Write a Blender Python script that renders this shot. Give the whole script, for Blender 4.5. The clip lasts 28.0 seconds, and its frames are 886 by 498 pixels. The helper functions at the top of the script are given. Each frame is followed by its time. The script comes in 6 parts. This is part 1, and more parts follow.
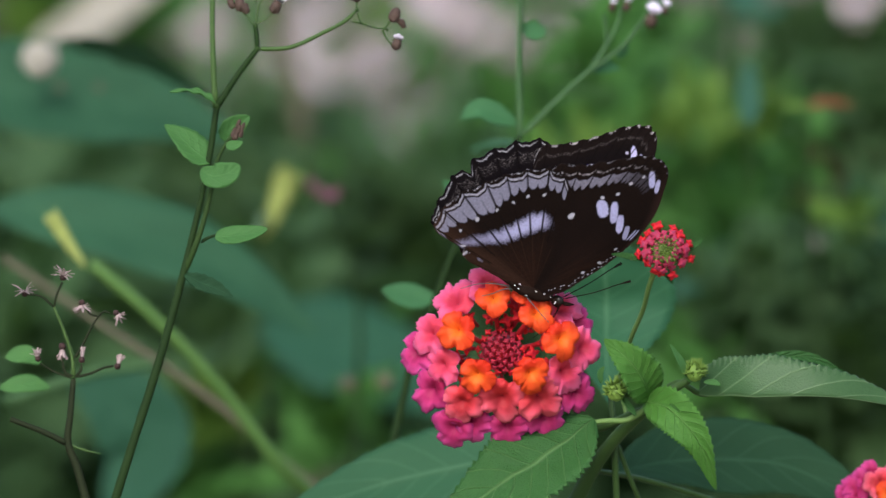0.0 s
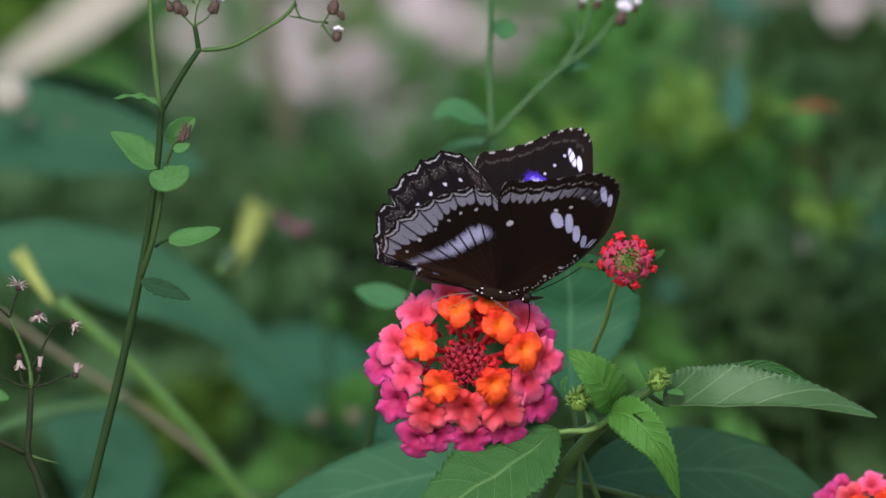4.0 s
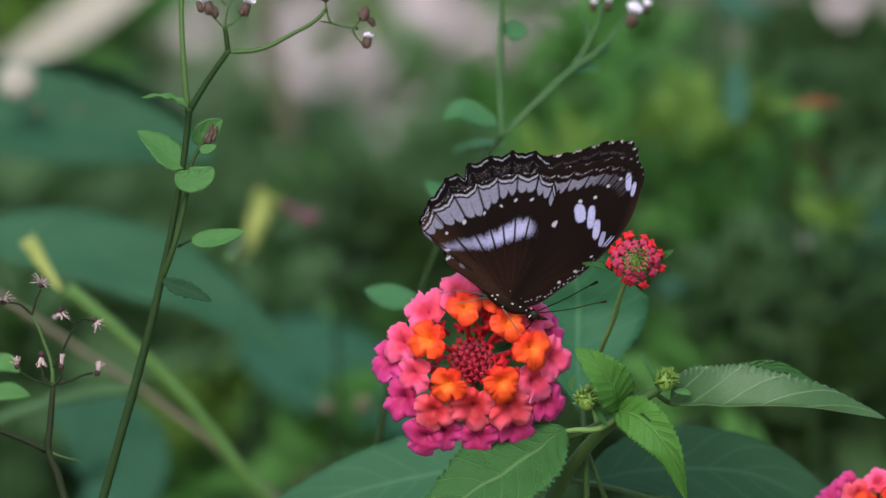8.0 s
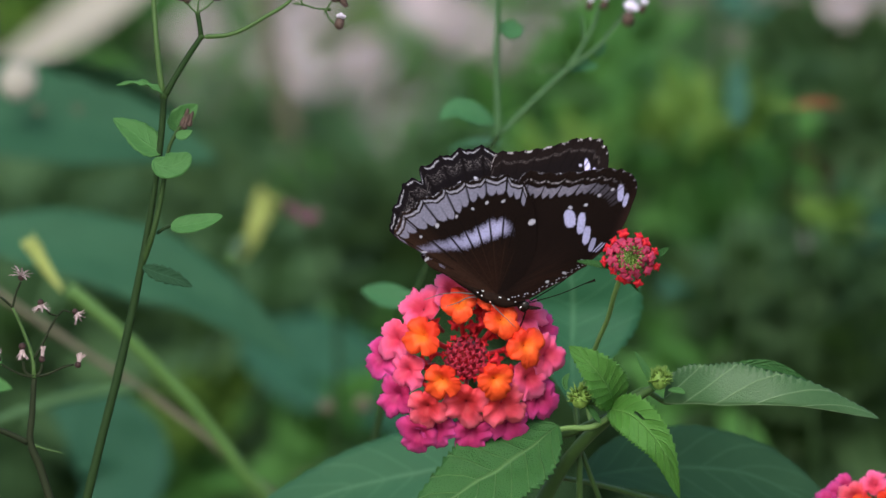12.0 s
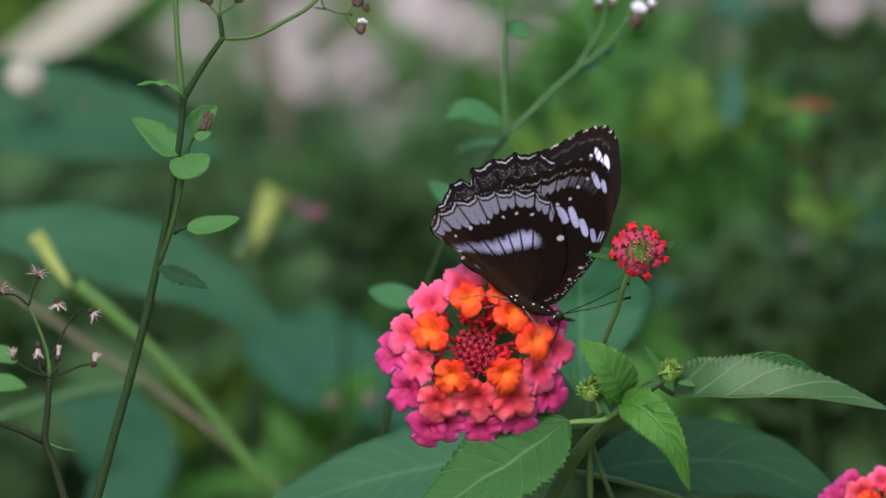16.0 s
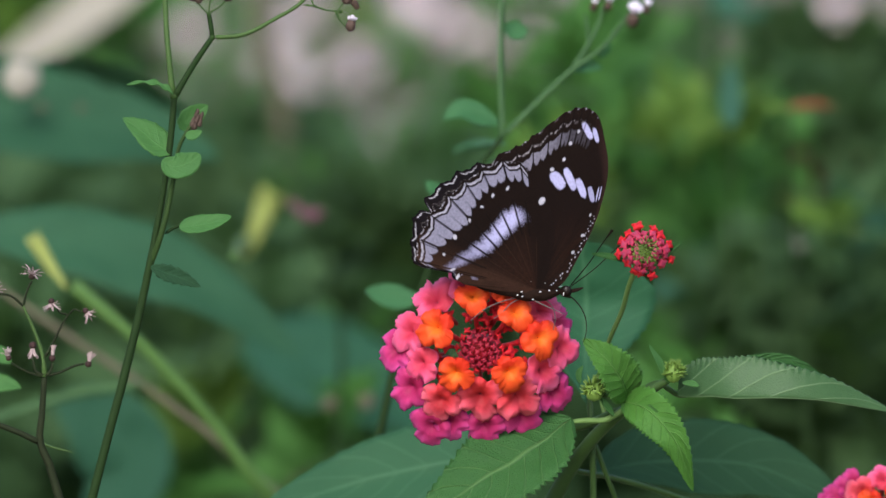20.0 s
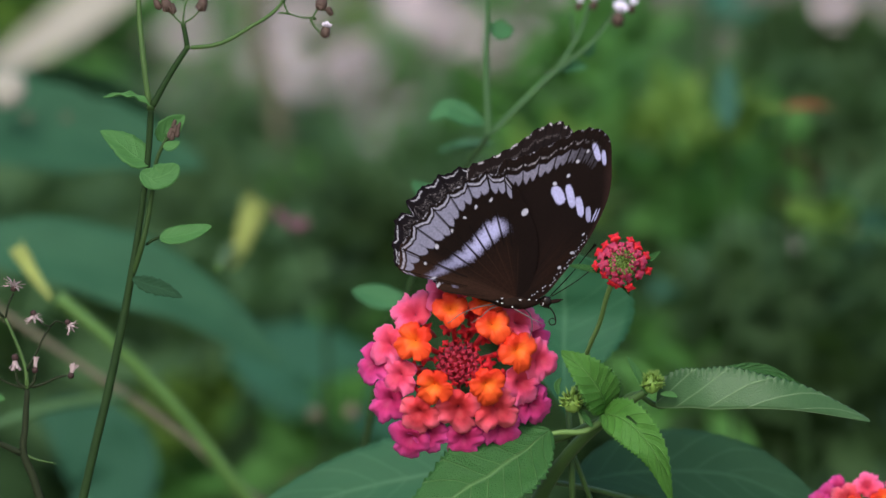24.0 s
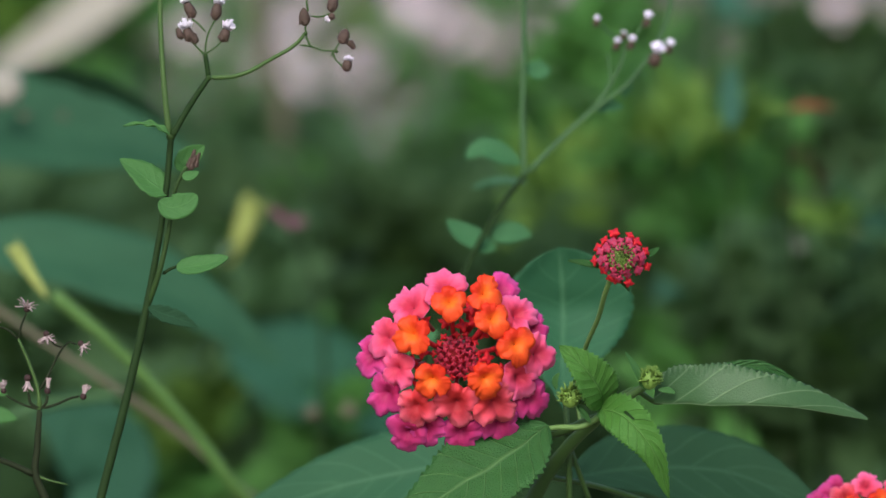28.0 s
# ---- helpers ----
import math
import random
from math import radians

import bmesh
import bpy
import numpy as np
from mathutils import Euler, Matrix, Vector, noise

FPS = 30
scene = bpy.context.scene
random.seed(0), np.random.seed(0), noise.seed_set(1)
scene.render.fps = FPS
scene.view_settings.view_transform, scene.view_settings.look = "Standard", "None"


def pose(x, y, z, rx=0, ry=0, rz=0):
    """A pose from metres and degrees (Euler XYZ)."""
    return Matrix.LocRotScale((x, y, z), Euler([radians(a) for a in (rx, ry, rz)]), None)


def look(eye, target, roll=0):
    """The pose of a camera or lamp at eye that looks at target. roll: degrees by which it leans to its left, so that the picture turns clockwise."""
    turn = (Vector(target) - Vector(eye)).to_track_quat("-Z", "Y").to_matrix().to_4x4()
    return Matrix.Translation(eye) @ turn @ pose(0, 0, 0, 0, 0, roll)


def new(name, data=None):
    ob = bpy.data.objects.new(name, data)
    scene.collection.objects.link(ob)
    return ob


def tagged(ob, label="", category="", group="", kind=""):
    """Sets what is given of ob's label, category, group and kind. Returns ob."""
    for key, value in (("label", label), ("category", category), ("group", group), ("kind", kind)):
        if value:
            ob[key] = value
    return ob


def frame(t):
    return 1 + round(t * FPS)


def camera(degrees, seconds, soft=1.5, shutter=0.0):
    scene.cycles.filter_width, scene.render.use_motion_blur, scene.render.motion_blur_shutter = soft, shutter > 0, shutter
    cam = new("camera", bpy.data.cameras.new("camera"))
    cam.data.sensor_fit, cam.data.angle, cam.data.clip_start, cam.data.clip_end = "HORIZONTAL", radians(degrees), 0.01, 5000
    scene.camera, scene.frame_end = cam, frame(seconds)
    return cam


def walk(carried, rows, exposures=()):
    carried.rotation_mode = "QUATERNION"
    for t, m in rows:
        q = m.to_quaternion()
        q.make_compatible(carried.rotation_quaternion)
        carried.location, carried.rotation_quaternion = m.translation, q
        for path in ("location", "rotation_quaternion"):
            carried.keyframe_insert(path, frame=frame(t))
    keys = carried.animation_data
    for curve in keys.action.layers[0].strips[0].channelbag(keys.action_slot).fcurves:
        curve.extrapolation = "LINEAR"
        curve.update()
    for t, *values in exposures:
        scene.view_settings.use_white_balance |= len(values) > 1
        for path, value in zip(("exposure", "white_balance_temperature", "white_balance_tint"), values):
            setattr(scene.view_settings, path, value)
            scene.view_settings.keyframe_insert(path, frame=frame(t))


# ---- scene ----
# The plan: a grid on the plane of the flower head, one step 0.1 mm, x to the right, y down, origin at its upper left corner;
# "back" is the depth behind that plane in millimetres.
DIST = 1.5
PITCH = radians(12)
RIGHT = Vector((1, 0, 0))
DEEP = Vector((0, math.cos(PITCH), -math.sin(PITCH)))
UP = Vector((0, math.sin(PITCH), math.cos(PITCH)))
MID = Vector((0, 0, 0.55))
EYE = MID - DEEP * DIST


def spot(x, y, back=0.0):
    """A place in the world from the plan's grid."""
    k = 1 + back / (DIST * 1000)
    return MID + (RIGHT * ((x - 784) * 0.1 * k) + UP * ((441 - y) * 0.1 * k) + DEEP * back) / 1000


def plan(u, v, w=0.0):
    """A vector in the world from millimetres right, up and deep."""
    return (RIGHT * u + UP * v + DEEP * w) / 1000


# ---- the camera: a long lens on a stand that is nudged sideways ----
cam = camera(5.985, 28.0, soft=1.5, shutter=0.5)
cam.data.dof.use_dof = True
cam.data.dof.focus_distance = DIST - 0.011
cam.data.dof.aperture_fstop = 22.0
CAMERA_ROWS = (
    (0, -3.18, -0.53), (0.5, -2.57, -0.35), (1, -1.73, -0.3), (1.5, -1.17, -0.28), (2, -1.04, -0.18), (2.5, -0.89, -0.15), (3, -0.71, -0.12), (3.5, -0.84, -0.04),
    (5.5, -0.42, -0.04), (6, -0.28, -0.12), (6.5, -0.1, -0.18), (7, -0.35, -0.33), (7.5, -0.84, -0.56), (8, -0.99, -0.58), (8.5, -0.81, -0.45), (9, -0.89, -0.32),
    (9.5, -1.58, -0.35), (10, -2.42, -0.58), (10.5, -2.6, -0.74), (11, -2.42, -0.76), (11.5, -1.66, -0.71), (12, -1.12, -0.48), (12.5, -0.53, -0.34), (14.5, 0.57, -0.15),
    (15, 0.49, -0.15), (15.5, 0.33, -0.15), (16, -0.15, -0.15), (16.5, -0.1, -0.15), (17, 0.23, -0.15), (17.5, 0.23, -0.15), (18, -0.05, -0.2), (18.5, -0.02, -0.38),
    (19, 0.03, -0.32), (19.5, 0.11, -0.28), (20, 0.03, -0.18), (20.5, -0.02, -0.15), (21, -0.05, -0.15), (21.5, 0.2, -0.15), (23.5, 0.88, -0.15), (24, 0.72, -0.12),
    (24.5, 0.39, -0.05), (25, 0.29, -0.12), (25.5, 0.21, -0.15), (26, 0.29, -0.12), (26.5, 0.26, -0.02), (27, 0.05, 0), (27.5, -0, 0), (28, -0, 0),
)
walk(cam, [(t, look(EYE, MID + plan(a, b))) for t, a, b in CAMERA_ROWS],
     exposures=((0, 0.59), (16, 0.6), (20, 0.64), (21.5, 0.63), (24, 0.53), (25, 0.49), (26, 0.51), (28, 0.51)))

# ---- light: an overcast sky in open shade ----
world = bpy.data.worlds.new("sky")
scene.world = world
world.use_nodes = True
wn = world.node_tree
sky = wn.nodes.new("ShaderNodeTexSky")
sky.sky_type, sky.sun_disc = "NISHITA", False
sky.sun_elevation, sky.sun_rotation = radians(46), radians(197)
sky.dust_density = 3.0
wn.links.new(sky.outputs[0], wn.nodes["Background"].inputs[0])
wn.nodes["Background"].inputs[1].default_value = 0.145
sun = bpy.data.lights.new("sun", "SUN")
sun.energy, sun.angle, sun.color = 1.5, radians(25), (1.0, 0.97, 1.0)
sun_ob = new("sun", sun)
sun_ob.matrix_world = look((0, 0, 0), (0.2, 0.66, -0.72))
scene.view_settings.exposure = 0.46


# ---- materials ----
class Nodes:
    def __init__(self, name):
        self.mat = bpy.data.materials.new(name)
        self.mat.use_nodes = True
        self.tree = self.mat.node_tree
        self.tree.nodes.clear()
        self.out = self.add("ShaderNodeOutputMaterial")

    def add(self, kind, **values):
        node = self.tree.nodes.new(kind)
        for key, value in values.items():
            node.inputs[key.replace("_", " ")].default_value = value
        return node

    def link(self, a, b):
        self.tree.links.new(a, b)

    def noise(self, scale, detail=3.0, coord="Object"):
        tc = self.add("ShaderNodeTexCoord")
        n = self.add("ShaderNodeTexNoise", Scale=scale, Detail=detail)
        self.link(tc.outputs[coord], n.inputs["Vector"])
        return n.outputs["Fac"]

    def ramp(self, fac, stops):
        r = self.add("ShaderNodeValToRGB")
        els = r.color_ramp.elements
        while len(els) < len(stops):
            els.new(0.5)
        for el, (p, c) in zip(els, stops):
            el.position, el.color = p, (*c, 1)
        self.link(fac, r.inputs[0])
        return r.outputs[0]

    def mix(self, a, b, fac, mode="MIX"):
        m = self.tree.nodes.new("ShaderNodeMix")
        m.data_type, m.blend_type = "RGBA", mode
        for value, socket in ((fac, m.inputs[0]), (a, m.inputs[6]), (b, m.inputs[7])):
            if isinstance(value, (int, float)):
                socket.default_value = value
            elif isinstance(value, tuple):
                socket.default_value = (*value, 1)
            else:
                self.link(value, socket)
        return m.outputs[2]

    def math(self, op, a, b=0.0):
        m = self.tree.nodes.new("ShaderNodeMath")
        m.operation = op
        for value, socket in ((a, m.inputs[0]), (b, m.inputs[1])):
            if isinstance(value, (int, float)):
                socket.default_value = value
            else:
                self.link(value, socket)
        return m.outputs[0]

    def uv(self):
        tc = self.add("ShaderNodeTexCoord")
        s = self.add("ShaderNodeSeparateXYZ")
        self.link(tc.outputs["UV"], s.inputs[0])
        return s.outputs[0], s.outputs[1]

    def bump(self, height, strength=0.3, distance=0.0004):
        b = self.add("ShaderNodeBump", Strength=strength, Distance=distance)
        self.link(height, b.inputs["Height"])
        return b.outputs[0]

    def random(self):
        return self.add("ShaderNodeObjectInfo").outputs["Random"]

    def finish(self, color, rough=0.5, normal=None, thin=0.0, thin_color=None, sheen=0.0, spec=0.5, coat=0.0):
        p = self.add("ShaderNodeBsdfPrincipled")
        if isinstance(color, tuple):
            p.inputs["Base Color"].default_value = (*color, 1)
        else:
            self.link(color, p.inputs["Base Color"])
        if isinstance(rough, (int, float)):
            p.inputs["Roughness"].default_value = rough
        else:
            self.link(rough, p.inputs["Roughness"])
        p.inputs["Specular IOR Level"].default_value = spec
        p.inputs["Sheen Weight"].default_value = sheen
        p.inputs["Coat Weight"].default_value = coat
        if normal:
            self.link(normal, p.inputs["Normal"])
        last = p.outputs[0]
        if thin:
            tl = self.add("ShaderNodeBsdfTranslucent")
            src = thin_color if thin_color is not None else color
            if isinstance(src, tuple):
                tl.inputs[0].default_value = (*src, 1)
            else:
                self.link(src, tl.inputs[0])
            if normal:
                self.link(normal, tl.inputs["Normal"])
            m = self.add("ShaderNodeMixShader", Fac=thin)
            self.link(last, m.inputs[1])
            self.link(tl.outputs[0], m.inputs[2])
            last = m.outputs[0]
        self.link(last, self.out.inputs[0])
        return self.mat


def leaf_material(name, dark, light, vein, rough=0.6, pairs=9.0, slant=3.2, relief=0.5, thin=0.22, show=0.5):
    """A leaf's skin: side veins along its length, a fine net between them, mottling."""
    n = Nodes(name)
    u, v = n.uv()
    blotch = n.noise(90.0, 4.0)
    grain = n.noise(900.0, 3.0)
    side = n.math("ABSOLUTE", n.math("SUBTRACT", v, 0.5))
    bent = n.math("ADD", u, n.math("MULTIPLY", n.math("SUBTRACT", blotch, 0.5), 0.05))
    phase = n.math("MULTIPLY", n.math("SUBTRACT", bent, n.math("MULTIPLY", side, slant / pairs)), pairs)
    wave = n.math("ABSOLUTE", n.math("SUBTRACT", n.math("FRACT", phase), 0.5))
    line = n.math("SUBTRACT", 1.0, n.math("MINIMUM", n.math("MULTIPLY", wave, 15.0), 1.0))
    rib = n.math("SUBTRACT", 1.0, n.math("MINIMUM", n.math("MULTIPLY", side, 34.0), 1.0))
    tc = n.add("ShaderNodeTexCoord")
    net = n.add("ShaderNodeTexVoronoi", Scale=1800.0)
    net.feature = "DISTANCE_TO_EDGE"
    n.link(tc.outputs["Object"], net.inputs["Vector"])
    mesh_ = n.math("MINIMUM", n.math("MULTIPLY", net.outputs["Distance"], 4.0), 1.0)
    veins = n.math("MAXIMUM", n.math("MULTIPLY", line, 0.6), rib)
    base = n.mix(dark, light, n.math("ADD", n.math("MULTIPLY", blotch, 0.75), n.math("MULTIPLY", grain, 0.3)))
    base = n.mix(base, light, n.math("MULTIPLY", n.random(), 0.35))
    col = n.mix(base, vein, n.math("MULTIPLY", veins, show))
    height = n.math("ADD", n.math("MULTIPLY", wave, 0.8), n.math("SUBTRACT", n.math("MULTIPLY", mesh_, 0.22), veins))
    return n.finish(col, rough, n.bump(height, relief, 0.0004), thin, n.mix(col, (0.25, 0.5, 0.05), 0.35), 0.0, 0.18)


def skin_material(name, dark, light, scale=300.0, rough=0.5, relief=0.3, thin=0.0, sheen=0.0, spec=0.22):
    """A plain living or mineral surface with mottling at two scales."""
    n = Nodes(name)
    a, b = n.noise(scale, 4.0), n.noise(scale * 6, 2.0)
    fac = n.math("ADD", n.math("MULTIPLY", a, 0.8), n.math("MULTIPLY", b, 0.25))
    col = n.mix(dark, light, fac)
    col = n.mix(col, light, n.math("MULTIPLY", n.random(), 0.25))
    return n.finish(col, rough, n.bump(n.math("ADD", a, n.math("MULTIPLY", b, 0.5)), relief, 0.0003), thin, None, sheen, spec)


def petal_material(name, rim, face, throat, eye=0.20, hood=None, fringe=None):
    """A floret: from the throat outwards by the radius, with streaks along the petal and a paler, uneven rim.
    hood: the deeper colour of its upper lobe, with the shade of a down-turned lobe put in; fringe: a thin line along
    its edge."""
    n = Nodes(name)
    u, v = n.uv()
    grain = n.noise(900.0, 3.0)
    blotch = n.noise(240.0, 2.0)
    along = n.add("ShaderNodeCombineXYZ")
    n.link(n.math("MULTIPLY", u, 1.5), along.inputs[0])
    n.link(n.math("MULTIPLY", v, 24.0), along.inputs[1])
    n.link(n.math("MULTIPLY", n.random(), 30.0), along.inputs[2])
    streak = n.add("ShaderNodeTexNoise", Scale=1.0, Detail=2.0)
    n.link(along.outputs[0], streak.inputs["Vector"])
    line = streak.outputs["Fac"]
    r = n.math("ADD", u, n.math("ADD", n.math("MULTIPLY", n.math("SUBTRACT", line, 0.5), 0.3), n.math("MULTIPLY", n.math("SUBTRACT", blotch, 0.5), 0.4)))
    mid = tuple(0.75 * a + 0.25 * b for a, b in zip(throat, face))
    col = n.ramp(r, ((0.0, throat), (eye * 0.75, throat), (eye * 1.15, mid), (eye + 0.24, face), (0.9, rim)))
    col = n.mix(col, rim, n.math("MULTIPLY", blotch, 0.25))
    col = n.mix(col, face, n.math("MULTIPLY", n.random(), 0.35))
    # redder upper lobe, darkened in colour as if it faced away from the sky
    if hood:
        upper = n.math("SUBTRACT", 1.0, n.math("MULTIPLY", n.math("ABSOLUTE", n.math("SUBTRACT", v, 0.5)), 3.4))
        upper = n.math("ADD", n.math("MULTIPLY", n.math("MAXIMUM", upper, 0.0), 1.3), n.math("MULTIPLY", n.math("SUBTRACT", line, 0.55), 0.5))
        upper = n.math("MULTIPLY", upper, n.math("MINIMUM", n.math("MULTIPLY", u, 3.0), 1.0))
        col = n.mix(col, hood, n.math("MINIMUM", n.math("MAXIMUM", upper, 0.0), 0.9))
    if fringe:
        col = n.mix(col, fringe, n.math("MULTIPLY", n.math("MAXIMUM", n.math("SUBTRACT", u, 0.9), 0.0), 8.0))
    return n.finish(col, 0.5, n.bump(n.math("ADD", grain, n.math("ADD", blotch, n.math("MULTIPLY", line, 0.1))), 0.4, 0.0004), 0.25, None, 0.0, 0.2)


M = {
    "lantana_leaf": leaf_material("lantana_leaf", (0.016, 0.074, 0.016), (0.044, 0.140, 0.034), (0.13, 0.25, 0.09), 0.5, 9.0, 3.2, 0.8, 0.13, 0.8),
    "grey_leaf": leaf_material("grey_leaf", (0.008, 0.050, 0.012), (0.070, 0.145, 0.058), (0.23, 0.34, 0.18), 0.36, 5.0, 3.2, 0.35, 0.08, 0.6),
    "shade_leaf": leaf_material("shade_leaf", (0.021, 0.100, 0.044), (0.037, 0.138, 0.064), (0.075, 0.205, 0.098), 0.6, 8.0, 3.2, 0.3, 0.22, 0.8),
    "under_leaf": leaf_material("under_leaf", (0.022, 0.088, 0.039), (0.042, 0.130, 0.060), (0.085, 0.20, 0.10), 0.65, 8.0, 3.2, 0.3, 0.18, 0.7),
    "broad_leaf": leaf_material("broad_leaf", (0.011, 0.054, 0.024), (0.036, 0.116, 0.057), (0.050, 0.140, 0.070), 0.7, 7.0, 2.5, 0.25, 0.15, 0.5),
    "old_leaf": leaf_material("old_leaf", (0.013, 0.060, 0.030), (0.026, 0.098, 0.054), (0.038, 0.12, 0.068), 0.7, 7.0, 2.5, 0.25, 0.12, 0.5),
    "herb_leaf": leaf_material("herb_leaf", (0.042, 0.140, 0.034), (0.078, 0.212, 0.058), (0.12, 0.28, 0.09), 0.55, 5.0, 3.2, 0.35, 0.22, 0.45),
    "back_leaf": leaf_material("back_leaf", (0.035, 0.13, 0.045), (0.06, 0.19, 0.075), (0.07, 0.2, 0.08), 0.55, 5.0),
    "lime_leaf": leaf_material("lime_leaf", (0.058, 0.135, 0.018), (0.11, 0.20, 0.034), (0.12, 0.21, 0.04), 0.6, 5.0),
    "bush_leaf": leaf_material("bush_leaf", (0.036, 0.128, 0.024), (0.075, 0.205, 0.045), (0.08, 0.215, 0.055), 0.6, 5.0),
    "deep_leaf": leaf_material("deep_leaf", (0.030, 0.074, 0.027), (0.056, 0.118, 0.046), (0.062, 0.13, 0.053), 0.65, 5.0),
    "brown_leaf": leaf_material("brown_leaf", (0.05, 0.028, 0.016), (0.10, 0.06, 0.035), (0.12, 0.08, 0.05), 0.7, 5.0),
    "teal_leaf": leaf_material("teal_leaf", (0.03, 0.10, 0.065), (0.045, 0.14, 0.09), (0.05, 0.15, 0.1), 0.6, 5.0),
    "red_leaf": leaf_material("red_leaf", (0.16, 0.032, 0.018), (0.26, 0.055, 0.03), (0.28, 0.08, 0.04), 0.5, 5.0),
    "green_stem": skin_material("green_stem", (0.026, 0.066, 0.017), (0.056, 0.115, 0.028), 250, 0.5),
    "herb_stem": skin_material("herb_stem", (0.010, 0.024, 0.007), (0.020, 0.046, 0.012), 250, 0.65, spec=0.1),
    "mid_stem": skin_material("mid_stem", (0.018, 0.042, 0.010), (0.034, 0.07, 0.017), 250, 0.6, spec=0.12),
    "pale_stem": skin_material("pale_stem", (0.085, 0.17, 0.042), (0.14, 0.25, 0.068), 250, 0.55),
    "young_stem": skin_material("young_stem", (0.034, 0.075, 0.018), (0.062, 0.122, 0.030), 250, 0.55),
    "back_stem": skin_material("back_stem", (0.035, 0.092, 0.032), (0.060, 0.135, 0.050), 150, 0.6),
    "lime_stem": skin_material("lime_stem", (0.052, 0.125, 0.026), (0.09, 0.185, 0.045), 100, 0.5),
    "woody_stem": skin_material("woody_stem", (0.070, 0.070, 0.042), (0.135, 0.122, 0.078), 120, 0.7),
    "dry_stem": skin_material("dry_stem", (0.010, 0.017, 0.007), (0.022, 0.030, 0.012), 250, 0.7, spec=0.12),
    "yellow_bud": skin_material("yellow_bud", (0.21, 0.28, 0.06), (0.40, 0.45, 0.14), 100, 0.6),
    "magenta": petal_material("magenta", (0.80, 0.105, 0.40), (0.64, 0.040, 0.20), (0.32, 0.008, 0.05), 0.28, (0.46, 0.016, 0.09), (0.40, 0.025, 0.22)),
    "pink": petal_material("pink", (0.92, 0.200, 0.41), (0.86, 0.090, 0.215), (0.50, 0.009, 0.011), 0.30, (0.78, 0.060, 0.105), (0.88, 0.18, 0.39)),
    "coral": petal_material("coral", (0.93, 0.185, 0.270), (0.86, 0.082, 0.125), (0.42, 0.008, 0.007), 0.33, (0.70, 0.036, 0.038)),
    "orange": petal_material("orange", (0.86, 0.075, 0.022), (0.88, 0.105, 0.018), (0.93, 0.22, 0.022), 0.28, (0.72, 0.032, 0.012)),
    "red_bud": petal_material("red_bud", (0.72, 0.022, 0.032), (0.58, 0.018, 0.036), (0.36, 0.02, 0.05)),
    "core_bud": petal_material("core_bud", (0.50, 0.028, 0.060), (0.36, 0.020, 0.050), (0.24, 0.05, 0.06)),
    "red_tube": skin_material("red_tube", (0.20, 0.006, 0.012), (0.44, 0.016, 0.022), 500, 0.5),
    "rosy_bud": petal_material("rosy_bud", (0.54, 0.042, 0.095), (0.40, 0.045, 0.115), (0.36, 0.08, 0.13)),
    "inner_bud": petal_material("inner_bud", (0.58, 0.085, 0.17), (0.44, 0.09, 0.14), (0.30, 0.16, 0.10)),
    "green_bud": skin_material("green_bud", (0.105, 0.21, 0.032), (0.20, 0.32, 0.065), 500, 0.5),
    "purple_bud": skin_material("purple_bud", (0.030, 0.026, 0.014), (0.105, 0.064, 0.052), 900, 0.6),
    "white_tuft": skin_material("white_tuft", (0.55, 0.50, 0.58), (0.80, 0.76, 0.82), 600, 0.7),
    "lilac_tuft": skin_material("lilac_tuft", (0.62, 0.56, 0.72), (0.84, 0.80, 0.92), 300, 0.7),
    "seed_fluff": skin_material("seed_fluff", (0.20, 0.13, 0.12), (0.56, 0.45, 0.44), 1200, 0.8),
    "seed_cup": skin_material("seed_cup", (0.018, 0.010, 0.009), (0.06, 0.032, 0.028), 600, 0.7),
    # darkened leaf green: the shade on overhung leaves is put into the colour
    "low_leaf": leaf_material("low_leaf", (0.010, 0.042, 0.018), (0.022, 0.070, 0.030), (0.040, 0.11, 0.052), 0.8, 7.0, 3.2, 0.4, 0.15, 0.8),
    # darker copy of the deep green weed leaf, with shade put into its colour
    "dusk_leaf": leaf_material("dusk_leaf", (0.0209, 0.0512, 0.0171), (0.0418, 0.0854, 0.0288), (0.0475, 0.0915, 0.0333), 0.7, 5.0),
    "young_leaf": leaf_material("young_leaf", (0.040, 0.145, 0.018), (0.085, 0.23, 0.042), (0.17, 0.35, 0.10), 0.5, 9.0, 3.2, 0.7, 0.18, 0.6),
    "straw": skin_material("straw", (0.24, 0.23, 0.185), (0.37, 0.355, 0.30), 40, 0.8),
    "mauve": skin_material("mauve", (0.12, 0.040, 0.07), (0.20, 0.08, 0.12), 200, 0.7),
    "soil": skin_material("soil", (0.068, 0.080, 0.044), (0.175, 0.155, 0.115), 14, 0.9, 0.8),
    "pale_stone": skin_material("pale_stone", (0.40, 0.315, 0.33), (0.64, 0.53, 0.55), 30, 0.8, 0.6),
    "grey_stone": skin_material("grey_stone", (0.22, 0.20, 0.19), (0.40, 0.36, 0.35), 30, 0.8, 0.6),
}


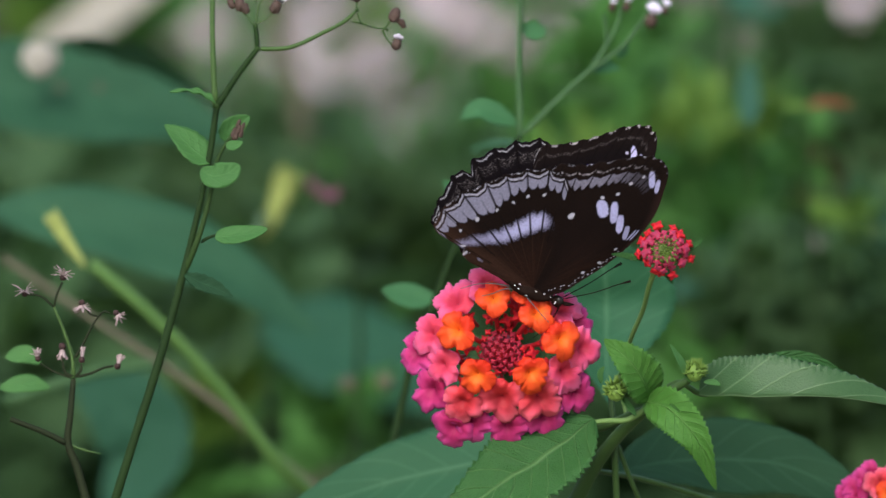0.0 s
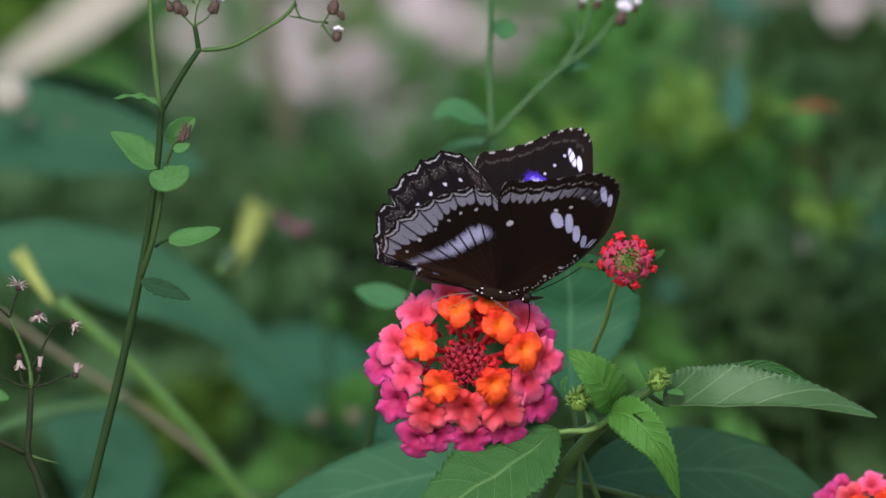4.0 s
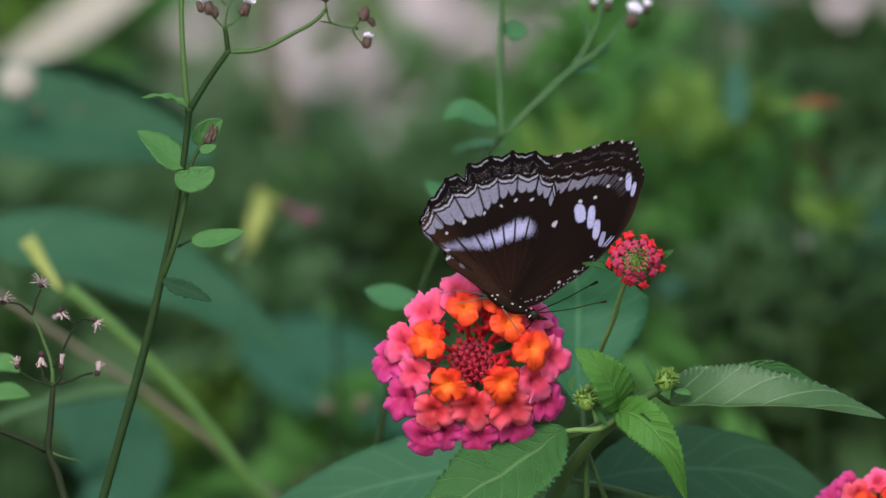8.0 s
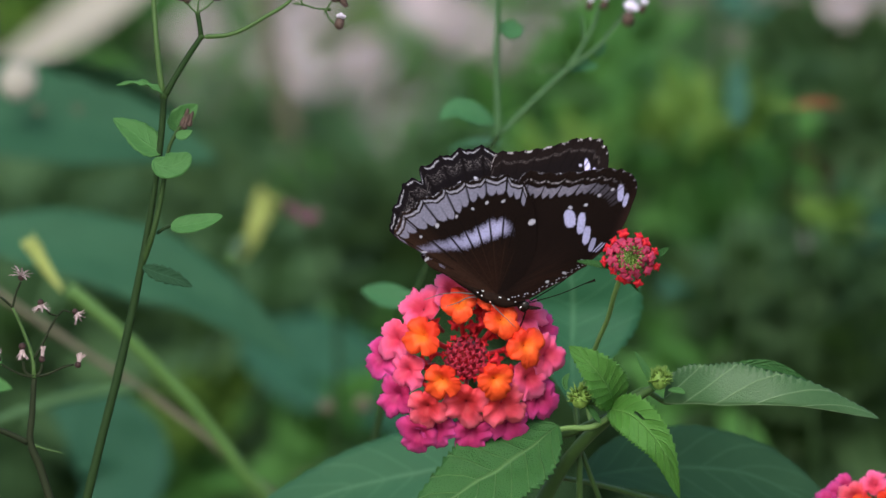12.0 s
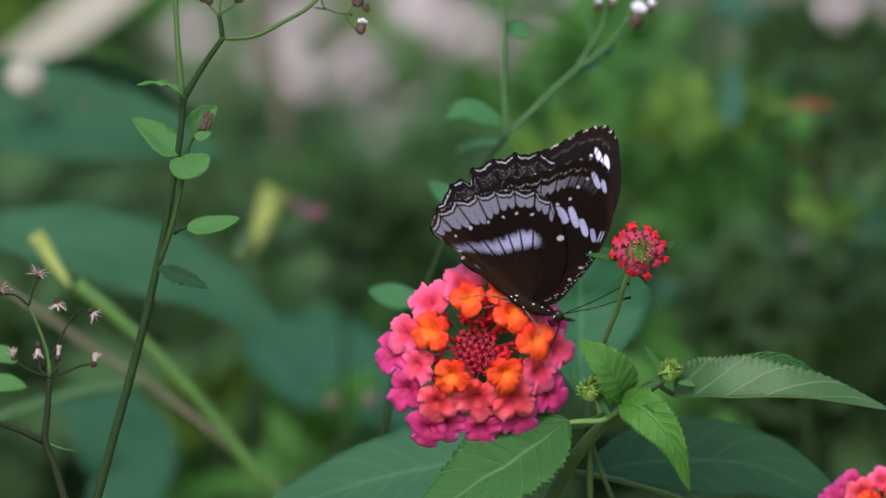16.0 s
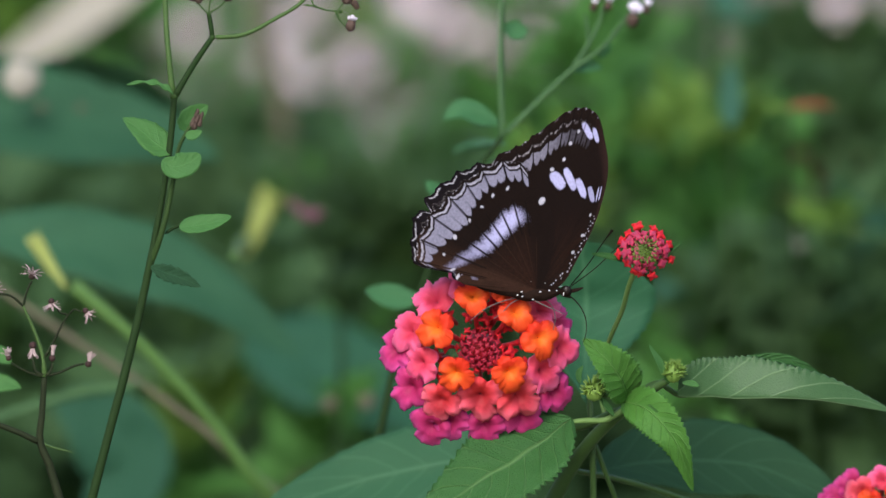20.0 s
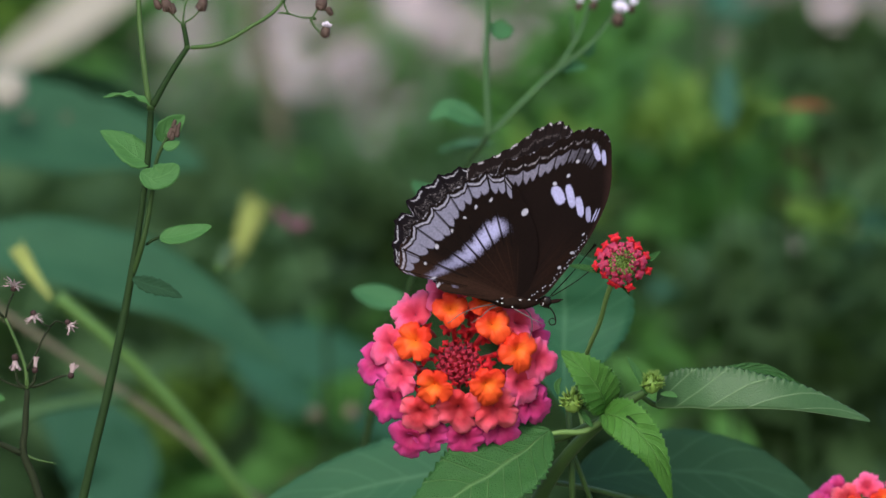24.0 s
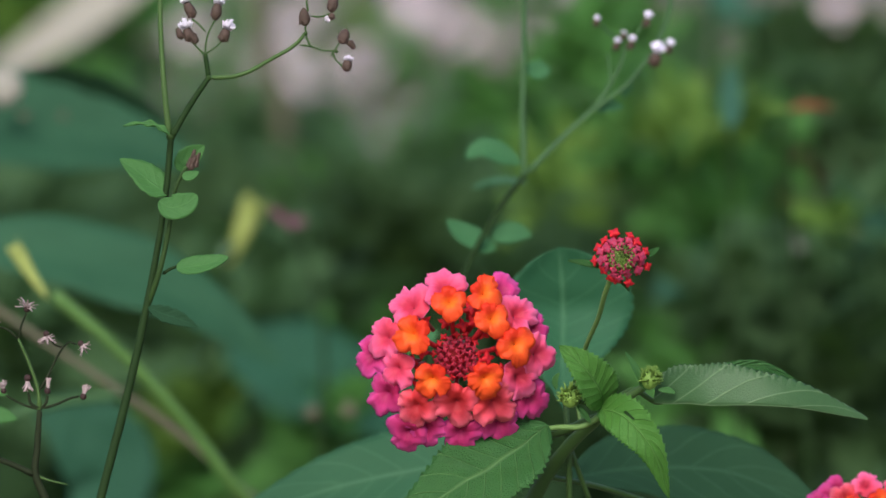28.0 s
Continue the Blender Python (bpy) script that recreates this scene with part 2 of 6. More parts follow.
# ---- mesh helpers ----
def part(name, bm, material, parent=None, label="", smooth=True):
    """Links a mesh given in world places as one object, under a thing or a part."""
    mesh = bpy.data.meshes.new(name)
    if parent is not None:
        origin = parent.location if parent.parent is None else parent.parent.location + parent.location
        bm.transform(Matrix.Translation(-origin))
    bm.to_mesh(mesh)
    bm.free()
    if material is not None:
        for m in material if isinstance(material, (list, tuple)) else [material]:
            mesh.materials.append(M[m] if isinstance(m, str) else m)
    if smooth:
        mesh.polygons.foreach_set("use_smooth", [True] * len(mesh.polygons))
    ob = new(name, mesh)
    if parent is not None:
        ob.parent = parent
    if label:
        ob["label"] = label
    return ob


def thing(name, base, label, category, group="", kind=""):
    """An empty at a thing's base that carries its parts."""
    ob = new(name)
    ob.empty_display_size = 0.01
    ob.location = base
    return tagged(ob, label, category, group, kind)


def frame_of(d, hint=Vector((0, 0, 1))):
    d = d.normalized()
    a = d.cross(hint)
    if a.length < 1e-4:
        a = d.cross(Vector((1, 0, 0)))
    a.normalize()
    return a, a.cross(d).normalized()


def curve_points(places, n):
    """A smooth line through the places, which need not be evenly spaced."""
    last = len(places) - 1
    gap = [max((places[i + 1] - places[i]).length, 1e-9) for i in range(last)]
    way = []
    for i in range(last + 1):
        if i == 0 or i == last:
            k = min(i, last - 1)
            way.append((places[k + 1] - places[k]) / gap[k])
        else:
            a, b = gap[i - 1], gap[i]
            way.append(((places[i] - places[i - 1]) / a * b + (places[i + 1] - places[i]) / b * a) / (a + b))
    out = []
    for i in range(n + 1):
        f = min(i / n * last, last - 1e-6)
        k, t = int(f), f - int(f)
        h = t * t * (3 - 2 * t)
        out.append(places[k] * (1 - h) + places[k + 1] * h + way[k] * gap[k] * (t * (1 - t) ** 2) - way[k + 1] * gap[k] * (t * t * (1 - t)))
    return out


def tube(bm, places, radii, n=24, sides=8, wobble=0.06, knots=()):
    """A stem through the places with radii in millimetres, slightly uneven; knots: shares of its length where it swells."""
    pts = curve_points(places, n) if len(places) > 2 else [places[0].lerp(places[1], i / n) for i in range(n + 1)]
    rings = []
    a = None
    for i, p in enumerate(pts):
        d = (pts[min(i + 1, n)] - pts[max(i - 1, 0)]).normalized()
        if a is None:
            a, b = frame_of(d)
        else:
            b = d.cross(a).normalized()
            a = b.cross(d).normalized()
        f = i / n * (len(radii) - 1)
        k = min(int(f), len(radii) - 2)
        r = (radii[k] + (radii[k + 1] - radii[k]) * (f - k)) / 1000
        for kn in knots:
            r *= 1 + 0.45 * math.exp(-((i / n - kn) * n / 1.1) ** 2)
        ring = []
        for s in range(sides):
            w = 2 * math.pi * s / sides
            q = p + (a * math.cos(w) + b * math.sin(w)) * r * (1 + wobble * noise.noise(p * 400 + Vector((s, 0, 0))))
            ring.append(bm.verts.new(q))
        rings.append(ring)
    for r0, r1 in zip(rings, rings[1:]):
        for s in range(sides):
            bm.faces.new((r0[s], r0[(s + 1) % sides], r1[(s + 1) % sides], r1[s]))
    bm.faces.new(rings[0][::-1])
    bm.faces.new(rings[-1])
    return pts


def leaf(bm, places, width, facing, cup=0.15, teeth=0, tooth=0.06, nl=28, nw=5, shape=0.42, thick=0.00022, wave=0.0, tip=1.0, seed=0, base=0.0, hole=None):
    """A leaf along the places; width in millimetres; facing: where its upper side looks; cup: fold along the midrib.
    It is a closed sheet with a raised underside."""
    uvs = bm.loops.layers.uv.verify()
    pts = curve_points(places, nl) if len(places) > 2 else [places[0].lerp(places[1], i / nl) for i in range(nl + 1)]
    top, low = [], []
    for i, p in enumerate(pts):
        t = i / nl
        d = (pts[min(i + 1, nl)] - pts[max(i - 1, 0)]).normalized()
        side = d.cross(facing).normalized()
        up = side.cross(d).normalized()
        e = math.log(0.5) / math.log(shape)
        prof = max(math.sin(math.pi * min(t, 0.9999) ** e), 0.0) ** (0.8 if tip == 1.0 else tip)
        half = width / 2000 * (prof + base * (1 - t) ** 6) + 0.00008
        rowt, rowl = [], []
        for j in range(-nw, nw + 1):
            s = j / nw
            edge = 1.0
            if teeth and abs(j) == nw:
                edge = 1 + tooth * (1 - 2 * ((t * teeth) % 1.0)) + 0.03 * noise.noise(Vector((t * 30, s, seed)))
            off = s * half * edge
            rise = cup * half * (abs(s) ** 1.3) + wave * half * math.sin(t * 19 + s * 2.1 + seed) * abs(s)
            rise += 0.06 * half * noise.noise(Vector((t * 7, s * 2.5, seed + 5)))
            q = p + side * off + up * rise
            rowt.append(bm.verts.new(q))
            rowl.append(bm.verts.new(q - up * thick))
        top.append(rowt)
        low.append(rowl)
    m = 2 * nw

    def face(vs, st):
        f = bm.faces.new(vs)
        for loop, c in zip(f.loops, st):
            loop[uvs].uv = c
    for i in range(nl):
        for j in range(m):
            if hole and hole[0] < i / nl < hole[1] and hole[2] < j / m < hole[3]:
                continue
            c = [(i / nl, j / m), ((i + 1) / nl, j / m), ((i + 1) / nl, (j + 1) / m), (i / nl, (j + 1) / m)]
            face((top[i][j], top[i + 1][j], top[i + 1][j + 1], top[i][j + 1]), c)
            face((low[i][j], low[i][j + 1], low[i + 1][j + 1], low[i + 1][j]), [c[0], c[3], c[2], c[1]])
        for j, flip in ((0, False), (m, True)):
            vs = (top[i][j], low[i][j], low[i + 1][j], top[i + 1][j])
            face(vs[::-1] if flip else vs, [(i / nl, j / m)] * 4)


def blob(bm, place, axis, length, radius, n=10, sides=10, profile=None, rough=0.0, seed=0):
    """A rounded body along an axis, millimetres; profile(t) gives its share of the radius."""
    axis = axis.normalized()
    a, b = frame_of(axis)
    rings = []
    for i in range(n + 1):
        t = i / n
        r = profile(t) if profile else math.sqrt(max(1 - (2 * t - 1) ** 2, 0))
        r = max(r, 0.02) * radius / 1000
        c = place + axis * (length / 1000 * t)
        ring = []
        for s in range(sides):
            w = 2 * math.pi * s / sides
            q = (a * math.cos(w) + b * math.sin(w)) * r
            q *= 1 + rough * noise.noise(Vector((t * 4, math.cos(w) * 2, math.sin(w) * 2 + seed)))
            ring.append(bm.verts.new(c + q))
        rings.append(ring)
    for r0, r1 in zip(rings, rings[1:]):
        for s in range(sides):
            bm.faces.new((r0[s], r0[(s + 1) % sides], r1[(s + 1) % sides], r1[s]))
    bm.faces.new(rings[0][::-1])
    bm.faces.new(rings[-1])


def stem_part(name, parent, material, places, radii, n=24, sides=8, knots=(), label=""):
    bm = bmesh.new()
    tube(bm, places, radii, n, sides, knots=knots)
    return part(name, bm, material, parent, label)


def leaf_part(name, parent, material, places, width, facing, label="", **shape):
    bm = bmesh.new()
    leaf(bm, places, width, facing, **shape)
    return part(name, bm, material, parent, label)


TO_EYE = -DEEP

# ---- the ground and what grows far behind ----
bm = bmesh.new()
bmesh.ops.create_grid(bm, x_segments=60, y_segments=60, size=400)
for v in bm.verts:
    v.co.x *= abs(v.co.x / 400) ** 2
    v.co.y *= abs(v.co.y / 400) ** 2
    v.co.z = 0.012 * noise.noise(v.co * 3.0) if v.co.length < 12 else 0.0
tagged(part("ground", bm, "soil"), "dark damp earth with moss under the weeds", "ground", kind="structure")


def on_ground(x, y):
    """Where the sight line through the plan's place meets the earth."""
    d = spot(x, y) - EYE
    return EYE + d * (EYE.z / -d.z)


def stone(x, y, size, material, seed):
    rng = random.Random(seed)
    bm = bmesh.new()
    bmesh.ops.create_icosphere(bm, subdivisions=3, radius=1)
    for v in bm.verts:
        v.co *= 1 + 0.28 * noise.noise(v.co * 1.3 + Vector((seed, 0, 0))) + 0.08 * noise.noise(v.co * 5)
        v.co.x, v.co.y, v.co.z = v.co.x * size * rng.uniform(0.95, 1.05), v.co.y * size * 0.8, v.co.z * size * 0.62
    p = on_ground(x, y)
    bm.transform(Matrix.Rotation(rng.uniform(0, 6.3), 4, "Z"))
    ob = part("stone", bm, material)
    ob.location = (p.x, p.y, 0.012 * noise.noise(p * 3.0) + size * 0.4)
    return tagged(ob, "pale pinkish weathered stone lying on bare earth" if material == "pale_stone" else "grey weathered stone lying on the earth", "stone", "rubble on the ground")


rng = random.Random(21)
STONES = [(480, 110, 52), (530, 60, 48), (655, 130, 46), (730, 30, 50), (850, 95, 55), (955, 100, 40), (690, 268, 40), (600, 205, 34), (645, 240, 30), (560, 262, 28), (755, 205, 34), (745, 275, 28), (1240, 45, 36), (1490, 25, 52), (130, 290, 40), (340, 70, 40), (500, 165, 36), (372, 150, 24), (690, 60, 40), (560, 185, 30), (612, 165, 30), (440, 190, 26)]
for i in range(260):
    x, y = rng.uniform(200, 1080), rng.uniform(-160, 290)
    if noise.noise(Vector((x / 110, y / 110, 3.3))) > 0.09 and (y < 170 or (x < 800 and rng.random() < 0.45)):
        STONES.append((x, y, rng.uniform(26, 44)))
for i, (x, y, s) in enumerate(STONES):
    stone(x, y, s * 0.1 * 3.1 / 1000, "pale_stone" if i % 6 else "grey_stone", i)


def cheap_leaves(name, material, items, label, category, group="", kind="", parent=None):
    """Many small leaves in one mesh: each a folded blade of four quads along its curved midrib."""
    verts, faces, uv = [], [], []
    for p, d, up, ln, wd in items:
        d = d.normalized()
        side = d.cross(up)
        side = side.normalized() if side.length > 1e-5 else Vector((1, 0, 0))
        nrm = side.cross(d)
        k = len(verts)
        for t, w in ((0, 0.06), (0.3, 0.85), (0.65, 0.8), (1, 0.03)):
            c = p + d * (ln * t) - nrm * (ln * 0.22 * t * t)
            verts += [c - side * (wd * w / 2) + nrm * (wd * w * 0.12), c, c + side * (wd * w / 2) + nrm * (wd * w * 0.12)]
        for i in range(3):
            for j in range(2):
                a = k + i * 3 + j
                faces.append((a, a + 3, a + 4, a + 1))
                for q in (a, a + 3, a + 4, a + 1):
                    uv.append((((q - k) // 3) / 3, ((q - k) % 3) / 2))
    mesh = bpy.data.meshes.new(name)
    if parent is not None:
        verts = [v - parent.location for v in verts]
    mesh.from_pydata([tuple(v) for v in verts], [], faces)
    layer = mesh.uv_layers.new(name="UVMap")
    layer.data.foreach_set("uv", [c for pair in uv for c in pair])
    mesh.materials.append(M[material])
    mesh.polygons.foreach_set("use_smooth", [True] * len(faces))
    ob = new(name, mesh)
    if parent is not None:
        ob.parent = parent
    return tagged(ob, label, category, group, kind)


def any_way(rng, lift=0.2):
    return Vector((rng.uniform(-1, 1), rng.uniform(-1, 1), rng.uniform(-0.6, 1) + lift))


def undergrowth_top(x, back):
    """How high the leaves reach, as a line of the plan's grid."""
    return (265 if x < 900 else 200) + 60 * noise.noise(Vector((x / 160, back / 300, 0))) - 40 * (x > 1000) + 70 * math.exp(-((x - 690) / 70) ** 2)


rng = random.Random(7)
items = []
while len(items) < 5600:
    back = rng.uniform(1150, 2700)
    x, y = rng.uniform(-350, 1900), rng.uniform(190, 1300)
    p = spot(x, y, back)
    if p.z > 0.004 and y > undergrowth_top(x, back):
        items.append((p, any_way(rng), any_way(rng, 1.0), rng.uniform(0.02, 0.05), rng.uniform(0.012, 0.026)))
# the same growth down to the earth and on to both sides
while len(items) < 17000:
    back = rng.uniform(1000, 2900)
    x = rng.uniform(-3600, 5200)
    top = spot(x, undergrowth_top(x, back), back)
    sides = min(abs(x - 784) / 1500, 1.0)
    z = rng.uniform(0.004, 1) * (top.z - (0.0 if sides > 0.8 else 0.10) + 0.05 * sides * noise.noise(Vector((x / 300, back / 200, 7))))
    if z > 0.004 and ((x - 784) / 4400) ** 2 + ((back - 1950) / 950) ** 2 < 1 + 0.3 * noise.noise(Vector((x / 400, back / 300, 3))):
        p = Vector((top.x, top.y, z))
        items.append((p, any_way(rng), any_way(rng, 1.0), rng.uniform(0.03, 0.06), rng.uniform(0.016, 0.032)))
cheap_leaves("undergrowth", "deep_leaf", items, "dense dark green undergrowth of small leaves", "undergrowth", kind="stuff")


def shrub(x, y, back, material, count, spread, size, seed, word):
    """A weed with a few stems from the earth and a crown of leaves about the given place."""
    rng = random.Random(seed)
    if back < 560:
        size, back = size * (1720 + back) / (1500 + back), back + 220
    c = spot(x, y, back)
    base = Vector((c.x + rng.uniform(-0.02, 0.02), c.y + rng.uniform(0, 0.05), 0))
    ob = thing("weed", base, word, "weed", "weeds behind the flowers")
    k = 1 + back / 1500
    r = spread * 0.1 * k / 1000
    for i in range(1):
        tip = c + Vector((rng.uniform(-r, r) * 0.6, rng.uniform(-r, r), rng.uniform(-r, r) * 0.4))
        mid = base.lerp(tip, 0.55) + Vector((rng.uniform(-1, 1), rng.uniform(-1, 1), 0)) * 0.02
        stem_part("stem", ob, "herb_stem" if material != "brown_leaf" else "woody_stem", [base, mid, tip], [0.8, 0.5, 0.3], 10, 6)
    items = []
    for i in range(count):
        while True:
            q = Vector((rng.uniform(-1, 1), rng.uniform(-1, 1), rng.uniform(-1, 1)))
            if q.length < 1:
                break
        p = c + Vector((q.x * r, q.y * max(r, 0.02), q.z * r))
        if p.z > 0.003:
            items.append((p, any_way(rng), any_way(rng, 1.0), size / 1000 * rng.uniform(0.7, 1.3), size / 1000 * rng.uniform(0.35, 0.55)))
    crown = cheap_leaves("crown", material, items, "", "", parent=ob)
    return ob


# the shade on the darkest weeds is painted in by their leaf material
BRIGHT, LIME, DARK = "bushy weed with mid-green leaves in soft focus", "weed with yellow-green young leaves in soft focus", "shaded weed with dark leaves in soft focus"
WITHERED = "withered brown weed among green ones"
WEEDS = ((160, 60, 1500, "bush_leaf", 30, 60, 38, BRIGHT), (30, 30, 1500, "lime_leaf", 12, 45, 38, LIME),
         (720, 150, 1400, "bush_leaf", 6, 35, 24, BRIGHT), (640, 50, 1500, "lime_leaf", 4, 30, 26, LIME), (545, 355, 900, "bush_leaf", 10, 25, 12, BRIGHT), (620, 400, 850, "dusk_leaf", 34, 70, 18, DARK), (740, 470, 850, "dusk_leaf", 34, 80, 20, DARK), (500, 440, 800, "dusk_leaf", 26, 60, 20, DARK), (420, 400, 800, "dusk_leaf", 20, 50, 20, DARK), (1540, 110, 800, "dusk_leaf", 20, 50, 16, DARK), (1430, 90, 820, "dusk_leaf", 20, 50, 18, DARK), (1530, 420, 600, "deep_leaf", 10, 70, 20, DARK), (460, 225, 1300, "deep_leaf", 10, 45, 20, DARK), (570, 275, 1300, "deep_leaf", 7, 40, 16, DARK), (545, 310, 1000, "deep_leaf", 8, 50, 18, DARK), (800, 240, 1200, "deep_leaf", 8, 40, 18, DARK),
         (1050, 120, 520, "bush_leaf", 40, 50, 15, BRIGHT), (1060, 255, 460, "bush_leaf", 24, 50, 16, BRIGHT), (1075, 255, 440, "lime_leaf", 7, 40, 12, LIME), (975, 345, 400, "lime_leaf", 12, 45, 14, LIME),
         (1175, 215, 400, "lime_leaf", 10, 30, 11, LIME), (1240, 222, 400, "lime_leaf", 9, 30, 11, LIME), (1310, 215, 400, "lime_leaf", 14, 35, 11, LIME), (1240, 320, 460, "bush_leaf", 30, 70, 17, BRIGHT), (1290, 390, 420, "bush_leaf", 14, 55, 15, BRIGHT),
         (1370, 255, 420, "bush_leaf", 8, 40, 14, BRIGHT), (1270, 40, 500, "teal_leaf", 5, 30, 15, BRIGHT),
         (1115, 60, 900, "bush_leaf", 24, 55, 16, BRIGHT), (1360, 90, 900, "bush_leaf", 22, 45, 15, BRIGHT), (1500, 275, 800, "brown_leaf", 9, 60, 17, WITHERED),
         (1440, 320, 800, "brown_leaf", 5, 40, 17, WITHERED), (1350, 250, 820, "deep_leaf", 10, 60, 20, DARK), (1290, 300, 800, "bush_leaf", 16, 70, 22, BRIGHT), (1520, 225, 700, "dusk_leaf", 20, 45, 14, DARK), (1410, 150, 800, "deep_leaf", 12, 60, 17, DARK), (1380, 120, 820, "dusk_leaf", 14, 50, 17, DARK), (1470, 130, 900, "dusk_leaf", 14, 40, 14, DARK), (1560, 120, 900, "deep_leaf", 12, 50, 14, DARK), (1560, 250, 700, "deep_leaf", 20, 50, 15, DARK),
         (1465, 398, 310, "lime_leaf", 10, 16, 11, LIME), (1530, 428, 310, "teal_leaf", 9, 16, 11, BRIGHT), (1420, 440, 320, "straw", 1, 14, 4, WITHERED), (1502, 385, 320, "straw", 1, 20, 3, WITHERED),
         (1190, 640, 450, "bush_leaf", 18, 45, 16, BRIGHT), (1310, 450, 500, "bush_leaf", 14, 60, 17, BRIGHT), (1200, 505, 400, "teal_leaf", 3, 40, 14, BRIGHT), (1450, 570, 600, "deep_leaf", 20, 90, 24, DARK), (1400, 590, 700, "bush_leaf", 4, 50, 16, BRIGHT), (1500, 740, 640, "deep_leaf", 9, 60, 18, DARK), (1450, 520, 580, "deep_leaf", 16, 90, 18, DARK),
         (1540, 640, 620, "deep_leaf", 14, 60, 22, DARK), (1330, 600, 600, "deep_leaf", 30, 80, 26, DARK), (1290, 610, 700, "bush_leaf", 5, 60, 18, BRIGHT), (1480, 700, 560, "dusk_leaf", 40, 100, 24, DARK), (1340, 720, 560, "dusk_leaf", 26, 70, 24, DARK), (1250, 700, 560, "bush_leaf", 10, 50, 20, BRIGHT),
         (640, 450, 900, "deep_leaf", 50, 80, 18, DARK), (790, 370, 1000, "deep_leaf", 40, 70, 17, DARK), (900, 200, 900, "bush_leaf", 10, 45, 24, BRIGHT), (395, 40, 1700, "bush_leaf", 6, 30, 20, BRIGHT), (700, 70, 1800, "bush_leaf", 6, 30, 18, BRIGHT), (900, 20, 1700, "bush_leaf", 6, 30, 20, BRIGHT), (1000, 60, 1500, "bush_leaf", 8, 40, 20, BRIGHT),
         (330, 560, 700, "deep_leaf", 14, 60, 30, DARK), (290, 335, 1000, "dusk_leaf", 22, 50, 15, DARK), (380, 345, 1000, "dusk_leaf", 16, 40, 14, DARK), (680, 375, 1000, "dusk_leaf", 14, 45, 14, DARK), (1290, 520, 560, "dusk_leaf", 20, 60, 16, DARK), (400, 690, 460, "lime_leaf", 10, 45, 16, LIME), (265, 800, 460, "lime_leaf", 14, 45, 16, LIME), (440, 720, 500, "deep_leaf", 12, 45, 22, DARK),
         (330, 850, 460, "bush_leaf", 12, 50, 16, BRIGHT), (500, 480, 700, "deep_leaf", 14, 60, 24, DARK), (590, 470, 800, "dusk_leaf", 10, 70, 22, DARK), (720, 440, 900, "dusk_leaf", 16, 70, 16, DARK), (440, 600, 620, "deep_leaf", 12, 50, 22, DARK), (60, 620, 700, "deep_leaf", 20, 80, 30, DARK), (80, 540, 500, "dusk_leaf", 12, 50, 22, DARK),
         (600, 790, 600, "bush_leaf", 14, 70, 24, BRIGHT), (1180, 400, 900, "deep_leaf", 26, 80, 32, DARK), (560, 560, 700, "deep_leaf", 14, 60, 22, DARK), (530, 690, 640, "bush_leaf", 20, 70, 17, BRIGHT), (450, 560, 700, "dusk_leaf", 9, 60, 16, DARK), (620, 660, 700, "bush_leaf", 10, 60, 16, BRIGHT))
dice = random.Random(5)
TUFTS = tuple((x, y, 2650, "deep_leaf" if dice.random() < 0.55 else "bush_leaf", dice.randint(4, 7), dice.uniform(14, 26), dice.uniform(14, 20), DARK) for x, y in ((425, 65), (572, 115), (602, 25), (690, 155), (792, 112), (880, 45), (800, 10), (415, 170), (520, 185), (905, 150), (745, 90), (640, 190), (360, 130), (980, 40), (470, 40), (850, 170)))
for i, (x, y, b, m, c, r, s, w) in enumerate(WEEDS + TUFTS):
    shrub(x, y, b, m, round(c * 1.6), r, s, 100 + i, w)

red = thing("weed", Vector((spot(1450, 900, 400).x, spot(1450, 900, 400).y, 0)), "thin weed with one red and one brown leaf", "weed", "weeds behind the flowers")
stem_part("stem", red, "herb_stem", [red.location.copy(), spot(1440, 900, 400), spot(1400, 420, 400), spot(1395, 195, 400)], [1.6, 0.8, 0.5, 0.4], 20, 6)
leaf_part("leaf", red, "red_leaf", [spot(1395, 192, 400), spot(1430, 186, 400), spot(1478, 190, 400)], 1.5, plan(0, 0.5, -0.8) * 1000, "narrow red leaf", nl=12, nw=3)
leaf_part("leaf", red, "lime_leaf", [spot(1400, 196, 400), spot(1375, 192, 400), spot(1350, 194, 400)], 1.8, plan(0, 0.5, -0.8) * 1000, "narrow green leaf", nl=12, nw=3)

teal = thing("weed", Vector((spot(1300, 900, 420).x, spot(1300, 900, 420).y, 0)), "thin weed with one upright blue-green leaf", "weed", "weeds behind the flowers")
stem_part("stem", teal, "herb_stem", [teal.location.copy(), spot(1310, 900, 420), spot(1296, 420, 420), spot(1292, 225, 420)], [1.6, 0.8, 0.5, 0.4], 20, 6)
leaf_part("leaf", teal, "teal_leaf", [spot(1292, 228, 420), spot(1294, 170, 420), spot(1291, 112, 420)], 5.4, TO_EYE + UP * 0.3, "blue-green leaf", nl=16, nw=3, tip=0.6)

# ---- the broad-leaved plant with yellow spikes ----
broad = thing("broad_leaved_plant", Vector((spot(200, 900, 260).x, spot(200, 900, 260).y, 0)), "plant with broad blue-green leaves and yellow flower spikes", "plant")
B = broad.location
stem_part("stem", broad, "lime_stem", [B, spot(640, 1300, 250), spot(520, 970, 240), spot(416, 862, 228), spot(345, 768, 225), spot(278, 690, 222), spot(190, 602, 220), spot(96, 522, 220)], [4, 3.2, 1.8, 1.4, 1.35, 1.3, 1.3, 1.5], 50, 8, label="pale green stem bent sideways")
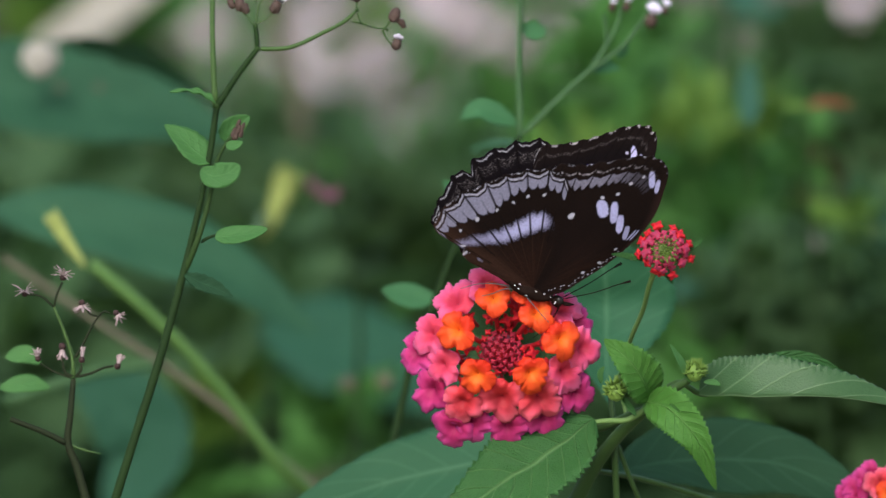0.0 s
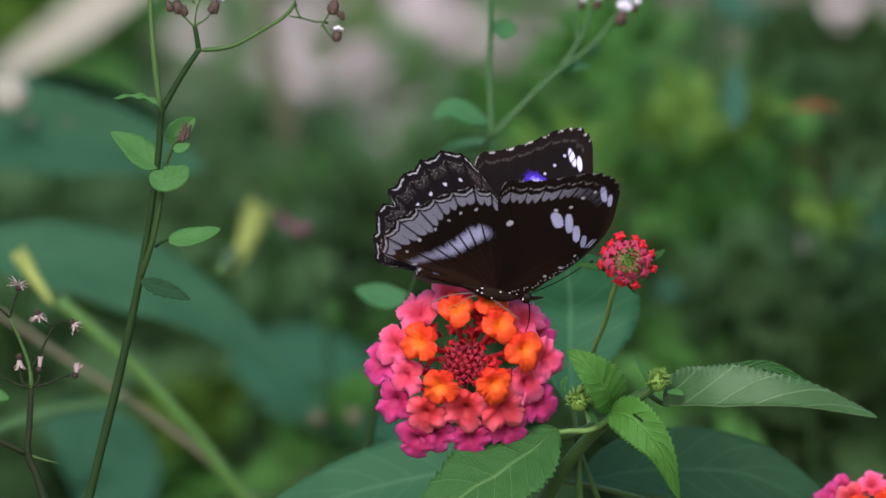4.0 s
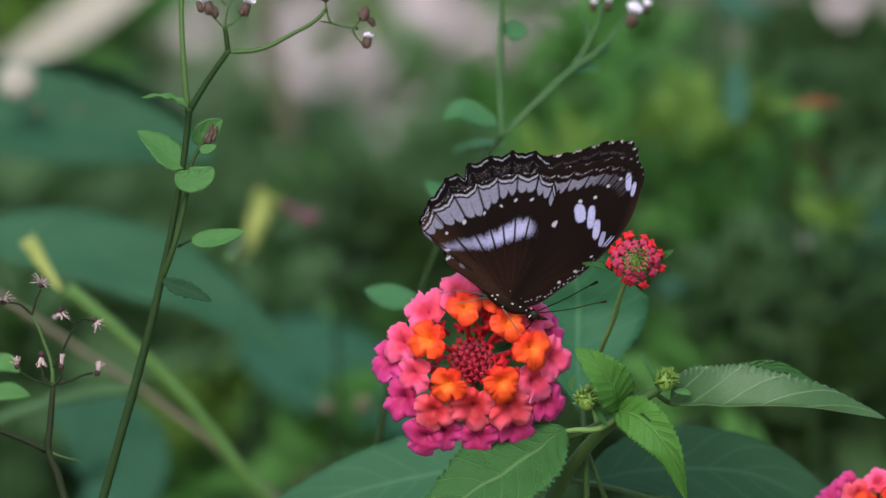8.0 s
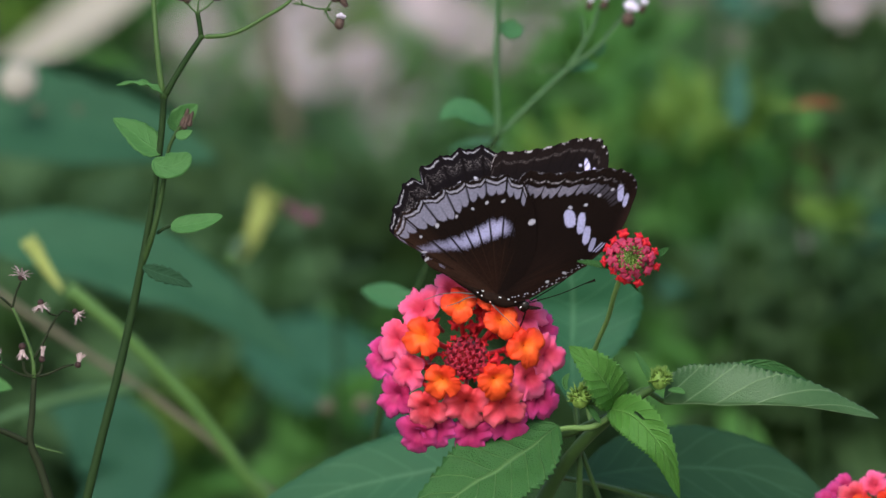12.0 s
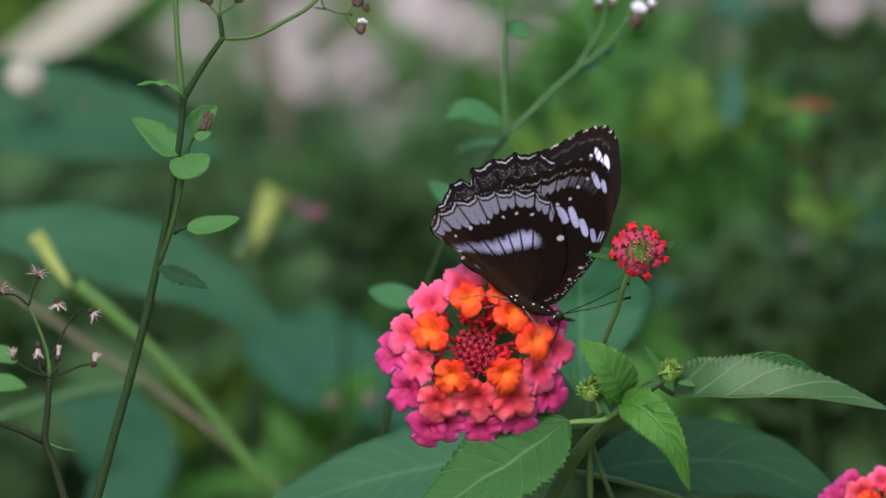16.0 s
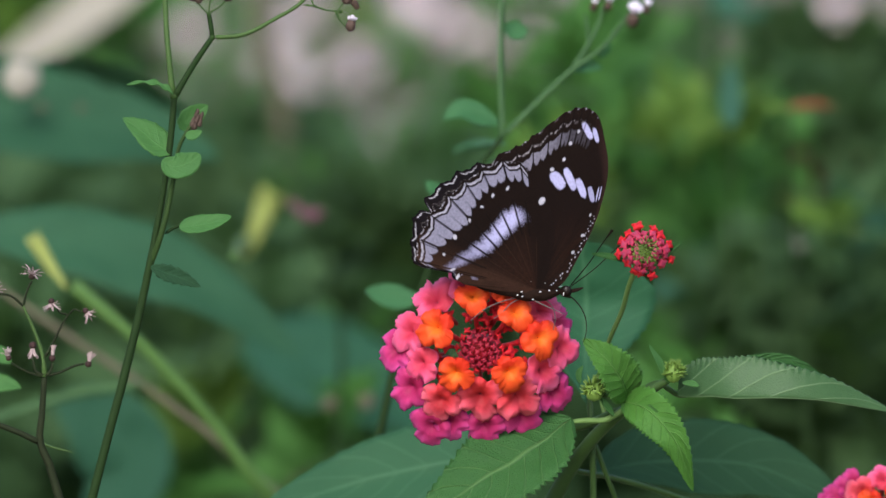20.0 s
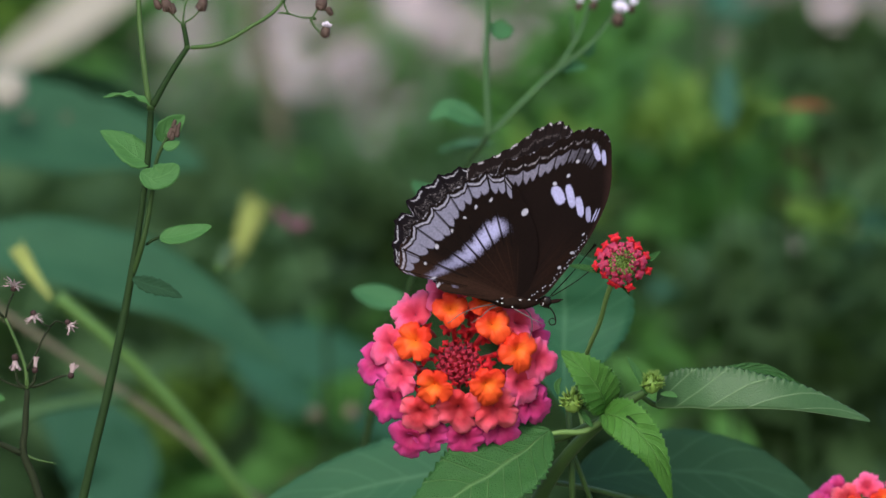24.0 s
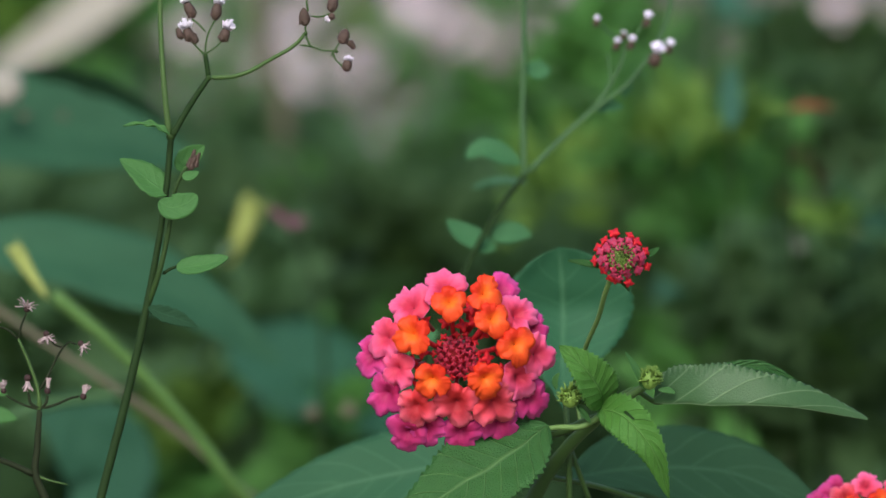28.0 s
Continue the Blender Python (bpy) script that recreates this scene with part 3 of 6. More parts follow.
stem_part("stem", broad, "woody_stem", [B + Vector((0.02, 0, 0)), spot(640, 1300, 270), spot(520, 945, 264), spot(424, 862, 260), spot(342, 788, 262), spot(232, 706, 265), spot(132, 640, 270), spot(-60, 510, 280)], [3, 2.4, 1.2, 0.9, 0.85, 0.8, 0.8, 0.8], 50, 8, label="pinkish brown woody stem")
stem_part("stem", broad, "back_stem", [spot(220, 700, 265), spot(120, 710, 262), spot(-60, 765, 260)], [1.1, 1.1, 1.1], 16, 8)
stem_part("stalk", broad, "lime_stem", [spot(380, 470, 235), spot(390, 456, 332), spot(402, 440, 430)], [0.7, 0.9, 1.6], 10, 8)


def spike(parent, places, radius):
    """A yellow flower spike set with overlapping scales."""
    bm = bmesh.new()
    tube(bm, places, [radius * 0.3, radius * 0.65, radius * 0.95, radius * 0.6], 18, 10, 0.2)
    axis = places[-1] - places[0]
    rng = random.Random(3)
    for i in range(46):
        t = i / 46
        p = places[0].lerp(places[-1], t)
        a, b = frame_of(axis)
        w = i * 2.4
        o = a * math.cos(w) + b * math.sin(w)
        wide = radius * min(0.3 + 0.9 * t, 1.0)
        leaf(bm, [p + o * wide * 0.0008, p + o * wide * 0.0011 + axis * 0.14], wide * 0.8, o, nl=4, nw=1)
    return part("flower_spike", bm, "yellow_bud", parent, "yellow flower spike")


spike(broad, [spot(404, 472, 430), spot(432, 407, 430), spot(448, 360, 430)], 2.7)
spike(broad, [spot(84, 528, 220), spot(52, 482, 220), spot(26, 440, 220)], 1.5)
bm = bmesh.new()
for a, b in ((478, 380), (510, 400), (495, 393), (520, 395)):
    blob(bm, spot(a, b, 430), plan(1, 0.2), 2.8, 1.2, 8, 8, rough=0.3, seed=a)
part("wilted_flower", bm, "mauve", broad, "wilted pink flower")
stem_part("stalk", broad, "herb_stem", [B, spot(560, 900, 440), spot(560, 520, 435), spot(510, 390, 430)], [2, 0.9, 0.5, 0.4], 20, 6)
LEAVES = (([(-220, 168), (-10, 215), (170, 242), (360, 292)], 21, (0.15, 0.55, -0.8), 400, 0.2),
          ([(-90, 420), (140, 458), (320, 522), (500, 648)], 16, (0.25, 0.55, -0.8), 320, 0.15),
          ([(395, 615), (520, 655), (645, 705), (790, 790)], 22, (0.2, 0.6, -0.75), 600, 0.1),
          ([(130, 960), (200, 830), (140, 760), (60, 720)], 17, (-0.3, 0.2, -0.9), 430, 0.1))
for places, width, face, back, cup in LEAVES:
    leaf_part("leaf", broad, "old_leaf" if back > 420 else "broad_leaf", [spot(x, y, back) for x, y in places], width * (1 + back / 1500), plan(*face) * 1000, cup=cup, nl=24, nw=5, wave=0.05, seed=back)
# a narrow dark blade whose colour holds the shadow along the folded edge
leaf_part("leaf", broad, "low_leaf", [spot(40, 122, 372), spot(130, 134, 372), spot(205, 162, 374), spot(330, 235, 380)], 6.5, plan(0.1, -0.75, -0.55) * 1000, "turned-up edge of a broad leaf, coloured dark for shade", cup=0.2, nl=24, nw=4, wave=0.15, seed=9)
dry = thing("dry_leaf", Vector((spot(420, -200, 1000).x, spot(420, -200, 1000).y, 0)), "long pale dry leaf hanging from its stalk", "leaf")
stem_part("stalk", dry, "woody_stem", [dry.location.copy(), spot(440, -60, 1000), spot(400, -190, 1000), spot(330, -135, 1000)], [3, 2.5, 2, 1.6], 20, 8)
leaf_part("blade", dry, "straw", [spot(335, -118, 1000), spot(215, -25, 1000), spot(110, 55, 1000), spot(-30, 140, 1000)], 14, plan(0.1, 0.4, -0.9) * 1000, nl=24, nw=4, cup=0.3, tip=0.55)

for x, y, r in ((6, 156, 4.2), (42, 205, 1.0), (112, 206, 0.9), (552, 730, 1.7), (617, 726, 1.8)):
    bm = bmesh.new()
    blob(bm, spot(x, y, 390), TO_EYE, r, r, 6, 10, rough=0.3, seed=x)
    part("fallen_petal", bm, "straw" if x < 30 else "woody_stem", broad, "pale fallen petal caught on a leaf")

# ---- the lantana ----
lantana = thing("lantana", Vector((spot(960, 900, 20).x, spot(960, 900, 20).y, 0)), "lantana shrub with pink and orange flower heads and toothed leaves", "shrub")
LB = lantana.location
stem_part("stem", lantana, "green_stem", [LB, spot(820, 2500, 30), spot(935, 900, 14), spot(975, 830, 10), spot(1020, 775, 5), spot(1065, 735, 1), spot(1085, 710, 0)], [4, 3.0, 1.5, 1.3, 1.15, 0.9, 0.7], 60, 10, knots=(0.93,), label="green four-angled stem with fine hairs")
stem_part("stem", lantana, "green_stem", [LB + Vector((0.03, 0.01, 0)), spot(1015, 1800, 20), spot(1008, 900, 12), spot(1006, 790, 10), spot(1000, 700, 14)], [3, 2, 0.6, 0.55, 0.5], 40, 8)
stem_part("petiole", lantana, "green_stem", [spot(1008, 790, 12), spot(1030, 850, 14), spot(1052, 905, 18), spot(1090, 980, 24)], [0.45, 0.45, 0.45, 0.5], 16, 8)
stem_part("petiole", lantana, "green_stem", [spot(960, 842, 12), spot(1060, 862, 24), spot(1180, 900, 34), spot(1330, 960, 44)], [0.5, 0.5, 0.5, 0.6], 16, 8)
stem_part("peduncle", lantana, "green_stem", [spot(810, 660, 14), spot(860, 740, 18), spot(960, 770, 12), spot(1060, 738, 4)], [0.9, 0.8, 0.8, 0.8], 20, 8)
stem_part("peduncle", lantana, "pale_stem", [spot(1092, 468, -21), spot(1075, 508, -18), spot(1060, 560, -10), spot(1035, 620, 0), spot(1020, 700, 10), spot(1030, 760, 8)], [0.6, 0.46, 0.42, 0.42, 0.42, 0.45], 24, 8)
stem_part("petiole", lantana, "pale_stem", [spot(945, 765, 0), spot(985, 757, 0), spot(1030, 755, 0), spot(1065, 735, 0)], [0.4, 0.5, 0.55, 0.6], 14, 8)
stem_part("petiole", lantana, "green_stem", [spot(1085, 712, 0), spot(1120, 690, 2), spot(1165, 712, 4), spot(1185, 708, 4)], [0.6, 0.5, 0.5, 0.45], 14, 8)
stem_part("peduncle", lantana, "green_stem", [spot(1085, 712, 0), spot(1115, 700, 0), spot(1140, 685, -1)], [0.7, 0.8, 0.7], 10, 8)
stem_part("peduncle", lantana, "green_stem", [spot(1070, 725, 0), spot(1045, 715, -1), spot(1020, 710, -2)], [0.5, 0.5, 0.5], 10, 8)

L = "lantana_leaf"
leaf_part("leaf", lantana, L, [spot(970, 752, 0), spot(900, 805, -3), spot(815, 858, -5), spot(690, 940, -4)], 17.5, plan(-0.35, 0.45, -0.85) * 1000, "green toothed leaf under the flower head", cup=0.16, teeth=26, tooth=0.08, nl=88, nw=6, shape=0.46, wave=0.03, seed=1)
leaf_part("leaf", lantana, "young_leaf", [spot(1070, 718, -1), spot(1060, 690, -5), spot(1035, 652, -8), spot(990, 612, -8)], 7.2, plan(0.55, -0.3, -0.78) * 1000, "young green toothed leaf", cup=0.3, teeth=21, tooth=0.12, nl=84, nw=5, shape=0.42, seed=2)
leaf_part("leaf", lantana, "young_leaf", [spot(1060, 722, -1), spot(1105, 738, -7), spot(1148, 785, -9), spot(1184, 882, -6)], 7.0, plan(-0.5, 0.35, -0.8) * 1000, "young green leaf with an insect hole", cup=0.25, teeth=24, tooth=0.11, nl=96, nw=7, shape=0.38, seed=3, hole=(0.30, 0.42, 0.30, 0.42))
leaf_part("leaf", lantana, "grey_leaf", [spot(1158, 712, 2), spot(1255, 716, -3), spot(1380, 718, -4), spot(1536, 742, 2)], 7.0, plan(0.0, 0.74, 0.66) * 1000, "grey-green leaf folded along its midrib, showing its pale ribbed side", cup=1.7, teeth=30, tooth=0.13, nl=120, nw=8, shape=0.36, wave=0.06, seed=4, base=0.4)
leaf_part("leaf", lantana, L, [spot(1195, 690, 9), spot(1275, 654, 9), spot(1345, 648, 9), spot(1425, 684, 9)], 1.8, plan(0.1, 0.1, -0.95) * 1000, "edge of the long leaf's far half", cup=0.2, teeth=16, tooth=0.10, nl=64, nw=4, shape=0.5, seed=15)
leaf_part("leaf", lantana, "shade_leaf", [spot(1000, 730, 60), spot(996, 640, 66), spot(998, 550, 70), spot(990, 438, 66)], 25, plan(0.1, -0.2, -0.95) * 1000, "large shaded leaf behind the flower head", cup=0.22, teeth=18, tooth=0.03, nl=54, nw=6, shape=0.70, tip=0.62, seed=6)
# this low leaf gets its shade mostly from its darkened material
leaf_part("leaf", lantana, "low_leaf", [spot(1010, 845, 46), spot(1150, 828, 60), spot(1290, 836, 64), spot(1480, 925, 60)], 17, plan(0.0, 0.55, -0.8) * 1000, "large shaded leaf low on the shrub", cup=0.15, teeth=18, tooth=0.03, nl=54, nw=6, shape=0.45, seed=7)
leaf_part("leaf", lantana, "under_leaf", [spot(920, 815, 60), spot(760, 828, 64), spot(620, 856, 66), spot(400, 925, 60)], 18, plan(-0.05, 0.6, -0.8) * 1000, "large shaded leaf low on the shrub", cup=0.12, teeth=18, tooth=0.03, nl=54, nw=6, shape=0.45, seed=8)


def floret_mesh(name, material, size, lobes, seed):
    """One tube-shaped floret that faces +z: a broad lower lobe, two side lobes and a small upper one, crinkled, and its red tube behind."""
    bm = bmesh.new()
    uvs = bm.loops.layers.uv.verify()
    rng = random.Random(seed)
    n, rings = 72, 9
    cuts = [0.125 * 2 * math.pi + rng.uniform(-0.12, 0.12), 0.39 * 2 * math.pi + rng.uniform(-0.12, 0.12), 0.61 * 2 * math.pi + rng.uniform(-0.12, 0.12), 0.875 * 2 * math.pi + rng.uniform(-0.12, 0.12)]
    reach_of = [rng.uniform(1.05, 1.2), rng.uniform(0.88, 1.04), rng.uniform(0.72, 0.86), rng.uniform(0.88, 1.04)]
    tilt_of = [rng.uniform(-0.10, 0.14) for _ in range(lobes)]
    rows = []
    for k in range(rings + 1):
        f = k / rings
        row = []
        for s in range(n):
            w = 2 * math.pi * s / n
            i = sum(w > c for c in cuts) % lobes
            lo, hi = cuts[i - 1], cuts[i]
            if i == 0:
                lo -= 2 * math.pi
                g = ((w if w < hi else w - 2 * math.pi) - lo) / (hi - lo)
            else:
                g = (w - lo) / (hi - lo)
            edge = max(math.sin(math.pi * g), 0.0) ** 0.42 * (1 - (0.08 if i == 0 else 0.03) * math.exp(-((g - 0.5) / 0.09) ** 2))
            lip = math.exp(-(min(w, 2 * math.pi - w) / 0.8) ** 2)
            round_ = Vector((math.cos(w), math.sin(w), 0))
            crinkle = noise.noise(round_ * 5.0 + Vector((0, 0, seed)))
            fine = noise.noise(round_ * 11 + Vector((0, 0, seed + 9)))
            reach = (0.66 + 0.36 * edge) * reach_of[i] * (1 + 0.09 * crinkle + 0.06 * fine)
            r = size * (0.03 + 0.97 * f * (1 - f + f * reach))
            z = size * (0.15 * math.sin(f * 2.1) - 0.30 * (1 - f) ** 4 - 0.22 * f ** 3)
            ripple = noise.noise(round_ * (2.6 * f) + Vector((0, 3.7, seed * 1.7)))
            z += size * f * f * (0.20 * noise.noise(round_ * 1.8 + Vector((0, 0, seed * 3.1))) + 0.22 * ripple + 0.05 * crinkle + 0.12 * f ** 4 * fine + tilt_of[i] - 0.26 * lip)
            z += size * 0.08 * f * (edge - 0.7)
            row.append((bm.verts.new((r * math.cos(w) / 1000, r * math.sin(w) / 1000, z / 1000)), f))
        rows.append(row)
    tail = []
    for z, r in ((-0.7, 0.10), (-1.8, 0.10), (-2.6, 0.09)):
        tail.append([(bm.verts.new((size * r * math.cos(2 * math.pi * s / n) / 1000, size * r * math.sin(2 * math.pi * s / n) / 1000, size * z / 1000)), 0.1) for s in range(n)])
    under = [[(bm.verts.new(v.co - Vector((0, 0, 0.00012))), u) for v, u in row] for row in rows]

    def sheet(layers, flip, slot):
        for r0, r1 in zip(layers, layers[1:]):
            for s in range(n):
                q = [r0[s], r1[s], r1[(s + 1) % n], r0[(s + 1) % n]]
                at = [s / n, s / n, (s + 1) / n, (s + 1) / n]
                if flip:
                    q, at = q[::-1], at[::-1]
                f = bm.faces.new([v for v, _ in q])
                f.material_index = slot
                for loop, (_, u), v in zip(f.loops, q, at):
                    loop[uvs].uv = (u, v)

    sheet(rows, False, 0)
    sheet([under[0], *under[1:]], True, 0)
    sheet([rows[-1], under[-1]], False, 0)
    sheet([under[0], *tail], True, 1)
    mesh = bpy.data.meshes.new(name)
    bm.to_mesh(mesh)
    bm.free()
    mesh.materials.append(M[material])
    mesh.materials.append(M["red_tube"])
    mesh.polygons.foreach_set("use_smooth", [True] * len(mesh.polygons))
    return mesh


def bud_mesh(name, material, size, seed, points=1.0):
    """A square unopened floret bud with four points, facing +z."""
    bm = bmesh.new()
    uvs = bm.loops.layers.uv.verify()
    n = 16
    rows = []
    for z, r, star, u in ((-2.6, 0.26, 0, 0.1), (-0.8, 0.38, 0.04, 0.25), (-0.15, 0.74, 0.10, 0.6), (0.22, 1.0, 0.22, 1.0), (0.50, 0.80, 0.20, 0.9), (0.66, 0.42, 0.12, 0.7), (0.60, 0.14, 0, 0.2)):
        row = []
        for s in range(n):
            w = 2 * math.pi * s / n
            q = size * r * (1 + star * points * math.cos(4 * w)) / 1000
            row.append((bm.verts.new((q * math.cos(w), q * math.sin(w), size * z / 1000 * (1 + 0.1 * noise.noise(Vector((s, z, seed)))))), u))
        rows.append(row)
    for r0, r1 in zip(rows, rows[1:]):
        for s in range(n):
            q = (r0[s], r0[(s + 1) % n], r1[(s + 1) % n], r1[s])
            f = bm.faces.new([v for v, _ in q])
            for loop, (_, u) in zip(f.loops, q):
                loop[uvs].uv = (u, s / n)
    bm.faces.new([v for v, _ in rows[-1]])
    mesh = bpy.data.meshes.new(name)
    bm.to_mesh(mesh)
    bm.free()
    mesh.materials.append(M[material])
    mesh.polygons.foreach_set("use_smooth", [True] * len(mesh.polygons))
    return mesh


def put(name, mesh, parent, place, facing, spin):
    """A piece under a part, at a place in the world, its +z along facing."""
    ob = new(name, mesh)
    ob.parent = parent
    origin = parent.location + parent.parent.location
    q = facing.to_track_quat("Z", "Y").to_matrix().to_4x4() @ Matrix.Rotation(spin, 4, "Z")
    ob.matrix_basis = Matrix.Translation(place - origin) @ q
    return ob


FLORET = {k: [floret_mesh("floret", k, s, 4, i * 7 + j) for j in range(6)] for i, (k, s) in enumerate((("magenta", 4.1), ("pink", 4.2), ("coral", 4.3), ("orange", 3.6)))}
CORE_BUD = [bud_mesh("bud", "core_bud", 1.0, i, 1.8) for i in range(2)]
RED_BUD = [bud_mesh("bud", "red_bud", 1.0, i, 2.0) for i in range(2)]
ROSY_BUD = [bud_mesh("bud", "rosy_bud", 1.0, i, 1.5) for i in range(2)]
INNER_BUD = [bud_mesh("bud", "inner_bud", 1.0, i) for i in range(2)]


def dome(dx, dy, radius, deep):
    """Depth and outward direction on a flower head's dome."""
    r = min(math.hypot(dx, dy) / radius, 0.97)
    return -deep * math.sqrt(1 - r * r), r


O, C, P, G = "orange", "coral", "pink", "magenta"


def flower_head(parent, cx, cy, back, florets, label, seed, radius=185, buds=46, scale=1.0, ring=26):
    rng = random.Random(seed)
    centre = spot(cx, cy, back)
    bm = bmesh.new()
    blob(bm, plan(0, 0, 7) + centre, TO_EYE, 9, 3.4, 8, 10)
    head = part("flower_head", bm, "red_tube", parent, label)
    for x, y, kind in florets:
        dx, dy = x - cx, y - cy
        w, r = dome(dx, dy, radius, 8)
        lean = math.radians({"orange": 26, "coral": 34, "pink": 38, "magenta": 37}[kind] * (0.45 + 0.55 * r))
        out = plan(dx, -dy).normalized() if r > 0.02 else UP
        way = out * math.sin(lean) + TO_EYE * math.cos(lean)
        layer = {"orange": -3.0, "coral": 0.3, "pink": 0.6, "magenta": 2.6}[kind]
        ob = put("floret", rng.choice(FLORET[kind]), head, spot(x, y, back + w + layer), way, 0.0)
        lip = out + plan(0, -0.6 if kind != O else -1.6).normalized() * (0.45 if kind != O else 1.2) + RIGHT * rng.uniform(-0.35, 0.35)
        flat = ob.matrix_basis.to_3x3().transposed() @ lip
        ob.matrix_basis = ob.matrix_basis @ Matrix.Rotation(math.atan2(flat.y, flat.x) + rng.uniform(-0.35, 0.35), 4, "Z")
        ob.matrix_basis = ob.matrix_basis @ Matrix.Scale(scale * rng.uniform(0.94, 1.06), 4)
        if kind == O:
            bm = bmesh.new()
            far, mid = spot(x, y, back + w + layer + 2.0), spot(cx + 0.72 * dx, cy + 0.72 * dy, back + w + layer + 3.6)
            tube(bm, [far, mid, spot(cx + 0.3 * dx, cy + 0.3 * dy, back - 1.5)], [0.55, 0.5, 0.45], 8, 8)
            part("floret_tube", bm, "red_tube", head)
    for i in range(buds):
        r = 6.6 * math.sqrt(i + 0.3)
        a = i * 2.39996
        x, y = cx + r * math.cos(a), cy - 4 + r * math.sin(a) * 0.92
        out = plan(math.cos(a), -math.sin(a)) * 1000
        ob = put("bud", (CORE_BUD if r < 38 else RED_BUD)[i % 2], head, spot(x, y, back - 5.6 + 0.0009 * r * r), (TO_EYE + out * (0.016 * r)).normalized(), a)
        ob.matrix_basis = ob.matrix_basis @ Matrix.Scale(0.42 + 0.004 * r, 4)
    for i in range(ring):
        a = i * 2.39996 + rng.uniform(-0.2, 0.2)
        r = 54 + 1.5 * i
        x, y = cx + r * math.cos(a), cy - 4 + r * math.sin(a) * 0.95
        out = plan(math.cos(a), -math.sin(a)) * 1000
        ob = put("bud", RED_BUD[i % 2], head, spot(x, y, back - 4.4 + rng.uniform(-0.5, 0.8)), (TO_EYE + out * rng.uniform(0.4, 0.8)).normalized(), a)
        ob.matrix_basis = ob.matrix_basis @ Matrix.Scale(rng.uniform(0.9, 1.2), 4)
    return head


HEAD = ((788, 511, P), (728, 541, P), (795, 533, O), (856, 518, O), (871, 562, O), (914, 558, P), (938, 582, G), (914, 609, O), (951, 628, P), (730, 590, O), (683, 597, P), (660, 628, G),
        (702, 653, P), (764, 671, O), (859, 670, O), (919, 668, P), (684, 697, G), (737, 720, C), (808, 714, C), (874, 714, C), (938, 708, G), (722, 766, G), (752, 756, G), (815, 766, G), (882, 752, G), (884, 518, G))
flower_head(lantana, 808, 634, 0, HEAD, "round lantana head, orange inside and pink to magenta outside, dark red buds in the middle", 5)
stem_part("stalk", lantana, "green_stem", [spot(808, 634, 4), spot(806, 650, 12), spot(820, 690, 17)], [1.0, 1.0, 0.9], 10, 8)

# the small unopened red head
bm = bmesh.new()
blob(bm, spot(1096, 460, -20), TO_EYE, 5, 3.0, 8, 10)
red_head = part("flower_head", bm, "green_bud", lantana, "small unopened red flower head with a green middle")
rng = random.Random(11)
for count, near_r, far_r, lift, tilt, mesh, big in ((13, 35, 47, -23.5, 1.3, RED_BUD, 0.82), (14, 29, 36, -24.8, 0.9, ROSY_BUD, 0.74), (12, 22, 27, -26, 0.6, ROSY_BUD, 0.58), (13, 13, 19, -26.6, 0.35, INNER_BUD, 0.42)):
    for i in range(count):
        a = (i + rng.uniform(-0.25, 0.25)) / count * 2 * math.pi + near_r
        r = rng.uniform(near_r, far_r)
        out = plan(math.cos(a), -math.sin(a)) * 1000
        way = (TO_EYE + out * tilt * rng.uniform(0.7, 1.3)).normalized()
        ob = put("bud", mesh[i % 2], red_head, spot(1099 + r * math.cos(a) * 1.04, 457 + r * math.sin(a), lift + rng.uniform(-0.6, 0.6)), way, rng.uniform(0, 1.5))
        ob.matrix_basis = ob.matrix_basis @ Matrix.Scale(big * rng.uniform(0.8, 1.2), 4)
bm = bmesh.new()
for i in range(40):
    r, a = 2.9 * math.sqrt(i + 0.3), i * 2.4
    p = spot(1100 + r * math.cos(a), 455 + r * math.sin(a), -26.4)
    tube(bm, [p, p + TO_EYE * 0.0016 + plan(math.cos(a), -math.sin(a)) * 0.04 * r], [0.16, 0.1], 3, 5)
part("centre", bm, "green_bud", lantana, "pale green tips in the middle of the red head")
for places, w in (([(1065, 474), (1035, 466), (1005, 461)], 1.1), ([(1135, 458), (1150, 450), (1168, 438)], 1.3), ([(1090, 490), (1108, 508), (1114, 516)], 0.5)):
    leaf_part("bract", lantana, L, [spot(x, y, -22) for x, y in places], w, plan(0, 0.6, -0.8) * 1000, "", cup=0.3, nl=12, nw=3)


def bud_head(parent, cx, cy, back, radius, seed):
    """A young green head of pointed bracts."""
    rng = random.Random(seed)
    bm = bmesh.new()
    c = spot(cx, cy, back)
    blob(bm, c - UP * radius * 0.8 / 1000, UP, radius * 1.5, radius * 0.66, 10, 12, rough=0.2, seed=seed)
    for i in range(110):
        z = rng.uniform(-0.5, 1)
        w = rng.uniform(0, 6.3)
        h = math.sqrt(1 - z * z)
        d = (RIGHT * math.cos(w) * h + DEEP * math.sin(w) * h + UP * z).normalized()
        tube(bm, [c + d * radius * 0.6 / 1000, c + d * radius * rng.uniform(0.8, 1.15) / 1000 + UP * 0.0003], [0.26, 0.07], 3, 5)
    head = part("bud_head", bm, "green_bud", parent, "spiky pale green bud head")
    return head


bud_head(lantana, 1150, 672, -2, 2.3, 1)
bud_head(lantana, 1010, 703, -3, 2.5, 2)
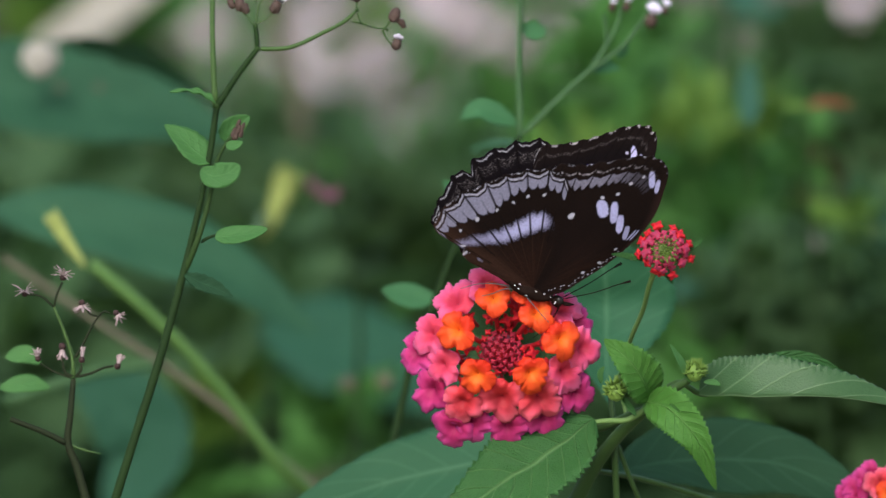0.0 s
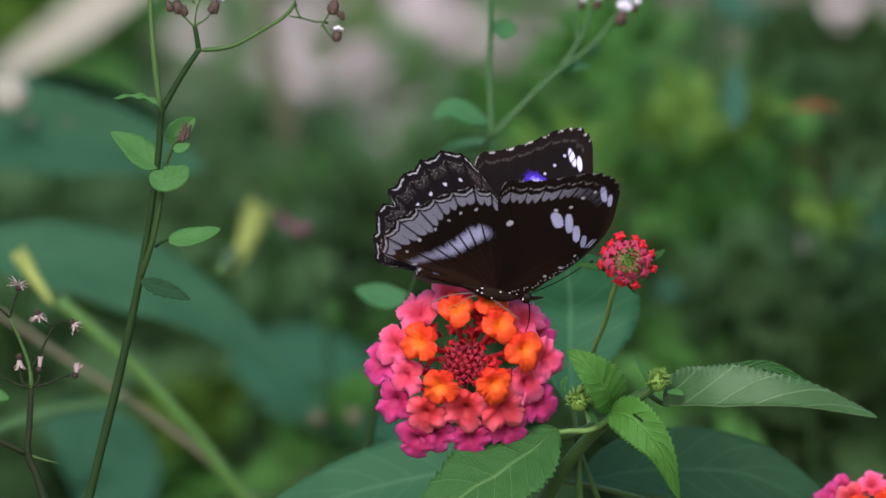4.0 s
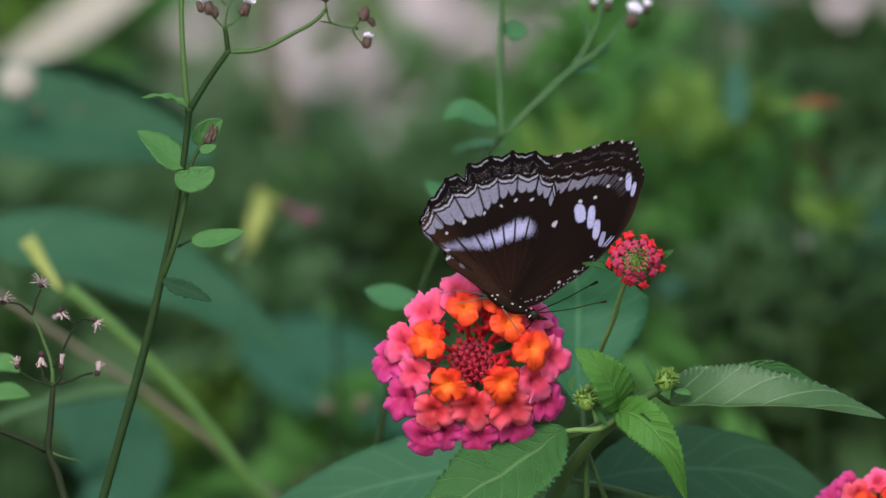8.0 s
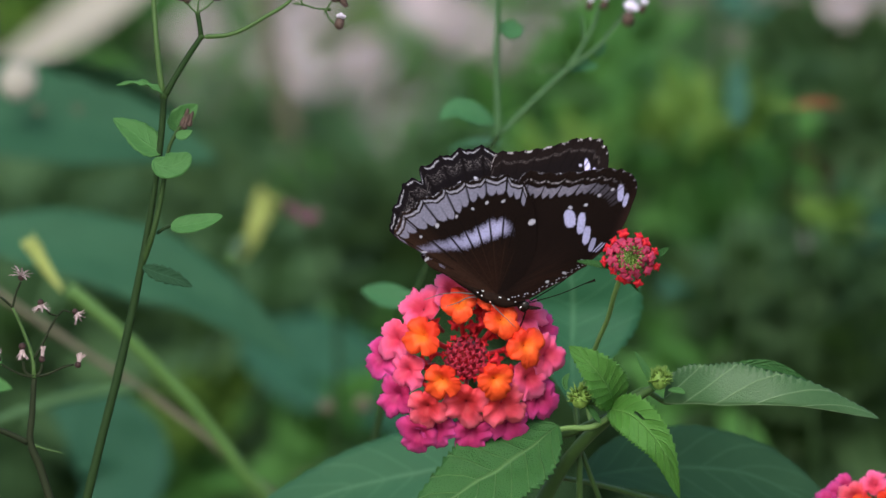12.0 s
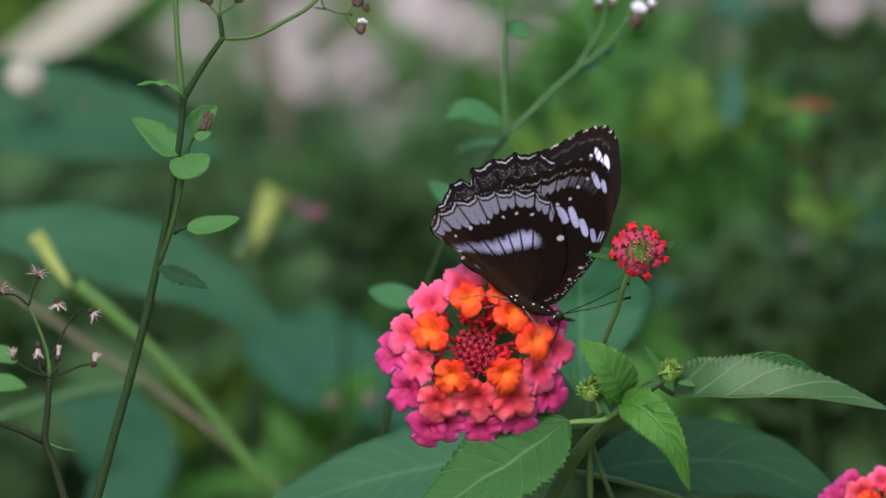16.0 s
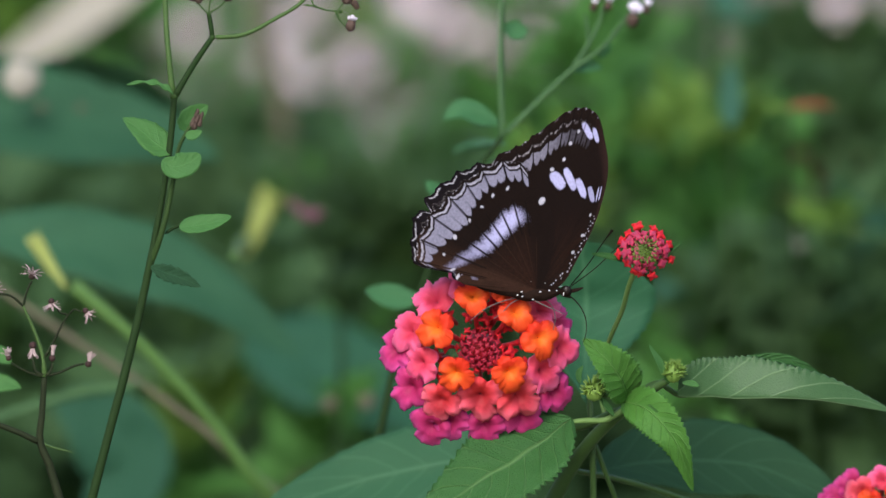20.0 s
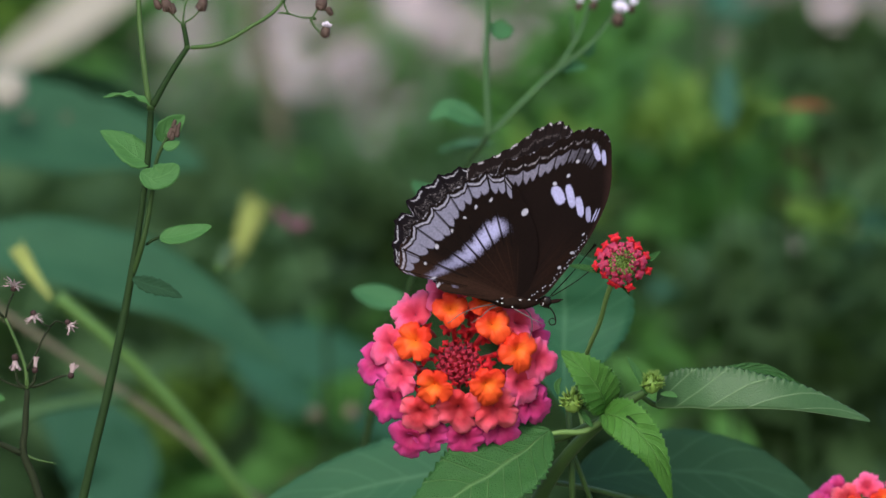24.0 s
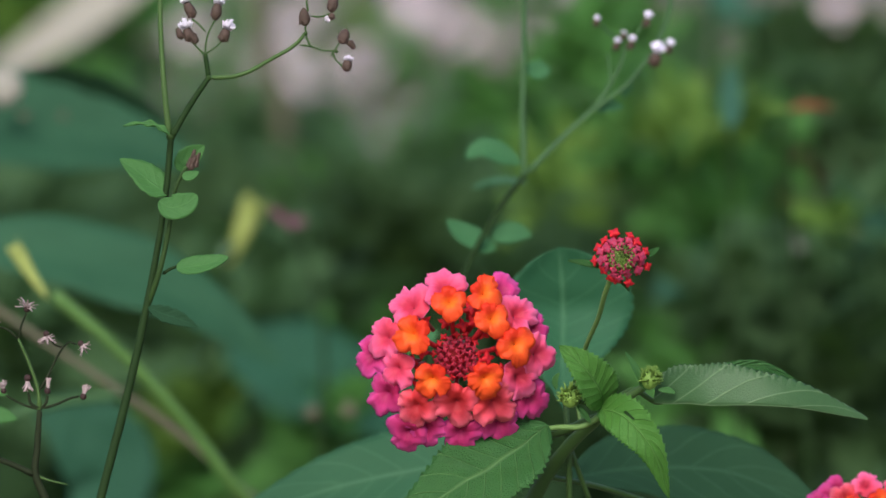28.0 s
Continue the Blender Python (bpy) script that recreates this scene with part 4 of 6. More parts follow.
for places, w in (([(1142, 690), (1128, 660), (1107, 623)], 1.5), ([(1020, 715), (1035, 735), (1045, 748)], 1.1), ([(1165, 690), (1185, 692), (1195, 696)], 1.0), ([(985, 690), (982, 672), (990, 660)], 1.0)):
    leaf_part("bract", lantana, "herb_leaf", [spot(x, y, -2) for x, y in places], w, plan(0.5, 0.3, -0.8) * 1000, "", cup=0.3, nl=12, nw=3)

for i in range(7):
    bm = bmesh.new()
    blob(bm, spot(890 + 7 * (i % 3), 850 + 9 * (i // 2), 36), plan(0.3, 1, -0.4), 2.2, 0.9, 8, 8, rough=0.3, seed=i)
    part("dropped_petal", bm, "red_tube", lantana, "dull red petal caught under a leaf")

# the neighbouring lantana whose head looks in low down
second = thing("lantana", Vector((spot(1530, 950, 40).x, spot(1530, 950, 40).y, 0)), "low lantana shrub with a pink and orange flower head", "shrub")
stem_part("stem", second, "green_stem", [second.location.copy(), spot(1560, 1600, 30), spot(1535, 940, 12), spot(1530, 905, 8)], [4, 3, 1.2, 1.0], 30, 8)
SECOND = ((1446, 876, G), (1462, 862, G), (1480, 846, G), (1500, 858, C), (1537, 838, P), (1516, 878, O), (1560, 866, O), (1590, 850, P), (1455, 905, G), (1530, 908, O), (1440, 940, G), (1500, 950, C), (1580, 920, C), (1620, 890, P), (1545, 965, C), (1480, 985, G), (1610, 950, G), (1550, 1005, G))
SECOND = tuple((x - 4, y + 22, k) for x, y, k in SECOND)
flower_head(second, 1536, 924, 36, SECOND, "lantana head with magenta outer and orange inner florets", 9, 130, 20, 0.74, 0)

# ---- the tall herb with small leaves and bud clusters ----
herb = thing("tall_herb", Vector((spot(120, 900, 10).x, spot(120, 900, 10).y, 0)), "tall thin herb with small green leaves and purple bud clusters", "herb")
HB = herb.location
stem_part("stem", herb, "herb_stem", [HB, spot(-40, 2600, 8), spot(105, 1180, 3), spot(178, 882, 0), spot(225, 700, 0), spot(252, 580, 0), spot(275, 460, 0), spot(285, 400, 0), spot(296, 320, 0), spot(302, 245, 0)], [2.6, 2, 1.0, 0.8, 0.78, 0.72, 0.6, 0.56, 0.58, 0.6], 100, 9, knots=(), label="dark green ribbed stem")
stem_part("branch", herb, "mid_stem", [spot(254, 560, 1), spot(276, 500, -1), spot(292, 440, -1), spot(302, 385, -1), spot(312, 330, -1), spot(330, 296, -1)], [0.5, 0.55, 0.5, 0.45, 0.35, 0.35], 30, 8)
stem_part("branch", herb, "young_stem", [spot(300, 242, 0), spot(293, 180, 0), spot(286, 90, 1), spot(282, -60, 3)], [0.6, 0.55, 0.5, 0.45], 24, 8)
stem_part("branch", herb, "herb_stem", [spot(302, 245, 0), spot(322, 210, 0), spot(350, 165, 0), spot(369, 138, 0)], [0.7, 0.6, 0.55, 0.5], 20, 8)
stem_part("branch", herb, "herb_stem", [spot(369, 138, 0), spot(366, 115, 0), spot(363, 98, 0)], [0.5, 0.45, 0.42], 10, 8)
stem_part("branch", herb, "young_stem", [spot(369, 138, 0), spot(420, 134, 0), spot(480, 105, 0), spot(530, 72, 0), spot(541, 58, 0)], [0.45, 0.4, 0.38, 0.34, 0.3], 24, 8)
for pl in (((530, 80), (548, 82), (575, 90), (598, 90)), ((541, 62), (546, 75), (549, 82)), ((541, 60), (540, 45), (538, 30)), ((545, 20), (540, -10), (530, -40)), ((549, 28), (565, 30), (580, 26), (590, 20)), ((590, 95), (594, 105), (606, 118)), ((586, 100), (598, 80), (606, 70))):
    stem_part("pedicel", herb, "young_stem", [spot(x, y, 0) for x, y in pl], [0.22, 0.16, 0.15], 10, 6)
for pl in (((363, 98), (350, 85), (338, 70)), ((363, 98), (364, 80), (368, 60), (381, 34)), ((364, 56), (352, 44), (340, 34)), ((363, 95), (380, 85), (396, 68)), ((345, 80), (335, 70), (325, 64))):
    stem_part("pedicel", herb, "young_stem", [spot(x, y, 0) for x, y in pl], [0.2, 0.16, 0.15], 10, 6)


def herb_bud(parent, x, y, tx, ty, length, radius, tuft):
    """A scaly bud; tuft: the length of the pale hairs that show at its mouth."""
    bm = bmesh.new()
    p, way = spot(x, y, 0), plan(tx, -ty).normalized()
    blob(bm, p, way, length, radius * 0.86, 12, 12, lambda t: (math.sin(math.pi * min(t * 0.84 + 0.07, 1)) ** 0.8) * (1.10 - 0.45 * t), 0.12, x)
    rng = random.Random(x)
    for i in range(26):
        t, w = rng.uniform(0.05, 0.62), rng.uniform(0, 6.3)
        a, b = frame_of(way)
        o = a * math.cos(w) + b * math.sin(w)
        q = p + way * (length * t / 1000) + o * radius * 0.8 * (1 - 0.45 * t) / 1000
        leaf(bm, [q, q + way * 0.0008 - o * 0.0001], 0.36, o, nl=4, nw=1)
    bud = part("bud", bm, "purple_bud", parent, "brown-purple scaly bud")
    if tuft:
        bm = bmesh.new()
        for i in range(60):
            w, s = rng.uniform(0, 6.3), rng.uniform(0, 1)
            a, b = frame_of(way)
            o = a * math.cos(w) + b * math.sin(w)
            q = p + way * (length * 0.88 / 1000) + o * radius * 0.6 * s / 1000
            tube(bm, [q, q + way * tuft * rng.uniform(0.4, 0.9) * (1.1 - 0.5 * s) / 1000 + o * tuft * 0.3 * s / 1000], [0.2, 0.1], 2, 5)
        part("tuft", bm, "white_tuft", bud, "white tuft of hairs")


for x, y, tx, ty, ln, r, tf in ((343, 32, -8, -16, 3.6, 1.25, 1.4), (380, 36, 4, -20, 3.4, 1.3, 1.6), (338, 74, -6, -18, 2.9, 1.25, 2.1), (392, 74, 8, -18, 2.8, 1.3, 2.2), (322, 70, -6, -14, 2.2, 0.8, 0), (346, 78, -2, -12, 2.0, 0.9, 0),
                           (540, 46, -2, -20, 3.2, 1.35, 0), (586, 22, 4, -20, 3.4, 1.3, 0), (592, 26, -12, 8, 1.4, 0.8, 0.8), (604, 78, 6, -18, 2.8, 1.4, 0), (618, 72, 6, 10, 1.6, 0.8, 0), (612, 127, 4, -20, 2.4, 1.2, 1.0), (520, -30, -4, -20, 3.2, 1.3, 1.2)):
    herb_bud(herb, x, y, tx, ty, ln, r, tf)
for pl, w, face, lab, kw in (([(299, 342), (276, 330), (246, 305), (212, 281)], 5.8, (0.35, 0.45, -0.8), "small oval green leaf", {"cup": 0.25, "teeth": 7, "tooth": 0.05}),
                             ([(281, 356), (300, 367), (326, 362), (349, 346)], 4.5, (0.1, 0.25, -0.95), "small blunt green leaf", {"cup": 0.15, "shape": 0.5, "tip": 0.55, "wave": 0.06}),
                             ([(312, 474), (335, 472), (370, 466), (404, 455)], 3.7, (0.05, 0.6, -0.8), "small narrow green leaf", {"cup": 0.2, "teeth": 8, "tooth": 0.05, "tip": 0.62}),
                             ([(262, 544), (290, 556), (320, 566), (350, 580)], 2.8, (0.0, 0.25, -0.95), "thin drooping dark leaf", {"cup": 0.3, "teeth": 6, "tooth": 0.12, "wave": 0.08}),
                             ([(300, 238), (280, 225), (255, 219), (218, 222)], 1.3, (0.0, 0.8, -0.5), "withered curled little leaf", {"cup": 0.5, "wave": 0.4}),
                             ([(328, 305), (325, 290), (345, 270), (362, 258)], 3.8, (0.3, 0.1, -0.9), "young leaf round a bud", {"cup": 0.3, "teeth": 7, "tooth": 0.06})):
    leaf_part("leaf", herb, "herb_leaf" if w != 2.8 else "low_leaf", [spot(x, y, 3 if lab.startswith("young") else -4 if w < 5 else 0) for x, y in pl], w, plan(*face) * 1000, lab, nl=36, nw=4, seed=len(lab), **kw)
for x, y, r in ((333, 296, 0.55), (341, 290, 0.6), (337, 302, 0.55), (346, 297, 0.5), (340, 281, 0.45), (330, 306, 0.5), (348, 286, 0.4)):
    herb_bud(herb, x, y, 3, -10, 1.5, r, 0)
leaf_part("leaf", herb, "herb_leaf", [spot(322, 312, -2), spot(335, 312, -2), spot(352, 304, -2)], 1.8, plan(0.1, 0.4, -0.9) * 1000, nl=16, nw=3, cup=0.3)
stem_part("petiole", herb, "herb_stem", [spot(287, 486, 0), spot(298, 478, 0), spot(314, 471, 0)], [0.35, 0.3, 0.25], 8, 6)

for x, y, r in ((302, 243, 0.78), (369, 138, 0.58), (363, 98, 0.46), (541, 60, 0.4), (549, 82, 0.3), (596, 92, 0.3)):
    bm = bmesh.new()
    blob(bm, spot(x, y + r * 10, 0), UP, r * 2, r, 6, 8, rough=0.1, seed=x)
    part("stem_joint", bm, "mid_stem", herb)

# ---- the dry seed herb ----
seeds = thing("seed_herb", Vector((spot(90, 900, 6).x, spot(90, 900, 6).y, 0)), "dry brown herb with open star-shaped seed heads", "herb")
SB = seeds.location
for pl, rr, m in (([(-1, 0), (120, 2000), (80, 882), (63, 840), (66, 790), (70, 727)], [2, 1.5, 0.75, 0.7, 0.6, 0.5], "dry_stem"), ([(63, 842), (35, 828), (-40, 800)], [0.6, 0.55, 0.5], "dry_stem"), ([(70, 725), (68, 695), (50, 640), (32, 600)], [0.5, 0.35, 0.3, 0.25], "young_stem"),
                  ([(68, 695), (85, 665), (105, 625), (112, 615)], [0.3, 0.22, 0.2, 0.18], "dry_stem"), ([(32, 602), (38, 575), (47, 555)], [0.25, 0.2, 0.2], "dry_stem"), ([(32, 600), (10, 582), (-20, 578)], [0.25, 0.2, 0.2], "dry_stem"), ([(112, 615), (96, 610), (90, 600)], [0.2, 0.18, 0.16], "dry_stem"),
                  ([(112, 615), (122, 606), (135, 610)], [0.2, 0.18, 0.16], "dry_stem"), ([(72, 724), (55, 715), (50, 695)], [0.3, 0.28, 0.25], "dry_stem"), ([(72, 724), (82, 712), (84, 700)], [0.3, 0.28, 0.25], "dry_stem"), ([(72, 724), (100, 716), (125, 705), (140, 702)], [0.3, 0.25, 0.22, 0.2], "dry_stem"),
                  ([(72, 726), (40, 716), (10, 700)], [0.25, 0.2, 0.15], "dry_stem"), ([(64, 842), (85, 850), (120, 858)], [0.3, 0.2, 0.12], "young_stem")):
    stem_part("stem", seeds, m, [SB if x == -1 else spot(x, y, 4) for x, y in pl], rr, 24 if len(pl) > 4 else 10, 7)


def seed_star(parent, x, y, tx, ty, open_, size):
    """A dry cup with spreading pale bracts."""
    bm = bmesh.new()
    p, way = spot(x, y, 4), plan(tx, -ty).normalized()
    blob(bm, p - way * 0.0008 * size, way, 1.2 * size, 0.55 * size, 6, 8)
    cup = part("seed_head", bm, "seed_cup", parent)
    rng = random.Random(x * 3 + y)
    a, b = frame_of(way)
    for i in range(17):
        bm = bmesh.new()
        w = i / 17 * 6.283 + rng.uniform(-0.25, 0.25)
        o = a * math.cos(w) + b * math.sin(w)
        tip = p + (way * (1.2 - rng.uniform(0.2, 1.5) * open_) + o * (0.15 + open_) * rng.uniform(0.6, 1.15)) * size * 1.7 / 1000
        leaf(bm, [p + o * 0.0002, p.lerp(tip, 0.5) + way * 0.0002, tip], 0.19 * size, way, nl=5, nw=1, thick=0.00008)
        part("bract", bm, "seed_fluff", cup)


for x, y, tx, ty, o, s in ((48, 545, 2, -10, 1.0, 1.0), (82, 594, 1, 10, 0.9, 1.0), (144, 610, 6, 8, 0.7, 0.95), (49, 672, 0, 12, 0.35, 1.1), (84, 690, 1, -12, 0.1, 1.0), (148, 700, 3, -10, 0.3, 1.0), (6, 690, -2, -10, 0.5, 0.9), (-20, 575, -2, -8, 1, 1.0)):
    seed_star(seeds, x, y, tx, ty, o, s * 1.1)
for pl in ([(-50, 690), (-10, 685), (12, 700)], [(-60, 745), (-5, 735), (30, 742)]):
    leaf_part("leaf", seeds, "herb_leaf", [spot(x, y, 50) for x, y in pl], 3.4, plan(0, 0.4, -0.9) * 1000, nl=16, nw=4)

# ---- the herb with white tufts behind ----
whites = thing("white_flowered_herb", Vector((spot(850, 900, 100).x, spot(850, 900, 100).y, 0)), "thin green herb with white and lilac flower tufts", "herb")
WB = whites.location
for pl, rr in (([(-1, 0), (600, 2000), (790, 560), (848, 430), (880, 375), (928, 312)], [2.6, 2, 0.6, 0.5, 0.5, 0.6]), ([(928, 312), (925, 200), (927, 90), (928, -60)], [0.62, 0.6, 0.55, 0.5]), ([(928, 312), (985, 255), (1050, 195), (1110, 150), (1150, 100)], [0.6, 0.55, 0.5, 0.42, 0.36]),
               ([(1050, 195), (1080, 150), (1100, 110), (1108, 80)], [0.5, 0.45, 0.4, 0.35]), ([(1080, 150), (1078, 110), (1075, 95)], [0.3, 0.28, 0.25]), ([(1100, 70), (1080, 60), (1062, 42)], [0.3, 0.25, 0.25]), ([(1108, 85), (1125, 65), (1138, 42)], [0.3, 0.25, 0.25]), ([(1150, 100), (1175, 50), (1195, -40)], [0.5, 0.45, 0.4])):
    stem_part("stem", whites, "herb_stem" if pl[0][0] == -1 else "back_stem", [WB if x == -1 else spot(x, y, 110) for x, y in pl], rr, 24, 7)
for pl, w, face in (([(922, 290), (890, 275), (855, 262), (822, 280)], 4.4, (0.1, 0.5, -0.8)), ([(930, 115), (945, 122), (960, 125), (975, 122)], 3.6, (0, 0.3, -0.95)), ([(870, 425), (890, 415), (915, 412), (942, 418)], 4.0, (0, 0.3, -0.95)), ([(868, 432), (845, 425), (815, 410), (790, 388)], 4.2, (0.2, 0.4, -0.85)),
                    ([(878, 440), (855, 434), (830, 428)], 3, (0, 0.4, -0.9)), ([(1050, 195), (1075, 188), (1105, 190)], 2.6, (0, 0.5, -0.8)), ([(780, 594), (748, 597), (714, 590), (682, 580)], 5.0, (0.1, 0.5, -0.85)), ([(1120, 148), (1110, 160), (1100, 175)], 1.6, (0.6, 0.2, -0.8))):
    leaf_part("leaf", whites, "back_leaf", [spot(x, y, 112) for x, y in pl], w * 1.06, plan(*face) * 1000, nl=20, nw=4, cup=0.2, shape=0.48)


leaf_part("leaf", whites, "back_leaf", [spot(924, 326, 118), spot(900, 325, 170), spot(870, 326, 190), spot(836, 330, 200)], 5.5, plan(0, 0.5, -0.8) * 1000, nl=20, nw=4, cup=0.2, shape=0.48)


def white_tuft(parent, x, y, size, tuft):
    bm = bmesh.new()
    p = spot(x, y, 108)
    way = plan(0.25, 1, -0.3).normalized()
    blob(bm, p - way * size * 0.0014, way, size * 1.6, size * 0.6, 8, 10)
    cup = part("flower", bm, "purple_bud", parent)
    bm = bmesh.new()
    rng = random.Random(x)
    a, b = frame_of(way)
    for i in range(40):
        w, s = rng.uniform(0, 6.3), math.sqrt(rng.uniform(0, 1))
        o = a * math.cos(w) + b * math.sin(w)
        tube(bm, [p, p + (way * (1.25 - 0.45 * s * s) + o * s * 0.72) * size * tuft / 1000], [0.12 * size, 0.20 * size], 2, 5)
    part("tuft", bm, "lilac_tuft", cup, "white and lilac flower tuft")


for x, y, s, t in ((1162, 96, 2.0, 1.0), (1185, 82, 1.2, 1.0), (1146, 34, 1.3, 1.0), (1056, 36, 1.0, 0.8), (1092, 76, 1.2, 0.7), (1118, 74, 1.3, 0.8), (1104, 60, 0.9, 0.6)):
    white_tuft(whites, x, y, s, t)

# ---- the butterfly: x forward, y to its left, z up; its wings hinge at the thorax ----
def wing_material():
    n = Nodes("wing_scales")
    at = n.add("ShaderNodeAttribute")
    at.attribute_name = "pattern"
    grain = n.noise(2600.0, 2.0)
    broad_ = n.noise(260.0, 3.0)
    shade = n.math("ADD", 0.56, n.math("ADD", n.math("MULTIPLY", grain, 0.55), n.math("MULTIPLY", broad_, 0.35)))
    grey = n.add("ShaderNodeCombineColor")
    for i in range(3):
        n.link(shade, grey.inputs[i])
    col = n.mix(at.outputs["Color"], grey.outputs[0], 1.0, "MULTIPLY")
    return n.finish(col, 0.8, n.bump(grain, 0.25, 0.0001), 0.0, None, 0.0, 0.05)


M["wing"] = wing_material()
M["chitin"] = skin_material("chitin", (0.008, 0.0045, 0.0034), (0.026, 0.015, 0.011), 1500, 0.85, 0.8, spec=0.05)
M["white_scale"] = skin_material("white_scale", (0.60, 0.58, 0.62), (0.82, 0.80, 0.84), 900, 0.7)
M["pale_leg"] = skin_material("pale_leg", (0.04, 0.03, 0.028), (0.20, 0.165, 0.16), 300, 0.5)
M["wet_eye"] = skin_material("wet_eye", (0.008, 0.006, 0.006), (0.02, 0.015, 0.012), 900, 0.15)

FORE = ((6, -6), (27, -3), (44, 9), (72, 55), (97, 105), (114, 155), (124, 215), (117, 265), (101, 312), (92, 320), (62, 319), (38, 308), (14, 288), (-14, 269), (-42, 252), (-74, 237), (-60, 150), (-30, 70), (-6, 4))
HIND = ((16, 2), (32, 60), (30, 112), (12, 160), (-9, 196), (-30, 221), (-60, 230), (-98, 216), (-136, 190), (-170, 156), (-196, 124), (-211, 92), (-214, 57), (-202, 43), (-172, 40), (-147, 37), (-146, 22), (-134, 12), (-100, 4), (-52, -4), (-10, -6))


def outline(ctrl, n):
    pts = [Vector((x, z, 0)) for x, z in ctrl]
    return np.array([(p.x, p.y) for p in curve_points(pts, n - 1)])


def soft(d, r, edge=0.25):
    """1 inside a distance r, fading over a share of it."""
    return np.clip((r * (1 + edge) - d) / (2 * r * edge + 1e-9), 0, 1)


def oval(X, Z, cx, cz, long, wide, turn, power=2.0):
    c, s = math.cos(math.radians(turn)), math.sin(math.radians(turn))
    a, b = (X - cx) * c + (Z - cz) * s, -(X - cx) * s + (Z - cz) * c
    return (np.abs(a / long) ** power + np.abs(b / wide) ** power) ** (1 / power)


def lay(col, mask, rgb):
    return col * (1 - mask[..., None]) + np.array(rgb) * mask[..., None]


BROWN, PALE, WHITE, EDGE = (0.0085, 0.0050, 0.0042), (0.235, 0.23, 0.315), (0.39, 0.385, 0.61), (0.0045, 0.0032, 0.0030)
FLECK, UMBER = (0.42, 0.41, 0.48), (0.028, 0.0118, 0.0078)
HIND_VEINS = (85.0, 92.0, 98.8, 106.4, 115.8, 124.8, 134.3, 145.5, 157.0, 166.5, 174.0)
FORE_VEINS = (70.0, 72.2, 74.2, 76.4, 78.7, 81.6, 86.2, 92.3, 99.0, 106.0, 113.0)


def fuzz(X, Z, scale, k):
    return np.array([noise.noise(Vector((x / scale, z / scale, k))) for x, z in zip(X.ravel(), Z.ravel())]).reshape(X.shape)


def streaks(R, ang, k):
    """Fine scaling that runs out along the wing."""
    return fuzz(ang * 9.0, R * 55.0, 10.0, k)


def in_cells(ang, veins):
    """For each place: how far across its cell it lies (0 to 1), the cell's number, and the degrees to the nearest vein."""
    v = np.array(veins)
    k = np.clip(np.searchsorted(v, ang) - 1, 0, len(v) - 2)
    g = np.clip((ang - v[k]) / (v[k + 1] - v[k]), 0, 1)
    return g, k, np.minimum(np.abs(ang - v[k]), np.abs(v[k + 1] - ang))


def speck(col, X, Z, places, rgb, edge=0.22):
    for cx, cz, a, b, turn in places:
        col = lay(col, soft(oval(X, Z, cx, cz, a, b, turn), 1.0, edge), rgb)
    return col


